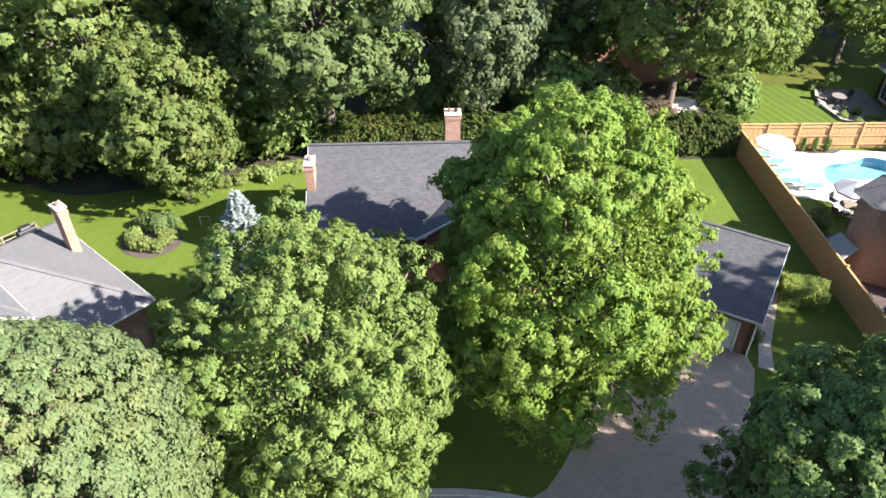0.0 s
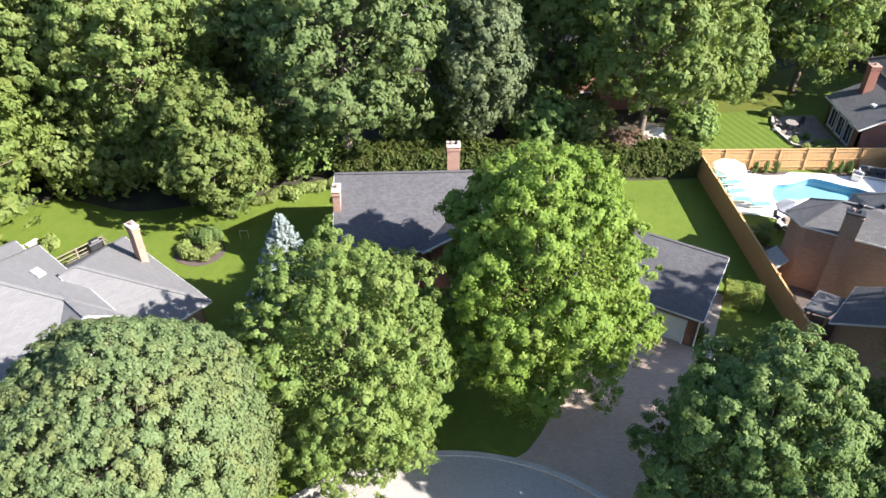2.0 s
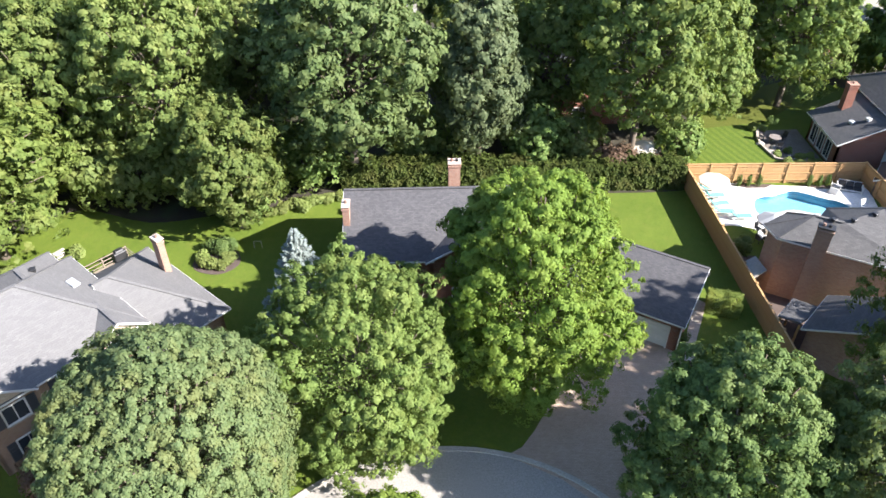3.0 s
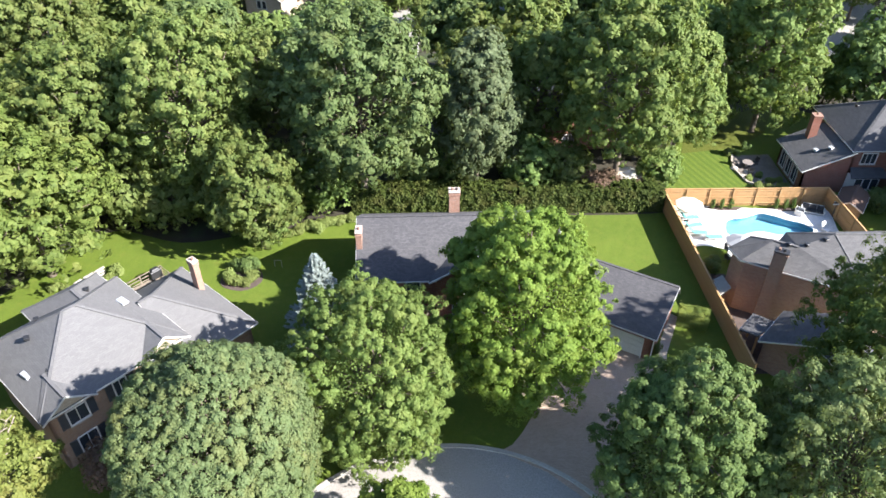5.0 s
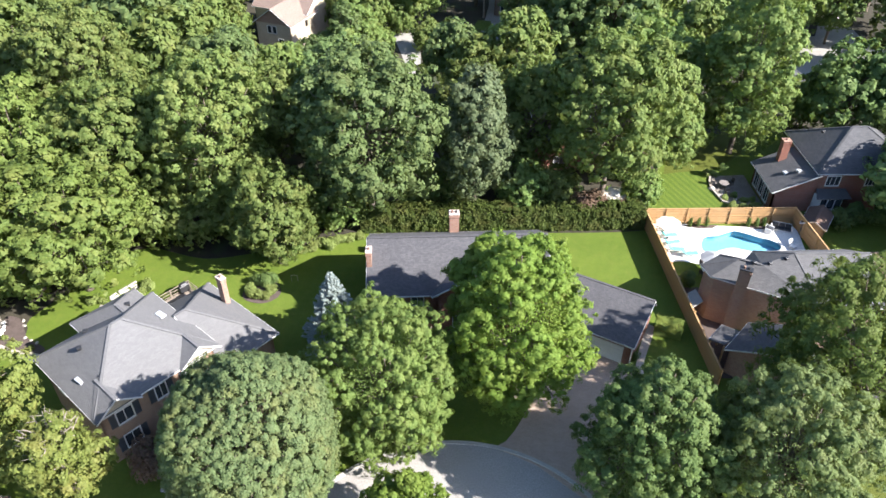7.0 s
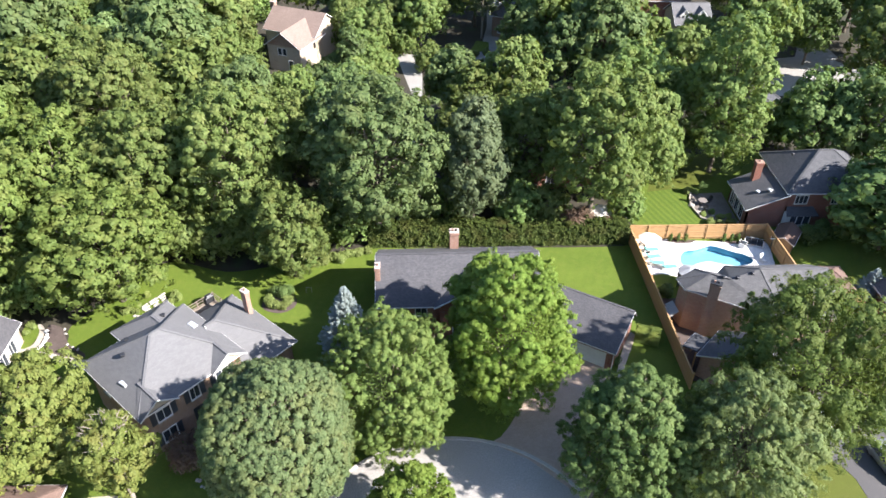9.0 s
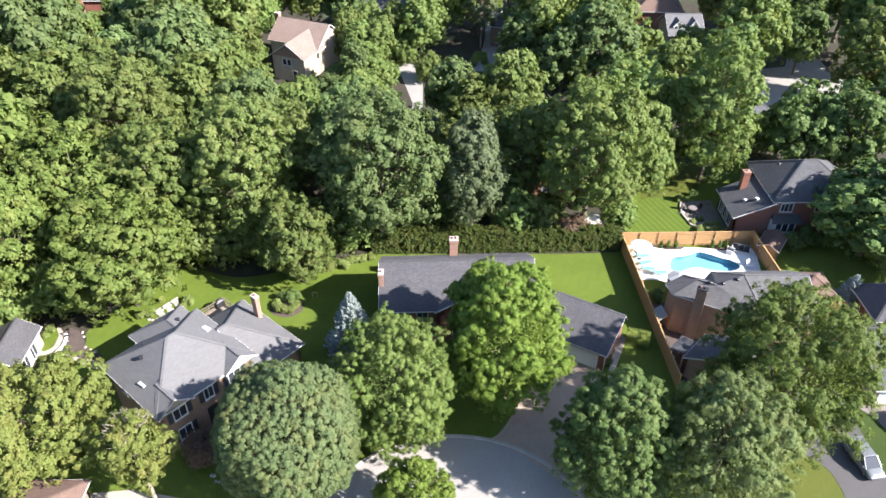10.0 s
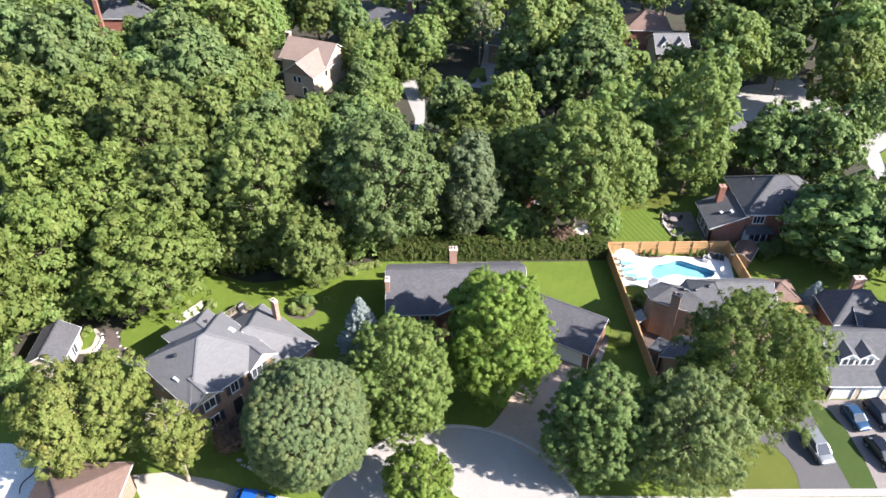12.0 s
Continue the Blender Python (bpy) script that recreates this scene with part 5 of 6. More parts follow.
# ---------------------------------------------------------------- fence
def fence_run(fence, a, b, inner, h=2.15, bay=2.44):
    """Close-boarded fence from a to b: posts, rails on the inner side, boards and a capping, bay by bay."""
    a, b = Vector(a), Vector(b)
    L = (b - a).length
    d = (b - a) / L
    nrm = Vector((d.y, -d.x)) * inner
    n = max(1, round(L / bay))
    rz = math.atan2(d.y, d.x)
    for k in range(n + 1):
        p = a + d * (L * k / n) + nrm * 0.07
        bm = bmesh.new()
        box(bm, (p.x, p.y, (h + 0.06) / 2), (0.12, 0.12, h + 0.06), rz)
        box(bm, (p.x, p.y, h + 0.09), (0.16, 0.16, 0.05), rz)
        part("post", bm, CEDAR, fence)
    m = 14
    bw = L / n / m
    bm = bmesh.new()
    box(bm, (0, 0, h / 2), (bw - 0.006, 0.022, h), 0)
    plank = None
    for k in range(n):
        p0, p1 = a + d * (L * k / n), a + d * (L * (k + 1) / n)
        for j in range(m):
            q = p0.lerp(p1, (j + 0.5) / m) + nrm * (-0.012 if j % 2 else 0.0)
            if plank is None:
                plank = part("board", bm, CEDAR, fence)
                ob = plank
            else:
                ob = under(new("board", plank.data), fence)
            ob.matrix_basis = Matrix.Translation((q.x, q.y, 0)) @ Matrix.Rotation(rz, 4, 'Z')
        for z in (0.35, h * 0.52, h - 0.25):
            bm = bmesh.new()
            q0, q1 = p0 + nrm * 0.05, p1 + nrm * 0.05
            beam(bm, (q0.x, q0.y, z), (q1.x, q1.y, z), 0.05, 0.10)
            part("rail", bm, CEDAR, fence)
        bm = bmesh.new()
        beam(bm, (p0.x, p0.y, h + 0.02), (p1.x, p1.y, h + 0.02), 0.15, 0.045)
        part("capping", bm, CEDAR, fence)


fence = thing("fence", (23.5, 50, 0), "tall new cedar board fence round the pool garden", "fence")
fence_run(fence, (24.1, 25.0), (23.15, 49.9), 1)
fence_run(fence, (23.15, 49.9), (40.5, 50.05), 1)
fence_run(fence, (40.5, 50.05), (40.9, 41.6), 1)

# ---------------------------------------------------------------- things by the pool
def lounger(at, rz):
    t = thing("sun_lounger", (0, 0, 0), "white sun lounger with a teal cushion", "lounger", "loungers by the pool")
    for s in (-0.28, 0.28):
        bm = bmesh.new()
        beam(bm, (-0.95, s, 0.30), (0.95, s, 0.30), 0.05, 0.06)
        part("side_rail", bm, WHITE, t)
        for x in (-0.8, 0.75):
            bm = bmesh.new()
            beam(bm, (x, s, 0), (x, s, 0.30), 0.05, 0.05)
            part("leg", bm, WHITE, t)
    bm = bmesh.new()
    box(bm, (-0.3, 0, 0.37), (1.25, 0.6, 0.09), 0, 0.03)
    part("cushion", bm, FABRIC_TEAL, t)
    bm = bmesh.new()
    slab(bm, [(0.32, -0.3, 0.42), (0.95, -0.3, 0.80), (0.95, 0.3, 0.80), (0.32, 0.3, 0.42)], 0.09)
    part("back_cushion", bm, FABRIC_TEAL, t)
    return put(t, at[0], at[1], rz, z=0.06)


for i, (x, y) in enumerate(((25.3, 48.6), (25.5, 47.3), (25.5, 45.9), (25.6, 44.7), (26.9, 43.9))):
    lounger((x, y), math.pi + 0.15 * (i % 3) - 0.1)


def parasol(at, r, h, fabric, label):
    t = thing("parasol", (0, 0, 0), label, "parasol")
    bm = bmesh.new()
    tube(bm, [(0, 0, 0.05), (0, 0, h + 0.1)], [0.03, 0.025], 8)
    part("pole", bm, WHITE, t)
    bm = bmesh.new()
    tube(bm, [(0, 0, 0), (0, 0, 0.06), (0, 0, 0.09)], [0.32, 0.30, 0.08], 14)
    part("base", bm, DARK, t)
    bm = bmesh.new()
    top = bm.verts.new((0, 0, h + 0.05))
    rim = [bm.verts.new((r * math.cos(a * math.pi / 4), r * math.sin(a * math.pi / 4), h - 0.5)) for a in range(8)]
    low = [bm.verts.new(v.co - UP * 0.14) for v in rim]
    for k in range(8):
        bm.faces.new((top, rim[k], rim[(k + 1) % 8]))
        bm.faces.new((rim[k], low[k], low[(k + 1) % 8], rim[(k + 1) % 8]))
    part("canopy", bm, fabric, t)
    for k in range(8):
        bm = bmesh.new()
        beam(bm, (0, 0, h), (r * math.cos(k * math.pi / 4), r * math.sin(k * math.pi / 4), h - 0.53), 0.02, 0.02)
        part("rib", bm, DARK, t)
    return put(t, at[0], at[1], 0.2, z=0.06)


parasol((25.1, 47.2), 1.45, 2.5, FABRIC_CREAM, "open cream canvas parasol by the pool")
parasol((28.2, 40.9), 1.35, 2.5, FABRIC_GREY, "open grey canvas parasol over a table")


def garden_chair(at, rz, fabric=DARK, label="dark metal garden chair"):
    t = thing("garden_chair", (0, 0, 0), label, "chair", "garden chairs")
    bm = bmesh.new()
    box(bm, (0, 0, 0.42), (0.5, 0.5, 0.06), 0, 0.02)
    part("seat", bm, fabric, t)
    bm = bmesh.new()
    slab(bm, [(-0.25, 0.22, 0.45), (0.25, 0.22, 0.45), (0.25, 0.34, 0.95), (-0.25, 0.34, 0.95)], 0.05)
    part("backrest", bm, fabric, t)
    for x in (-0.22, 0.22):
        for y in (-0.22, 0.22):
            bm = bmesh.new()
            beam(bm, (x, y, 0), (x, y, 0.42), 0.035, 0.035)
            part("leg", bm, DARK, t)
        bm = bmesh.new()
        beam(bm, (x, -0.22, 0.64), (x, 0.26, 0.64), 0.04, 0.04)
        part("armrest", bm, DARK, t)
    return put(t, at[0], at[1], rz, z=0.06)


def garden_table(at, r, top=WHITE, label="round white garden table"):
    t = thing("garden_table", (0, 0, 0), label, "table")
    bm = bmesh.new()
    tube(bm, [(0, 0, 0.70), (0, 0, 0.74)], [r, r], 20)
    part("tabletop", bm, top, t)
    for k in range(4):
        bm = bmesh.new()
        a = k * math.pi / 2 + 0.4
        beam(bm, (math.cos(a) * r * 0.75, math.sin(a) * r * 0.75, 0), (math.cos(a) * r * 0.5, math.sin(a) * r * 0.5, 0.70), 0.04, 0.04)
        part("leg", bm, DARK, t)
    return put(t, at[0], at[1], 0, z=0.06)


garden_table((28.2, 40.9), 0.6, WOOD_OLD, "round wooden garden table")
for k in range(4):
    a = k * math.pi / 2 + 0.5
    garden_chair((28.2 + 1.1 * math.cos(a), 40.9 + 1.1 * math.sin(a)), a - math.pi / 2)
garden_table((34.9, 57.6), 0.62, PINKSTONE, "round stone garden table")
for k in range(3):
    a = k * 2.1 + 0.5
    garden_chair((34.9 + 1.3 * math.cos(a), 57.6 + 1.3 * math.sin(a)), a - math.pi / 2)


def garden_sofa(at, rz, w):
    """White framed outdoor seat with dark cushions."""
    t = thing("garden_sofa", (0, 0, 0), "white framed garden seat with dark cushions", "garden seat", "garden seats")
    for s in (-1, 1):
        bm = bmesh.new()
        box(bm, (s * (w / 2 + 0.06), 0, 0.33), (0.11, 0.78, 0.66), 0, 0.02)
        part("side_panel", bm, WHITE, t)
    bm = bmesh.new()
    box(bm, (0, 0, 0.19), (w, 0.74, 0.14), 0, 0.02)
    part("base", bm, WHITE, t)
    bm = bmesh.new()
    slab(bm, [(-w / 2, 0.30, 0.30), (w / 2, 0.30, 0.30), (w / 2, 0.44, 0.86), (-w / 2, 0.44, 0.86)], 0.07)
    part("back_panel", bm, WHITE, t)
    n = max(1, round(w / 0.7))
    for k in range(n):
        x = (k + 0.5) * w / n - w / 2
        bm = bmesh.new()
        box(bm, (x, -0.04, 0.33), (w / n - 0.03, 0.66, 0.15), 0, 0.03)
        part("seat_cushion", bm, DARK, t)
        bm = bmesh.new()
        slab(bm, [(x - w / n / 2 + 0.02, 0.20, 0.42), (x + w / n / 2 - 0.02, 0.20, 0.42), (x + w / n / 2 - 0.02, 0.34, 0.84), (x - w / n / 2 + 0.02, 0.34, 0.84)], 0.10)
        part("back_cushion", bm, DARK, t)
    return put(t, at[0], at[1], rz, z=0.06)


garden_sofa((38.7, 48.5), -0.35, 2.1)
garden_sofa((37.2, 48.2), 0.9, 0.7)
for x, y in ((38.7, 45.2),):
    t = thing("deck_chair", (0, 0, 0), "white plastic deck chair by the pool", "chair", "deck chairs")
    bm = bmesh.new()
    slab(bm, [(-0.28, -0.4, 0.36), (0.28, -0.4, 0.36), (0.28, 0.2, 0.30), (-0.28, 0.2, 0.30)], 0.05)
    part("seat", bm, WHITE, t)
    bm = bmesh.new()
    slab(bm, [(-0.28, 0.2, 0.32), (0.28, 0.2, 0.32), (0.28, 0.5, 0.95), (-0.28, 0.5, 0.95)], 0.05)
    part("backrest", bm, WHITE, t)
    for a in (-0.24, 0.24):
        for b in (-0.35, 0.25):
            bm = bmesh.new()
            beam(bm, (a, b, 0), (a, b, 0.32), 0.05, 0.05)
            part("leg", bm, WHITE, t)
    put(t, x, y, 0.4, z=0.06)

st = thing("garden_shed", (42.2, 49.2, 0), "small brown-roofed garden shed by the fence", "shed")
simple_house(st, 42.5, 48.6, 0.95, 3.6, 2.4, 1.7, 2.4, WOOD_OLD, COPPER_ROOF, 'gable', 'gable', 0.2)

# timber deck and rails behind the west house
dk = thing("timber_deck", (-26.9, 37.4, 0), "weathered timber deck with rails behind the house", "deck")
for k in range(16):
    bm = bmesh.new()
    q = Vector((-29.0, 35.2)) + lo_ * (0.19 * k)
    e = q + lv * 4.2
    beam(bm, (q.x, q.y, 0.52), (e.x, e.y, 0.52), 0.175, 0.04)
    part("deck_board", bm, WOOD_OLD, dk)
c4 = [Vector((-29.0, 35.2)), Vector((-29.0, 35.2)) + lv * 4.2, Vector((-29.0, 35.2)) + lv * 4.2 + lo_ * 2.95]
for p in (c4[0], c4[0].lerp(c4[1], 0.5), c4[1], c4[1].lerp(c4[2], 0.5), c4[2]):
    bm = bmesh.new()
    box(bm, (p.x, p.y, 0.75), (0.1, 0.1, 1.5), LA)
    part("post", bm, WOOD_OLD, dk)
for a, b in ((c4[0], c4[1]), (c4[1], c4[2])):
    for z in (0.75, 1.1, 1.45):
        bm = bmesh.new()
        beam(bm, (a.x, a.y, z), (b.x, b.y, z), 0.05, 0.07)
        part("rail", bm, WOOD_OLD, dk)
bb = thing("barbecue", (-26.6, 37.8, 0.54), "black covered barbecue on the deck", "barbecue")
bm = bmesh.new()
box(bm, (-26.6, 37.8, 0.97), (1.1, 0.6, 0.86), LA, 0.06)
part("body", bm, DARK, bb)
bm = bmesh.new()
box(bm, (-26.6, 37.8, 1.48), (0.8, 0.55, 0.22), LA, 0.1)
part("hood", bm, DARK, bb)

rock_rng = random.Random(4)


def rock(x, y, s, group="garden rocks", label="pale rounded garden rock", mat_=None):
    bm = bmesh.new()
    bmesh.ops.create_icosphere(bm, subdivisions=2, radius=1.0)
    k = [rock_rng.uniform(0.7, 1.2) for _ in range(3)]
    off = Vector((rock_rng.uniform(0, 50), rock_rng.uniform(0, 50), 0))
    for v in bm.verts:
        v.co *= 1 + 0.35 * noise.noise(v.co * 1.3 + off)
        v.co = Vector((v.co.x * s * k[0], v.co.y * s * k[1], v.co.z * s * 0.6 * k[2]))
    ob = part("rock", bm, mat_ or ROCK, None)
    ob.location = (x, y, s * 0.2)
    return tagged(ob, label, "rock", group)


for i in range(9):
    rock(-34.6 + 0.4 * i + rock_rng.gauss(0, 0.2), 36.0 + 0.15 * i + rock_rng.gauss(0, 0.2), rock_rng.uniform(0.18, 0.34))
for i in range(6):
    for j in range(3):
        bm = bmesh.new()
        box(bm, (0, 0, 0.07), (0.25 + rock_rng.uniform(-0.06, 0.05), 0.95 + rock_rng.uniform(-0.3, 0.1), 0.14), 0, 0.03)
        ob = part("stone_slab", bm, KERB)
        ob.location = (-34.0 + 0.26 * i + 0.68 * j, 37.75 - 0.33 * i + 0.88 * j, 0.0)
        ob.rotation_euler = (0, 0, math.radians(-38) + rock_rng.gauss(0, 0.09))
        tagged(ob, "flat pale paving slab laid on the lawn", "slab", "garden slabs")
for x, y in ((-43.35, 33.72), (-43.04, 33.15), (-42.91, 32.65), (-42.89, 32.15), (-42.92, 31.79), (-42.97, 31.43), (-43.12, 31.07)):
    rock(x, y, 0.24, "edging stones", "flat white edging stone", DECKSTONE)
for x, y in ((-41.5, 34.0), (-41.1, 33.3), (-40.27, 31.64), (-39.55, 31.25), (-38.87, 30.92)):
    rock(x, y, 0.20, "edging stones", "small grey edging stone beside the lawn")
for i in range(8):
    rock(-22.2 + 0.3 * i + rock_rng.gauss(0, 0.2), 14.9 - 0.2 * i + rock_rng.gauss(0, 0.3), rock_rng.uniform(0.12, 0.22))
for i in range(8):
    rock(34.0 + rock_rng.uniform(-0.6, 2.2), 53.4 + 0.9 * i * 0.9, rock_rng.uniform(0.2, 0.4))

hc = bpy.data.curves.new("garden_hose", 'CURVE')
hc.dimensions, hc.bevel_depth, hc.bevel_resolution = '3D', 0.06, 2
sp = hc.splines.new('NURBS')
hp = [(-41.2, 16.9), (-41.6, 15.6), (-42.6, 14.8), (-43.1, 14.1), (-42.7, 13.2), (-43.6, 12.2), (-43.5, 11.4), (-43.2, 10.8)]
sp.points.add(len(hp) - 1)
for q, (x, y) in zip(sp.points, hp):
    q.co = (x, y, 0.08, 1)
sp.use_endpoint_u = True
hose = new("garden_hose", hc)
hc.materials.append(HOSE)
tagged(hose, "black garden hose lying on white concrete", "hose")

# goal frame on the back lawn
goal = thing("garden_goal", (-15.7, 39.9, 0), "thin pale frame standing on the back lawn", "goal frame")
for x in (-16.05, -15.4):
    bm = bmesh.new()
    beam(bm, (x, 39.9, 0), (x, 39.9, 0.8), 0.035, 0.035)
    part("post", bm, CONCRETE, goal)
bm = bmesh.new()
beam(bm, (-16.05, 39.9, 0.8), (-15.4, 39.9, 0.8), 0.035, 0.035)
part("crossbar", bm, CONCRETE, goal)


# parasol added in place of a pale sunlit surface under the trees
parasol((20.3, 53.4), 1.6, 2.4, FABRIC_CREAM, "cream parasol standing in for a sunlit patch")

# ---------------------------------------------------------------- cars
def car(at, rz, paint, label, L=4.6, W=1.82, Hh=1.5, van=False):
    t = thing("car", (0, 0, 0), label, "car", "parked cars")
    bm = bmesh.new()
    rings = []
    for x, wf, zl, zh in ((-0.5, 0.80, 0.44, 0.70), (-0.485, 0.92, 0.34, 0.86), (-0.42, 1.0, 0.27, 0.95), (-0.2, 1.0, 0.25, 0.95), (0.1, 1.0, 0.25, 0.94),
                          (0.28, 1.0, 0.26, 0.90), (0.42, 0.97, 0.28, 0.80), (0.485, 0.88, 0.34, 0.68), (0.5, 0.74, 0.44, 0.57)):
        wd, zm = W / 2 * wf, (zl + zh) / 2
        side = [(0.90, zl), (0.99, zl + 0.08), (1.0, zm), (0.97, zh - 0.08), (0.88, zh - 0.01), (0.45, zh + 0.015)]
        rings.append([bm.verts.new((x * L, -w_ * wd, z)) for w_, z in side] + [bm.verts.new((x * L, w_ * wd, z)) for w_, z in reversed(side)])
    for a, b in zip(rings, rings[1:]):
        for k in range(12):
            bm.faces.new((a[k], a[(k + 1) % 12], b[(k + 1) % 12], b[k]))
    bm.faces.new(rings[0][::-1])
    bm.faces.new(rings[-1])
    bmesh.ops.recalc_face_normals(bm, faces=bm.faces)
    part("body", bm, paint, t, smooth=True)
    x0, x1, x2, x3 = (-0.47, -0.40, 0.10, 0.30) if van else (-0.42, -0.28, 0.06, 0.26)
    w0, w1 = W / 2 * 0.90, W / 2 * 0.74
    bm = bmesh.new()
    base = [bm.verts.new((x * L, y, 0.90)) for x, y in ((x0, -w0), (x3, -w0), (x3, w0), (x0, w0))]
    top = [bm.verts.new((x * L, y, Hh - 0.05)) for x, y in ((x1, -w1), (x2, -w1), (x2, w1), (x1, w1))]
    for k in range(4):
        bm.faces.new((base[k], base[(k + 1) % 4], top[(k + 1) % 4], top[k]))
    bm.faces.new(top)
    bmesh.ops.recalc_face_normals(bm, faces=bm.faces)
    bmesh.ops.bevel(bm, geom=[e for e in bm.edges if len(e.link_faces) == 2], offset=0.07, segments=2, affect='EDGES')
    part("cabin_glass", bm, GLASS, t, "dark tinted windows")
    bm = bmesh.new()
    box(bm, ((x1 + x2) / 2 * L, 0, Hh - 0.03), ((x2 - x1) * L + 0.02, 2 * w1 + 0.02, 0.07), 0, 0.03)
    part("roof_panel", bm, paint, t)
    for s in (-1, 1):
        for (xa, xb) in ((x0, x1), (x3, x2), ((x0 + x3) / 2, (x1 + x2) / 2)):
            bm = bmesh.new()
            beam(bm, (xa * L, s * (w0 + 0.005), 0.9), (xb * L, s * (w1 + 0.01), Hh - 0.05), 0.07, 0.05)
            part("pillar", bm, paint, t)
    for x in (-0.31, 0.31):
        for s in (-1, 1):
            bm = bmesh.new()
            tube(bm, [(x * L, s * (W / 2 - 0.21), 0.33), (x * L, s * (W / 2 - 0.01), 0.33)], [0.33, 0.33], 16)
            wh = part("wheel", bm, TYRE, t, "black tyre")
            bm = bmesh.new()
            tube(bm, [(x * L, s * (W / 2 - 0.03), 0.33), (x * L, s * (W / 2 + 0.004), 0.33)], [0.21, 0.19], 12)
            part("rim", bm, PAINT_SILVER, wh)
    for s in (-1, 1):
        bm = bmesh.new()
        box(bm, (0.475 * L, s * W * 0.34, 0.68), (0.12, 0.36, 0.13), 0, 0.03)
        part("headlight", bm, SKYLIGHT_GLASS, t)
        bm = bmesh.new()
        box(bm, (-0.482 * L, s * W * 0.36, 0.76), (0.08, 0.26, 0.16), 0, 0.02)
        part("tail_light", bm, COPPER_ROOF, t)
        bm = bmesh.new()
        box(bm, (x3 * L - 0.25, s * (W / 2 + 0.07), 0.98), (0.12, 0.18, 0.12), 0, 0.03)
        part("wing_mirror", bm, paint, t)
    return put(t, at[0], at[1], rz, z=0.036)


car((39.3, 15.7), -1.42, PAINT_SILVER, "silver minivan parked on asphalt drive", 4.5, 1.72, 1.6, True)
car((45.2, 19.6), -1.40, PAINT_BLUE, "dark blue hatchback parked before garage", 3.7, 1.52, 1.4)
car((48.2, 19.9), -1.38, PAINT_BLACK, "black estate car parked before garage", 4.4, 1.7, 1.5, True)
car((45.9, 14.8), -1.38, PAINT_BLACK, "black saloon car parked on the drive", 4.5, 1.72, 1.42)
car((-19.2, 9.5), -0.15, PAINT_BRIGHT, "bright blue car parked on pale concrete", 4.3, 1.78, 1.45)
car((34.6, 20.6), -0.9, PAINT_WHITE, "white car half hidden under a tree", 4.5, 1.8, 1.5)

# ---------------------------------------------------------------- hedges, shrubs, spruces
def hedge(name, a, b, w, h, material, seed, label, n, size):
    """A clipped row of shrubs from a to b: dark solid core that stands in for the shade inside, and small sprays all
    over.
    """
    rng = np.random.default_rng(seed)
    a, b = Vector(a), Vector(b)
    L = (b - a).length
    rz = math.atan2(b.y - a.y, b.x - a.x)
    t = thing(name, ((a.x + b.x) / 2, (a.y + b.y) / 2, 0), label, "hedge")
    u = rng.uniform(-L / 2, L / 2, n)
    which = rng.random(n)
    tot = w + 2 * h
    lump = 1 + 0.10 * np.sin(u * 2.1 + 1) + 0.07 * np.sin(u * 4.7) + 0.05 * np.sin(u * 9.1)
    v = np.where(which < w / tot, rng.uniform(-w / 2, w / 2, n), np.where(which < (w + h) / tot, -w / 2, w / 2)) * (0.9 + 0.1 * lump)
    zz = np.where(which < w / tot, h, rng.uniform(0.05, h, n)) * (0.86 + 0.14 * lump)
    nl = np.stack([rng.normal(0, 0.3, n), np.where(which < w / tot, 0, np.sign(v)), np.where(which < w / tot, 1.0, 0.35)], 1)
    nl = unit(nl + rng.normal(0, 0.35, (n, 3)))
    u2 = u + 0.3 * np.sin(v * 5 + u * 0.7)
    tuft = np.floor(u2 / 0.5).astype(int) * 7 + np.floor(v / 0.5).astype(int)
    table = rng.normal(0, 1, 997)
    zz = zz * (1 + 0.075 * table[(tuft * 31) % 997])
    v = v * (1 + 0.08 * table[(tuft * 57 + np.floor(zz / 0.5).astype(int) * 13) % 997])
    loc = np.stack([u, v + rng.normal(0, 0.09, n), zz + rng.normal(0, 0.10, n)], 1)
    c, s = math.cos(rz), math.sin(rz)
    M = np.array([[c, s, 0], [-s, c, 0], [0, 0, 1]])
    pos = loc @ M + np.array([(a.x + b.x) / 2, (a.y + b.y) / 2, 0])
    pos[:, 2] = np.maximum(pos[:, 2], 0.05)
    ln = size * rng.uniform(0.6, 1.4, n)
    ax = unit(rng.normal(0, 0.5, (n, 3)) + np.array([0, 0, 1.0]))
    bm = bmesh.new()
    # plain box in the dark soil colour, painting the shade between the sprays
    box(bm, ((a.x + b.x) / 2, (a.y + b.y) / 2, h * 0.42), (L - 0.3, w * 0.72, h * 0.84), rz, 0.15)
    part("core", bm, SOIL, t, "dark block for the shaded inside")
    leaf_object("foliage", pos, nl @ M, ax, ln, ln * 0.55, material, t)
    return t


hedge("cedar_hedge", (-9.5, 49.6), (23.0, 49.9), 2.2, 2.6, NEEDLE_CEDAR, 21, "tall dark cedar hedge behind the house", 48000, 0.26)
hedge("clipped_hedge", (20.3, 32.4), (22.7, 31.5), 1.35, 1.3, LEAF_BOX, 22, "clipped bright green hedge beside the garage", 12000, 0.09)


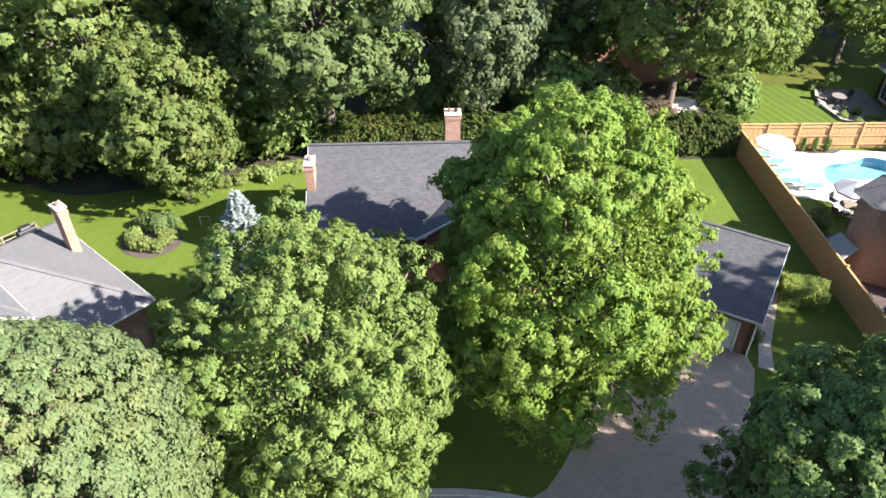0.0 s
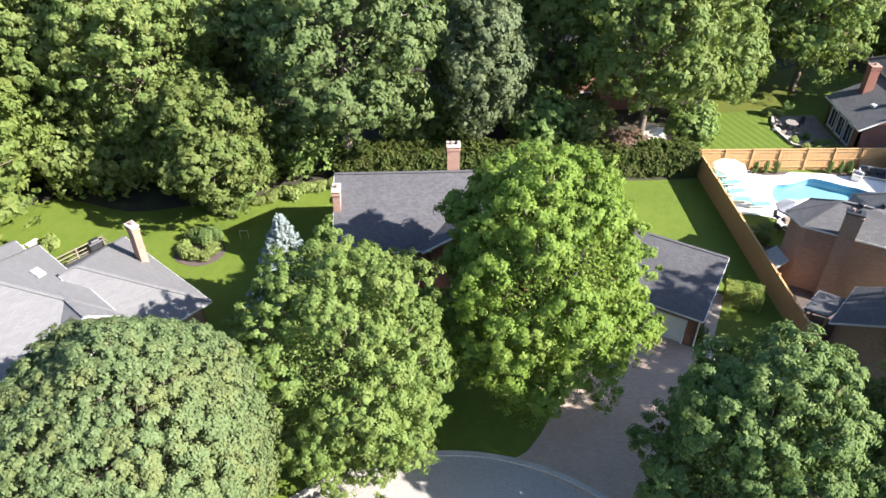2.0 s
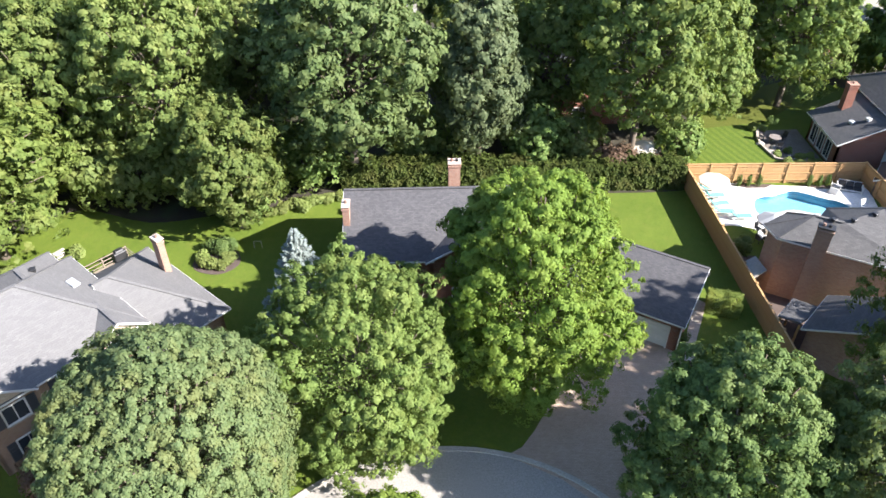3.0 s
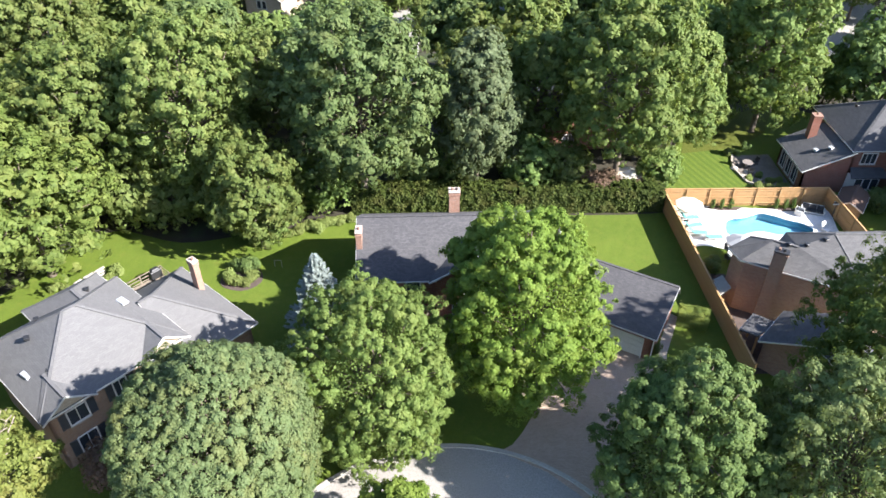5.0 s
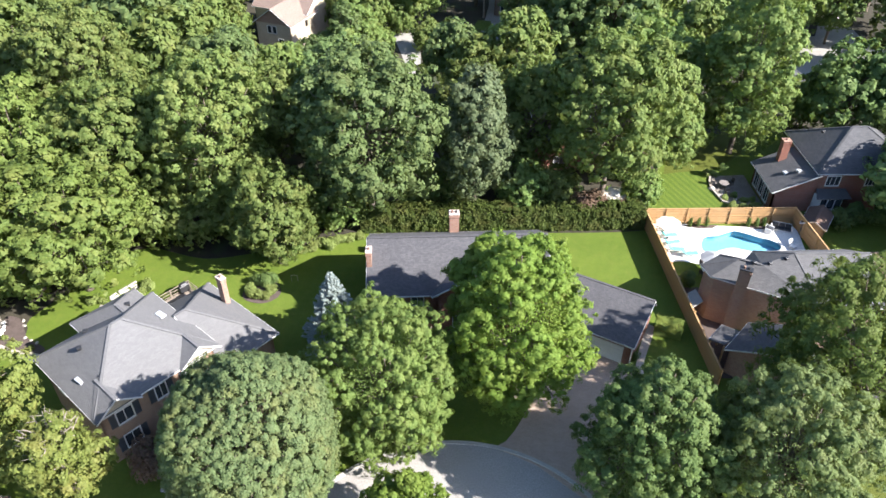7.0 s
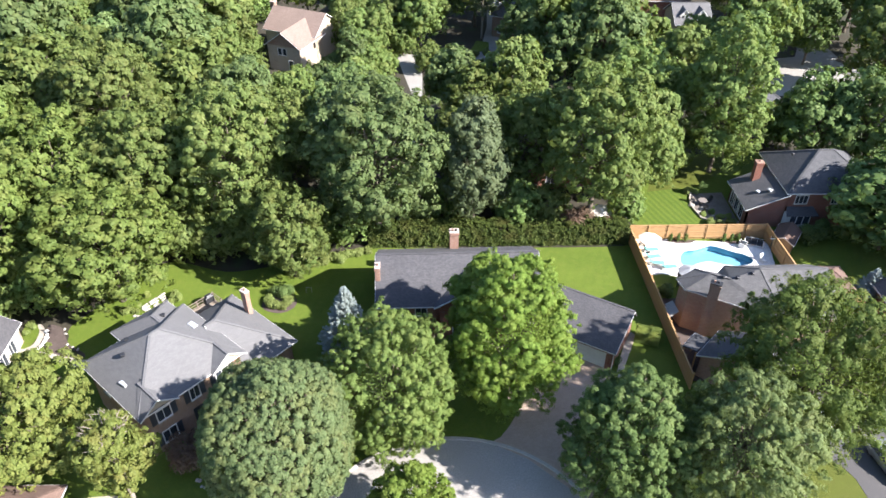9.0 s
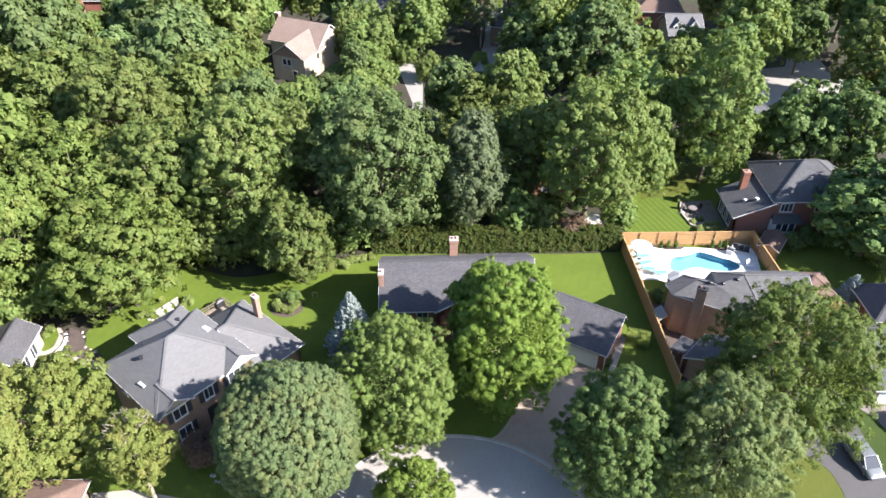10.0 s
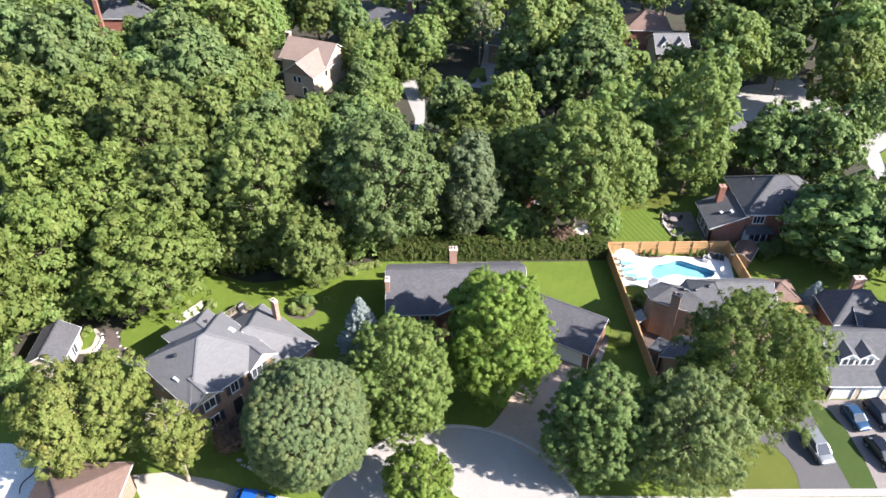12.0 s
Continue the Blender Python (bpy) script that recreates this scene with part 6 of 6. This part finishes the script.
def spruce(name, h, r, material, seed, label):
    """Conifer: straight trunk and whorls of drooping boughs set with needle sprays."""
    rng = np.random.default_rng(seed)
    t = thing(name, (0, 0, 0), label, "spruce")
    bm = bmesh.new()
    tube(bm, [(0, 0, -0.1), (0, 0, h * 0.5), (0, 0, h * 0.99)], [0.16, 0.09, 0.015], 8)
    P, N, A = [], [], []
    z = 0.35
    while z < h * 0.985:
        f = 1 - z / h
        L = r * (f ** 0.85) + 0.05
        nb = int(8 + 8 * f)
        for k in range(nb):
            a = 2 * math.pi * k / nb + rng.uniform(-0.25, 0.25)
            Lb = L * rng.uniform(0.78, 1.16)
            d = np.array([math.cos(a), math.sin(a), 0.0])
            s = np.array([-d[1], d[0], 0.0])
            if f > 0.15:
                tube(bm, [(0, 0, z), tuple(d * Lb * 0.6 + np.array([0, 0, z - 0.05])), tuple(d * Lb + np.array([0, 0, z + 0.03]))], [0.025, 0.015, 0.006], 4)
            m = max(10, int(Lb * 85))
            u = rng.uniform(0.12, 1.0, m) ** 0.8
            off = rng.normal(0, 0.11, m) * (0.25 + 0.75 * np.sin(np.pi * u * 0.9)) * min(1.0, Lb)
            q = d * (u * Lb)[:, None] + s * off[:, None] + np.array([0, 0, 1]) * (z - 0.16 * np.sin(u * 3.4) + 0.10 * u * u + rng.normal(0, 0.05, m))[:, None]
            P.append(q)
            N.append(unit(np.array([0, 0, 1.0]) + rng.normal(0, 0.35, (m, 3))))
            A.append(unit(d * 0.9 + s * np.sign(off)[:, None] * 0.7 + rng.normal(0, 0.2, (m, 3))))
        z += 0.17 + 0.20 * f
    part("trunk", bm, BARK, t)
    P, N, A = np.vstack(P), np.vstack(N), np.vstack(A)
    ln = 0.21 * rng.uniform(0.6, 1.3, len(P))
    leaf_object("needles", P, N, A, ln, ln * 0.45, material, t, fold=0.08)
    return t


put(spruce("blue_spruce", 9.2, 3.35, NEEDLE_BLUE, 31, "silvery blue spruce on the lawn"), -10.1, 30.2, 0.3)
put(spruce("blue_spruce", 5.2, 2.2, NEEDLE_BLUE, 32, "blue spruce beside a dark roof"), 47.3, 37.4, 1.3)

b_hosta = make_bush("garden_shrub", 1.1, 0.9, 0.9, LEAF_HOSTA, 41, "yellow-green leafy garden shrub", 900, 0.20, group="garden shrubs")
put(b_hosta, -19.5, 37.4)
for i, (x, y, s) in enumerate(((-18.6, 37.2, 0.85), (-17.9, 37.7, 0.75), (-19.9, 38.3, 0.9), (-17.8, 38.5, 0.8), (34.3, 55.2, 0.6), (34.6, 60.6, 0.7), (36.4, 54.4, 0.7), (37.6, 54.6, 0.6), (-30.6, 39.0, 1.0), (-35.6, 36.8, 0.8), (-31.2, 38.2, 0.7), (-13.0, 45.8, 1.1), (-11.8, 46.6, 1.0), (-14.4, 45.4, 0.9), (-15.6, 45.0, 0.8), (-10.6, 47.2, 0.9), (-9.6, 47.6, 0.8), (-12.4, 46.6, 0.8), (-16.6, 45.0, 0.8), (-13.8, 46.2, 0.8),
                                 (-42.15, 31.59, 0.42), (-40.47, 30.7, 0.42), (-39.07, 30.16, 0.42), (-34.7, 36.6, 0.6), (-45.4, 34.6, 0.6), (-44.9, 34.3, 0.5), (-45.3, 33.4, 0.5), (34.6, 53.2, 0.9), (35.8, 53.0, 0.8), (37.2, 53.0, 0.9), (33.8, 60.6, 0.8), (19.4, 34.4, 0.7), (6.2, 108.6, 1.2), (8.4, 109.4, 1.2))):
    again(b_hosta, x, y, i * 1.1, s)
b_dark = make_bush("garden_shrub", 1.5, 1.4, 1.9, LEAF_DARK, 42, "dark green rounded garden shrub", 1500, 0.20, group="garden shrubs")
put(b_dark, -18.9, 39.3, 0.0, 0.8)
for i, (x, y, s) in enumerate(((-19.6, 39.5, 0.6), (-18.1, 39.5, 0.65), (35.6, 55.4, 0.4), (36.2, 61.8, 0.5), (17.6, 28.6, 0.42), (-24.4, 17.2, 0.8), (-22.6, 19.0, 0.7), (-20.6, 21.8, 0.8), (28.6, 39.6, 0.7), (25.4, 39.0, 0.8), (48.2, 50.0, 1.3), (46.0, 49.4, 1.3), (51, 50.2, 1.4), (0.8, 30.6, 0.7), (3.6, 30.4, 0.7),
                                 (26.6, 49.4, 0.3), (-12, 104, 1.3), (-28.6, 103.6, 1.2), (-25.5, 102.6, 1.2))):
    again(b_dark, x, y, i * 0.9, s)
for i, x in enumerate((28.4, 29.4, 30.4, 35.2, 36.1, 36.9)):
    again(b_dark, x, 49.3, i * 1.3, 0.2, 0.7)
b_red = make_bush("garden_shrub", 2.0, 1.8, 2.4, LEAF_RED, 43, "russet brown leafy shrub", 2600, 0.2, group="garden shrubs")
put(b_red, 17.0, 51.5, 0.0, 1.4)
for i, (x, y, s) in enumerate(((-22.9, 16.6, 1.15), (-21.2, 18.4, 1.1), (20.2, 52.4, 0.9), (15.4, 52.0, 0.8))):
    again(b_red, x, y, i * 0.9, s)

# ---------------------------------------------------------------- trees near the street
put(make_tree("chestnut_tree", 6.1, 6.8, 7.45, LEAF_CHESTNUT, 51, "dense round-crowned tree with grey-green leaves", lobes=260, lobe_r=0.105, spread=0.925, count=2300, cluster_r=0.37, leaves=200000, size=0.135, droop=0.6, inner=0.16, puff=True, group="street trees"), -13.85, 13.65)
put(make_tree("maple_tree", 6.0, 7.8, 5.9, LEAF_STREET, 52, "full-crowned green maple before the house", lobes=120, lobe_r=0.175, spread=0.85, count=2700, cluster_r=0.31, leaves=200000, size=0.15, droop=0.35, inner=0.20, wide=(0.55, 0.8), group="street trees"), -5.0, 20.4)
put(make_tree("maple_tree", 5.9, 8.5, 8.6, LEAF_LIGHT, 53, "tall bright green maple beside the driveway", lobes=100, lobe_r=0.19, spread=0.84, count=2300, cluster_r=0.36, leaves=190000, size=0.16, droop=0.4, taper=0.32, inner=0.20, wide=(0.55, 0.8), group="street trees"), 5.95, 24.1)
put(make_tree("maple_tree", 3.3, 5.2, 9.6, LEAF_LIGHT, 60, "smaller maple close before the house front", lobes=30, lobe_r=0.28, spread=0.74, count=500, cluster_r=0.45, leaves=40000, size=0.19, droop=0.35, trunk=0.18, group="street trees"), 3.5, 28.0)
put(make_tree("maple_tree", 5.4, 6.7, 6.9, LEAF_DARK, 54, "dense dark green maple beside the driveway", lobes=150, lobe_r=0.15, spread=0.87, count=2000, cluster_r=0.34, leaves=165000, size=0.155, droop=0.5, inner=0.20, taper=0.26, wide=(0.6, 0.85), group="street trees"), 14.95, 13.9)
put(make_tree("linden_tree", 5.8, 6.7, 8.4, LEAF_WILLOW, 55, "feathery dull green tree with drooping twigs", lobes=90, lobe_r=0.20, spread=0.82, count=2200, cluster_r=0.36, leaves=105000, size=0.19, droop=1.1, inner=0.18, taper=0.2, wide=(0.4, 0.6), group="street trees"), 23.5, 11.7)
put(make_tree("locust_tree", 7.4, 8.4, 9.6, LEAF_SPREAD, 56, "spreading locust tree with light open crown", lobes=70, lobe_r=0.22, spread=0.80, count=2100, cluster_r=0.45, leaves=112000, size=0.20, droop=0.6, wide=(0.5, 0.75), group="street trees"), 31.1, 18.9)
put(make_tree("ash_tree", 6.85, 4.6, 7.4, LEAF_OLIVE, 57, "broad olive-green tree with yellowing leaves", lobes=50, lobe_r=0.25, spread=0.76, count=1300, cluster_r=0.48, leaves=70000, size=0.21, droop=0.4, group="street trees"), -36.75, 15.3)
put(make_tree("thinning_tree", 3.1, 4.5, 7.2, LEAF_OLIVE, 58, "small thinning tree with bare pale branches", lobes=24, lobe_r=0.32, spread=0.70, count=380, cluster_r=0.42, leaves=19000, size=0.20, droop=0.3, bark=BARK_PALE, trunk=0.2, bare=20, group="street trees"), -26.6, 12.3)
put(make_tree("island_tree", 3.35, 3.5, 4.3, LEAF_LIGHT, 59, "small round bright tree on the road island", lobes=60, lobe_r=0.20, spread=0.84, count=800, cluster_r=0.33, leaves=40000, size=0.17, droop=0.4, trunk=0.16, group="street trees"), -3.0, 9.3)

# ---------------------------------------------------------------- woods
wood_a = make_tree("woodland_tree", 7.6, 10.2, 13.4, LEAF_WOOD, 61, "tall leafy tree in the woods", lobes=64, lobe_r=0.22, spread=0.77, count=1000, cluster_r=0.62, leaves=46000, size=0.33, droop=0.4, trunk=0.34, group="woodland trees")
wood_b = make_tree("woodland_tree", 7.0, 8.2, 9.4, LEAF_WOOD, 62, "round leafy tree in the woods", lobes=54, lobe_r=0.24, spread=0.76, count=800, cluster_r=0.62, leaves=30000, size=0.36, droop=0.35, trunk=0.3, group="woodland trees")
wood_c = make_tree("woodland_tree", 6.6, 9.0, 11.0, LEAF_WOOD, 63, "leafy green maple in the woods", lobes=44, lobe_r=0.26, spread=0.74, count=420, cluster_r=0.85, leaves=9500, size=0.62, droop=0.35, trunk=0.3, taper=0.12, group="woodland trees")
wood_d = make_tree("woodland_tree", 6.6, 8.6, 10.2, LEAF_DARK, 64, "dark leafy tree behind the gardens", lobes=44, lobe_r=0.25, spread=0.74, count=420, cluster_r=0.85, leaves=9500, size=0.62, droop=0.35, trunk=0.3, group="woodland trees")
wood_e = make_tree("slender_tree", 3.6, 9.6, 10.6, LEAF_GREY, 65, "slender dull green tree behind the hedge", lobes=50, lobe_r=0.34, spread=0.70, count=800, cluster_r=0.6, leaves=34000, size=0.28, droop=0.9, taper=0.30, group="woodland trees")
wood_f = make_tree("woodland_tree", 6.6, 11.2, 11.6, LEAF_FOREST, 67, "tall tree leafy down to the lawn", lobes=60, lobe_r=0.26, spread=0.76, count=1100, cluster_r=0.60, leaves=56000, size=0.30, droop=0.4, trunk=0.32, taper=0.18, group="woodland trees")
wood_y = make_tree("woodland_tree", 5.0, 8.2, 9.4, LEAF_YELLOW, 68, "yellowish leafy tree with pale stems", lobes=40, lobe_r=0.27, spread=0.72, count=700, cluster_r=0.75, leaves=9500, size=0.53, droop=0.4, trunk=0.2, bark=BARK_PALE, group="woodland trees")
wood_n = make_tree("thinning_tree", 3.6, 6.6, 9.6, LEAF_GREY, 69, "half-bare grey tree beside the far road", lobes=26, lobe_r=0.28, spread=0.72, count=320, cluster_r=0.6, leaves=2600, size=0.40, droop=0.2, trunk=0.2, bark=BARK_PALE, bare=16, inner=0.03, group="woodland trees")
wood_s = make_tree("understory_tree", 3.4, 3.4, 3.5, LEAF_WOOD, 66, "low leafy tree at the edge of the woods", lobes=20, lobe_r=0.36, spread=0.64, count=320, cluster_r=0.6, leaves=6500, size=0.38, droop=0.3, trunk=0.12, group="understory trees")

put(wood_a, -8.1, 49.4, 0.4, 1.08, 0.98)
put(wood_b, -36.8, 38.8, 0.2, 1.12, 0.86)
put(wood_c, 1.1, 83.6, 0.0, 0.6)
put(wood_d, 53.9, 47.8, 0.3, 1.12, 0.64)
put(wood_e, 3.5, 51.6, 0.0, 1.08, 1.0)
put(wood_f, 38.4, 66.2, 1.0, 1.0)
put(wood_y, -11.9, 106.7, 1.0, 0.62)
put(wood_n, 8.1, 117.4, 0.0, 0.95)
put(wood_s, -27.5, 47.0, 0.0, 1.0)
A_AT = [(18.7, 53.4, 0.98), (-24.6, 49.6, 0.94), (-11.9, 62.7, 0.77), (-34.5, 49, 0.85), (-20.3, 61.3, 0.67), (-42.5, 62, 0.95)]
B_AT = [(-17.7, 43, 0.7), (-50, 39.5, 1), (-44.5, 48, 1.05), (11.2, 60.5, 0.9), (-27.5, 65, 1), (28, 72, 0.95), (-59, 36, 1.05),
        (3.6, 61.5, 0.8), (27, 60.5, 0.7)]
C_WEST = [(-85.8, 108.7, 0.78), (-78.5, 119, 0.8), (-77, 93, 1.15), (-76.1, 108.5, 0.95), (-75.4, 94.5, 0.85), (-65.5, 88, 1.2), (-64, 69, 1.1), (-63.9, 88.5, 0.79), (-63.5, 87.8, 0.82),
        (-62, 97.2, 0.76), (-60.7, 71.1, 0.81), (-54.5, 102.7, 0.84), (-54.5, 53, 1.05), (-53.5, 66.5, 1.05), (-53.1, 83.5, 0.81), (-52.8, 114.8, 0.84), (-52.7, 88.3, 0.8), (-44.5, 110.9, 0.75),
        (-43, 118, 0.84), (-42.5, 107, 1.3), (-41.5, 81, 1.1), (-40.4, 122, 0.76), (-40.4, 75.5, 0.79), (-38.8, 92.6, 0.72), (-35.8, 130, 0.67), (-34, 84.1, 0.78), (-34, 68, 1),
        (-32.8, 85.3, 0.68)]
C_EAST = [(-27.7, 127, 0.77), (-20.5, 70, 0.73), (-17.7, 78.4, 0.6), (-12, 73.4, 0.74), (-11.9, 78.4, 0.6), (-4, 111, 0.69), (0.4, 120.4, 0.7), (1.5, 82.5, 0.65), (4.7, 74.6, 0.68),
        (10.8, 76.5, 0.85), (18.6, 106, 1.05), (21, 92.8, 0.7), (26.1, 113.9, 0.75), (27, 93.6, 0.97), (30.8, 105.5, 0.94), (31.8, 124.1, 0.8), (31.9, 82, 0.67), (37.1, 82.5, 0.82),
        (60.3, 105.2, 0.76), (72.5, 89.3, 0.94), (73, 124, 1.2), (81.2, 107.9, 0.85)]
D_AT = [(-53.0, 30.2, 1.02), (-57.5, 23.5, 1.1), (67.2, 103.9, 0.73), (72.7, 115.9, 0.82), (56.7, 47.5, 0.79), (25.7, 103.4, 0.76), (-39.1, 119.6, 0.6), (-87.6, 111.9, 0.9), (-77.4, 103.1, 0.78), (-93, 125.7, 0.82), (-54.2, 123.1, 0.78),
        (-38.2, 104.4, 0.72), (-20.2, 125.1, 0.65), (14.6, 102.2, 0.69), (21.2, 116.8, 0.76), (65.3, 127.1, 0.7), (74.3, 80.9, 0.66), (-72.1, 86.5, 0.84), (-68.6, 69.7, 0.76), (51.7, 66.7, 0.82),
        (58.2, 64.8, 0.88), (49, 91.5, 0.81), (58.2, 123.3, 0.83), (28, 65, 0.8), (68.7, 54.5, 0.84), (60.8, 43.4, 0.76), (-88.8, 113.6, 1.3), (7, 124, 1.1), (27, 124, 1.1),
        (63, 33, 0.85), (82, 120, 1.2), (34.5, 94.7, 0.73)]
S_AT = [(-54.2, 28.4, 0.95), (-56.5, 33.0, 1.1), (-51.0, 35.6, 1.0), (-53.5, 37.5, 1.1), (-58, 29, 1.1), (-48.6, 36.6, 0.8), (-49.5, 24.4, 0.7), (-17.3, 44.2, 0.7), (-19.6, 44.9, 0.6), (-18.8, 97.7, 0.76), (-23.7, 91.9, 0.74), (-26.8, 91.1, 0.67), (-21.7, 112.4, 0.62), (-10.3, 99, 0.76), (-35.9, 106.6, 0.82), (-33.3, 98.1, 0.71),
        (-7.3, 109.4, 0.81), (-2.6, 101.4, 0.77), (-29.8, 90, 0.67), (-31.5, 47, 1), (-23, 47.4, 1), (-40.4, 45.2, 1), (-43.6, 37.6, 1), (-12.5, 49.5, 0.9), (-3, 53.5, 0.85),
        (9, 53, 0.9), (13.5, 53.5, 0.8), (23.5, 53.5, 0.7), (-46.5, 41, 1.1), (-19.5, 48.6, 1), (0.5, 55, 0.9), (-29, 52, 1.1), (-38, 52, 1.2), (32, 66.5, 0.9),
        (48.6, 107, 1.2), (54.5, 52, 1), (56, 45, 1), (50.5, 74, 1)]
for src, rows in ((wood_a, A_AT), (wood_b, B_AT), (wood_c, C_WEST), (wood_c, C_EAST), (wood_d, D_AT), (wood_s, S_AT)):
    for i, (x, y, s) in enumerate(rows):
        again(src, x, y, (2.4 * i + 0.7) % 6.28, s)
for x, y, rz, s in ((-15.7, 106.7, 0, 0.6), (-14.7, 117.2, 1, 0.6), (-18.5, 112.6, 2, 0.6), (-15.3, 96.0, 3, 0.6), (-9.4, 112.5, 2.0, 0.66), (-13.1, 97.2, 4.0, 0.58), (-62.0, 112.7, 3.9, 0.75), (-63.6, 108.2, 4.5, 0.68), (-37.0, 118.0, 3.0, 0.9), (-92.0, 103.0, 1.0, 1.2)):
    again(wood_y, x, y, rz, s)
for x, y, rz, s in ((56.3, 101.5, 2.0, 0.85), (81.0, 102.0, 3.4, 0.9), (-48.0, 97.0, 1.2, 0.95)):
    again(wood_c, x, y, rz, s * 1.1)

def recolour(ob, material):
    """Gives one tree's crown leaves of its own colour."""
    for o in ob.children:
        if o.name.startswith("crown"):
            o.material_slots[0].link = 'OBJECT'
            o.material_slots[0].material = material


recolour(wood_a, LEAF_FOREST)
recolour(wood_b, LEAF_MAPLE)
tones = [LEAF_WOOD, LEAF_FOREST, LEAF_WOOD, LEAF_MAPLE, LEAF_WOOD, LEAF_MAPLE, LEAF_FOREST]
tone_rng = random.Random(12)
for ob in list(scene.collection.objects):
    if ob.name.startswith("woodland_tree.") and ob.location.y > 40 and ob.location.x < 45:
        recolour(ob, tone_rng.choice(tones))
    if ob.name.startswith("woodland_tree") and ob.location.x < -35 and ob.location.y < 60:
        recolour(ob, tone_rng.choice((LEAF_SPREAD, LEAF_LOCUST)))
# beyond the last street the trees close the view
far_rng = random.Random(9)
for i in range(22):
    again((wood_c, wood_d)[i % 2], -105 + 10.2 * i + far_rng.uniform(-3, 3), 143 + far_rng.uniform(-4, 10), far_rng.uniform(0, 6.2), far_rng.uniform(1.0, 1.35))


# ---------------------------------------------------------------- street lamp on the far road
lamp = thing("street_lamp", (76.0, 99.0, 0), "pale street lamp with a curved arm", "street lamp")
bm = bmesh.new()
tube(bm, [(76.0, 99.0, 0), (76.0, 99.0, 3.5), (76.0, 99.0, 6.6)], [0.11, 0.09, 0.07], 8)
part("pole", bm, CONCRETE, lamp)
bm = bmesh.new()
tube(bm, [(76.0, 99.0, 6.6), (75.4, 99.0, 7.2), (74.2, 98.9, 7.3)], [0.06, 0.05, 0.04], 6)
part("arm", bm, WHITE, lamp)
bm = bmesh.new()
box(bm, (73.8, 98.9, 7.26), (0.7, 0.26, 0.14), 0, 0.04)
part("lamp_head", bm, WHITE, lamp, "white lamp housing")
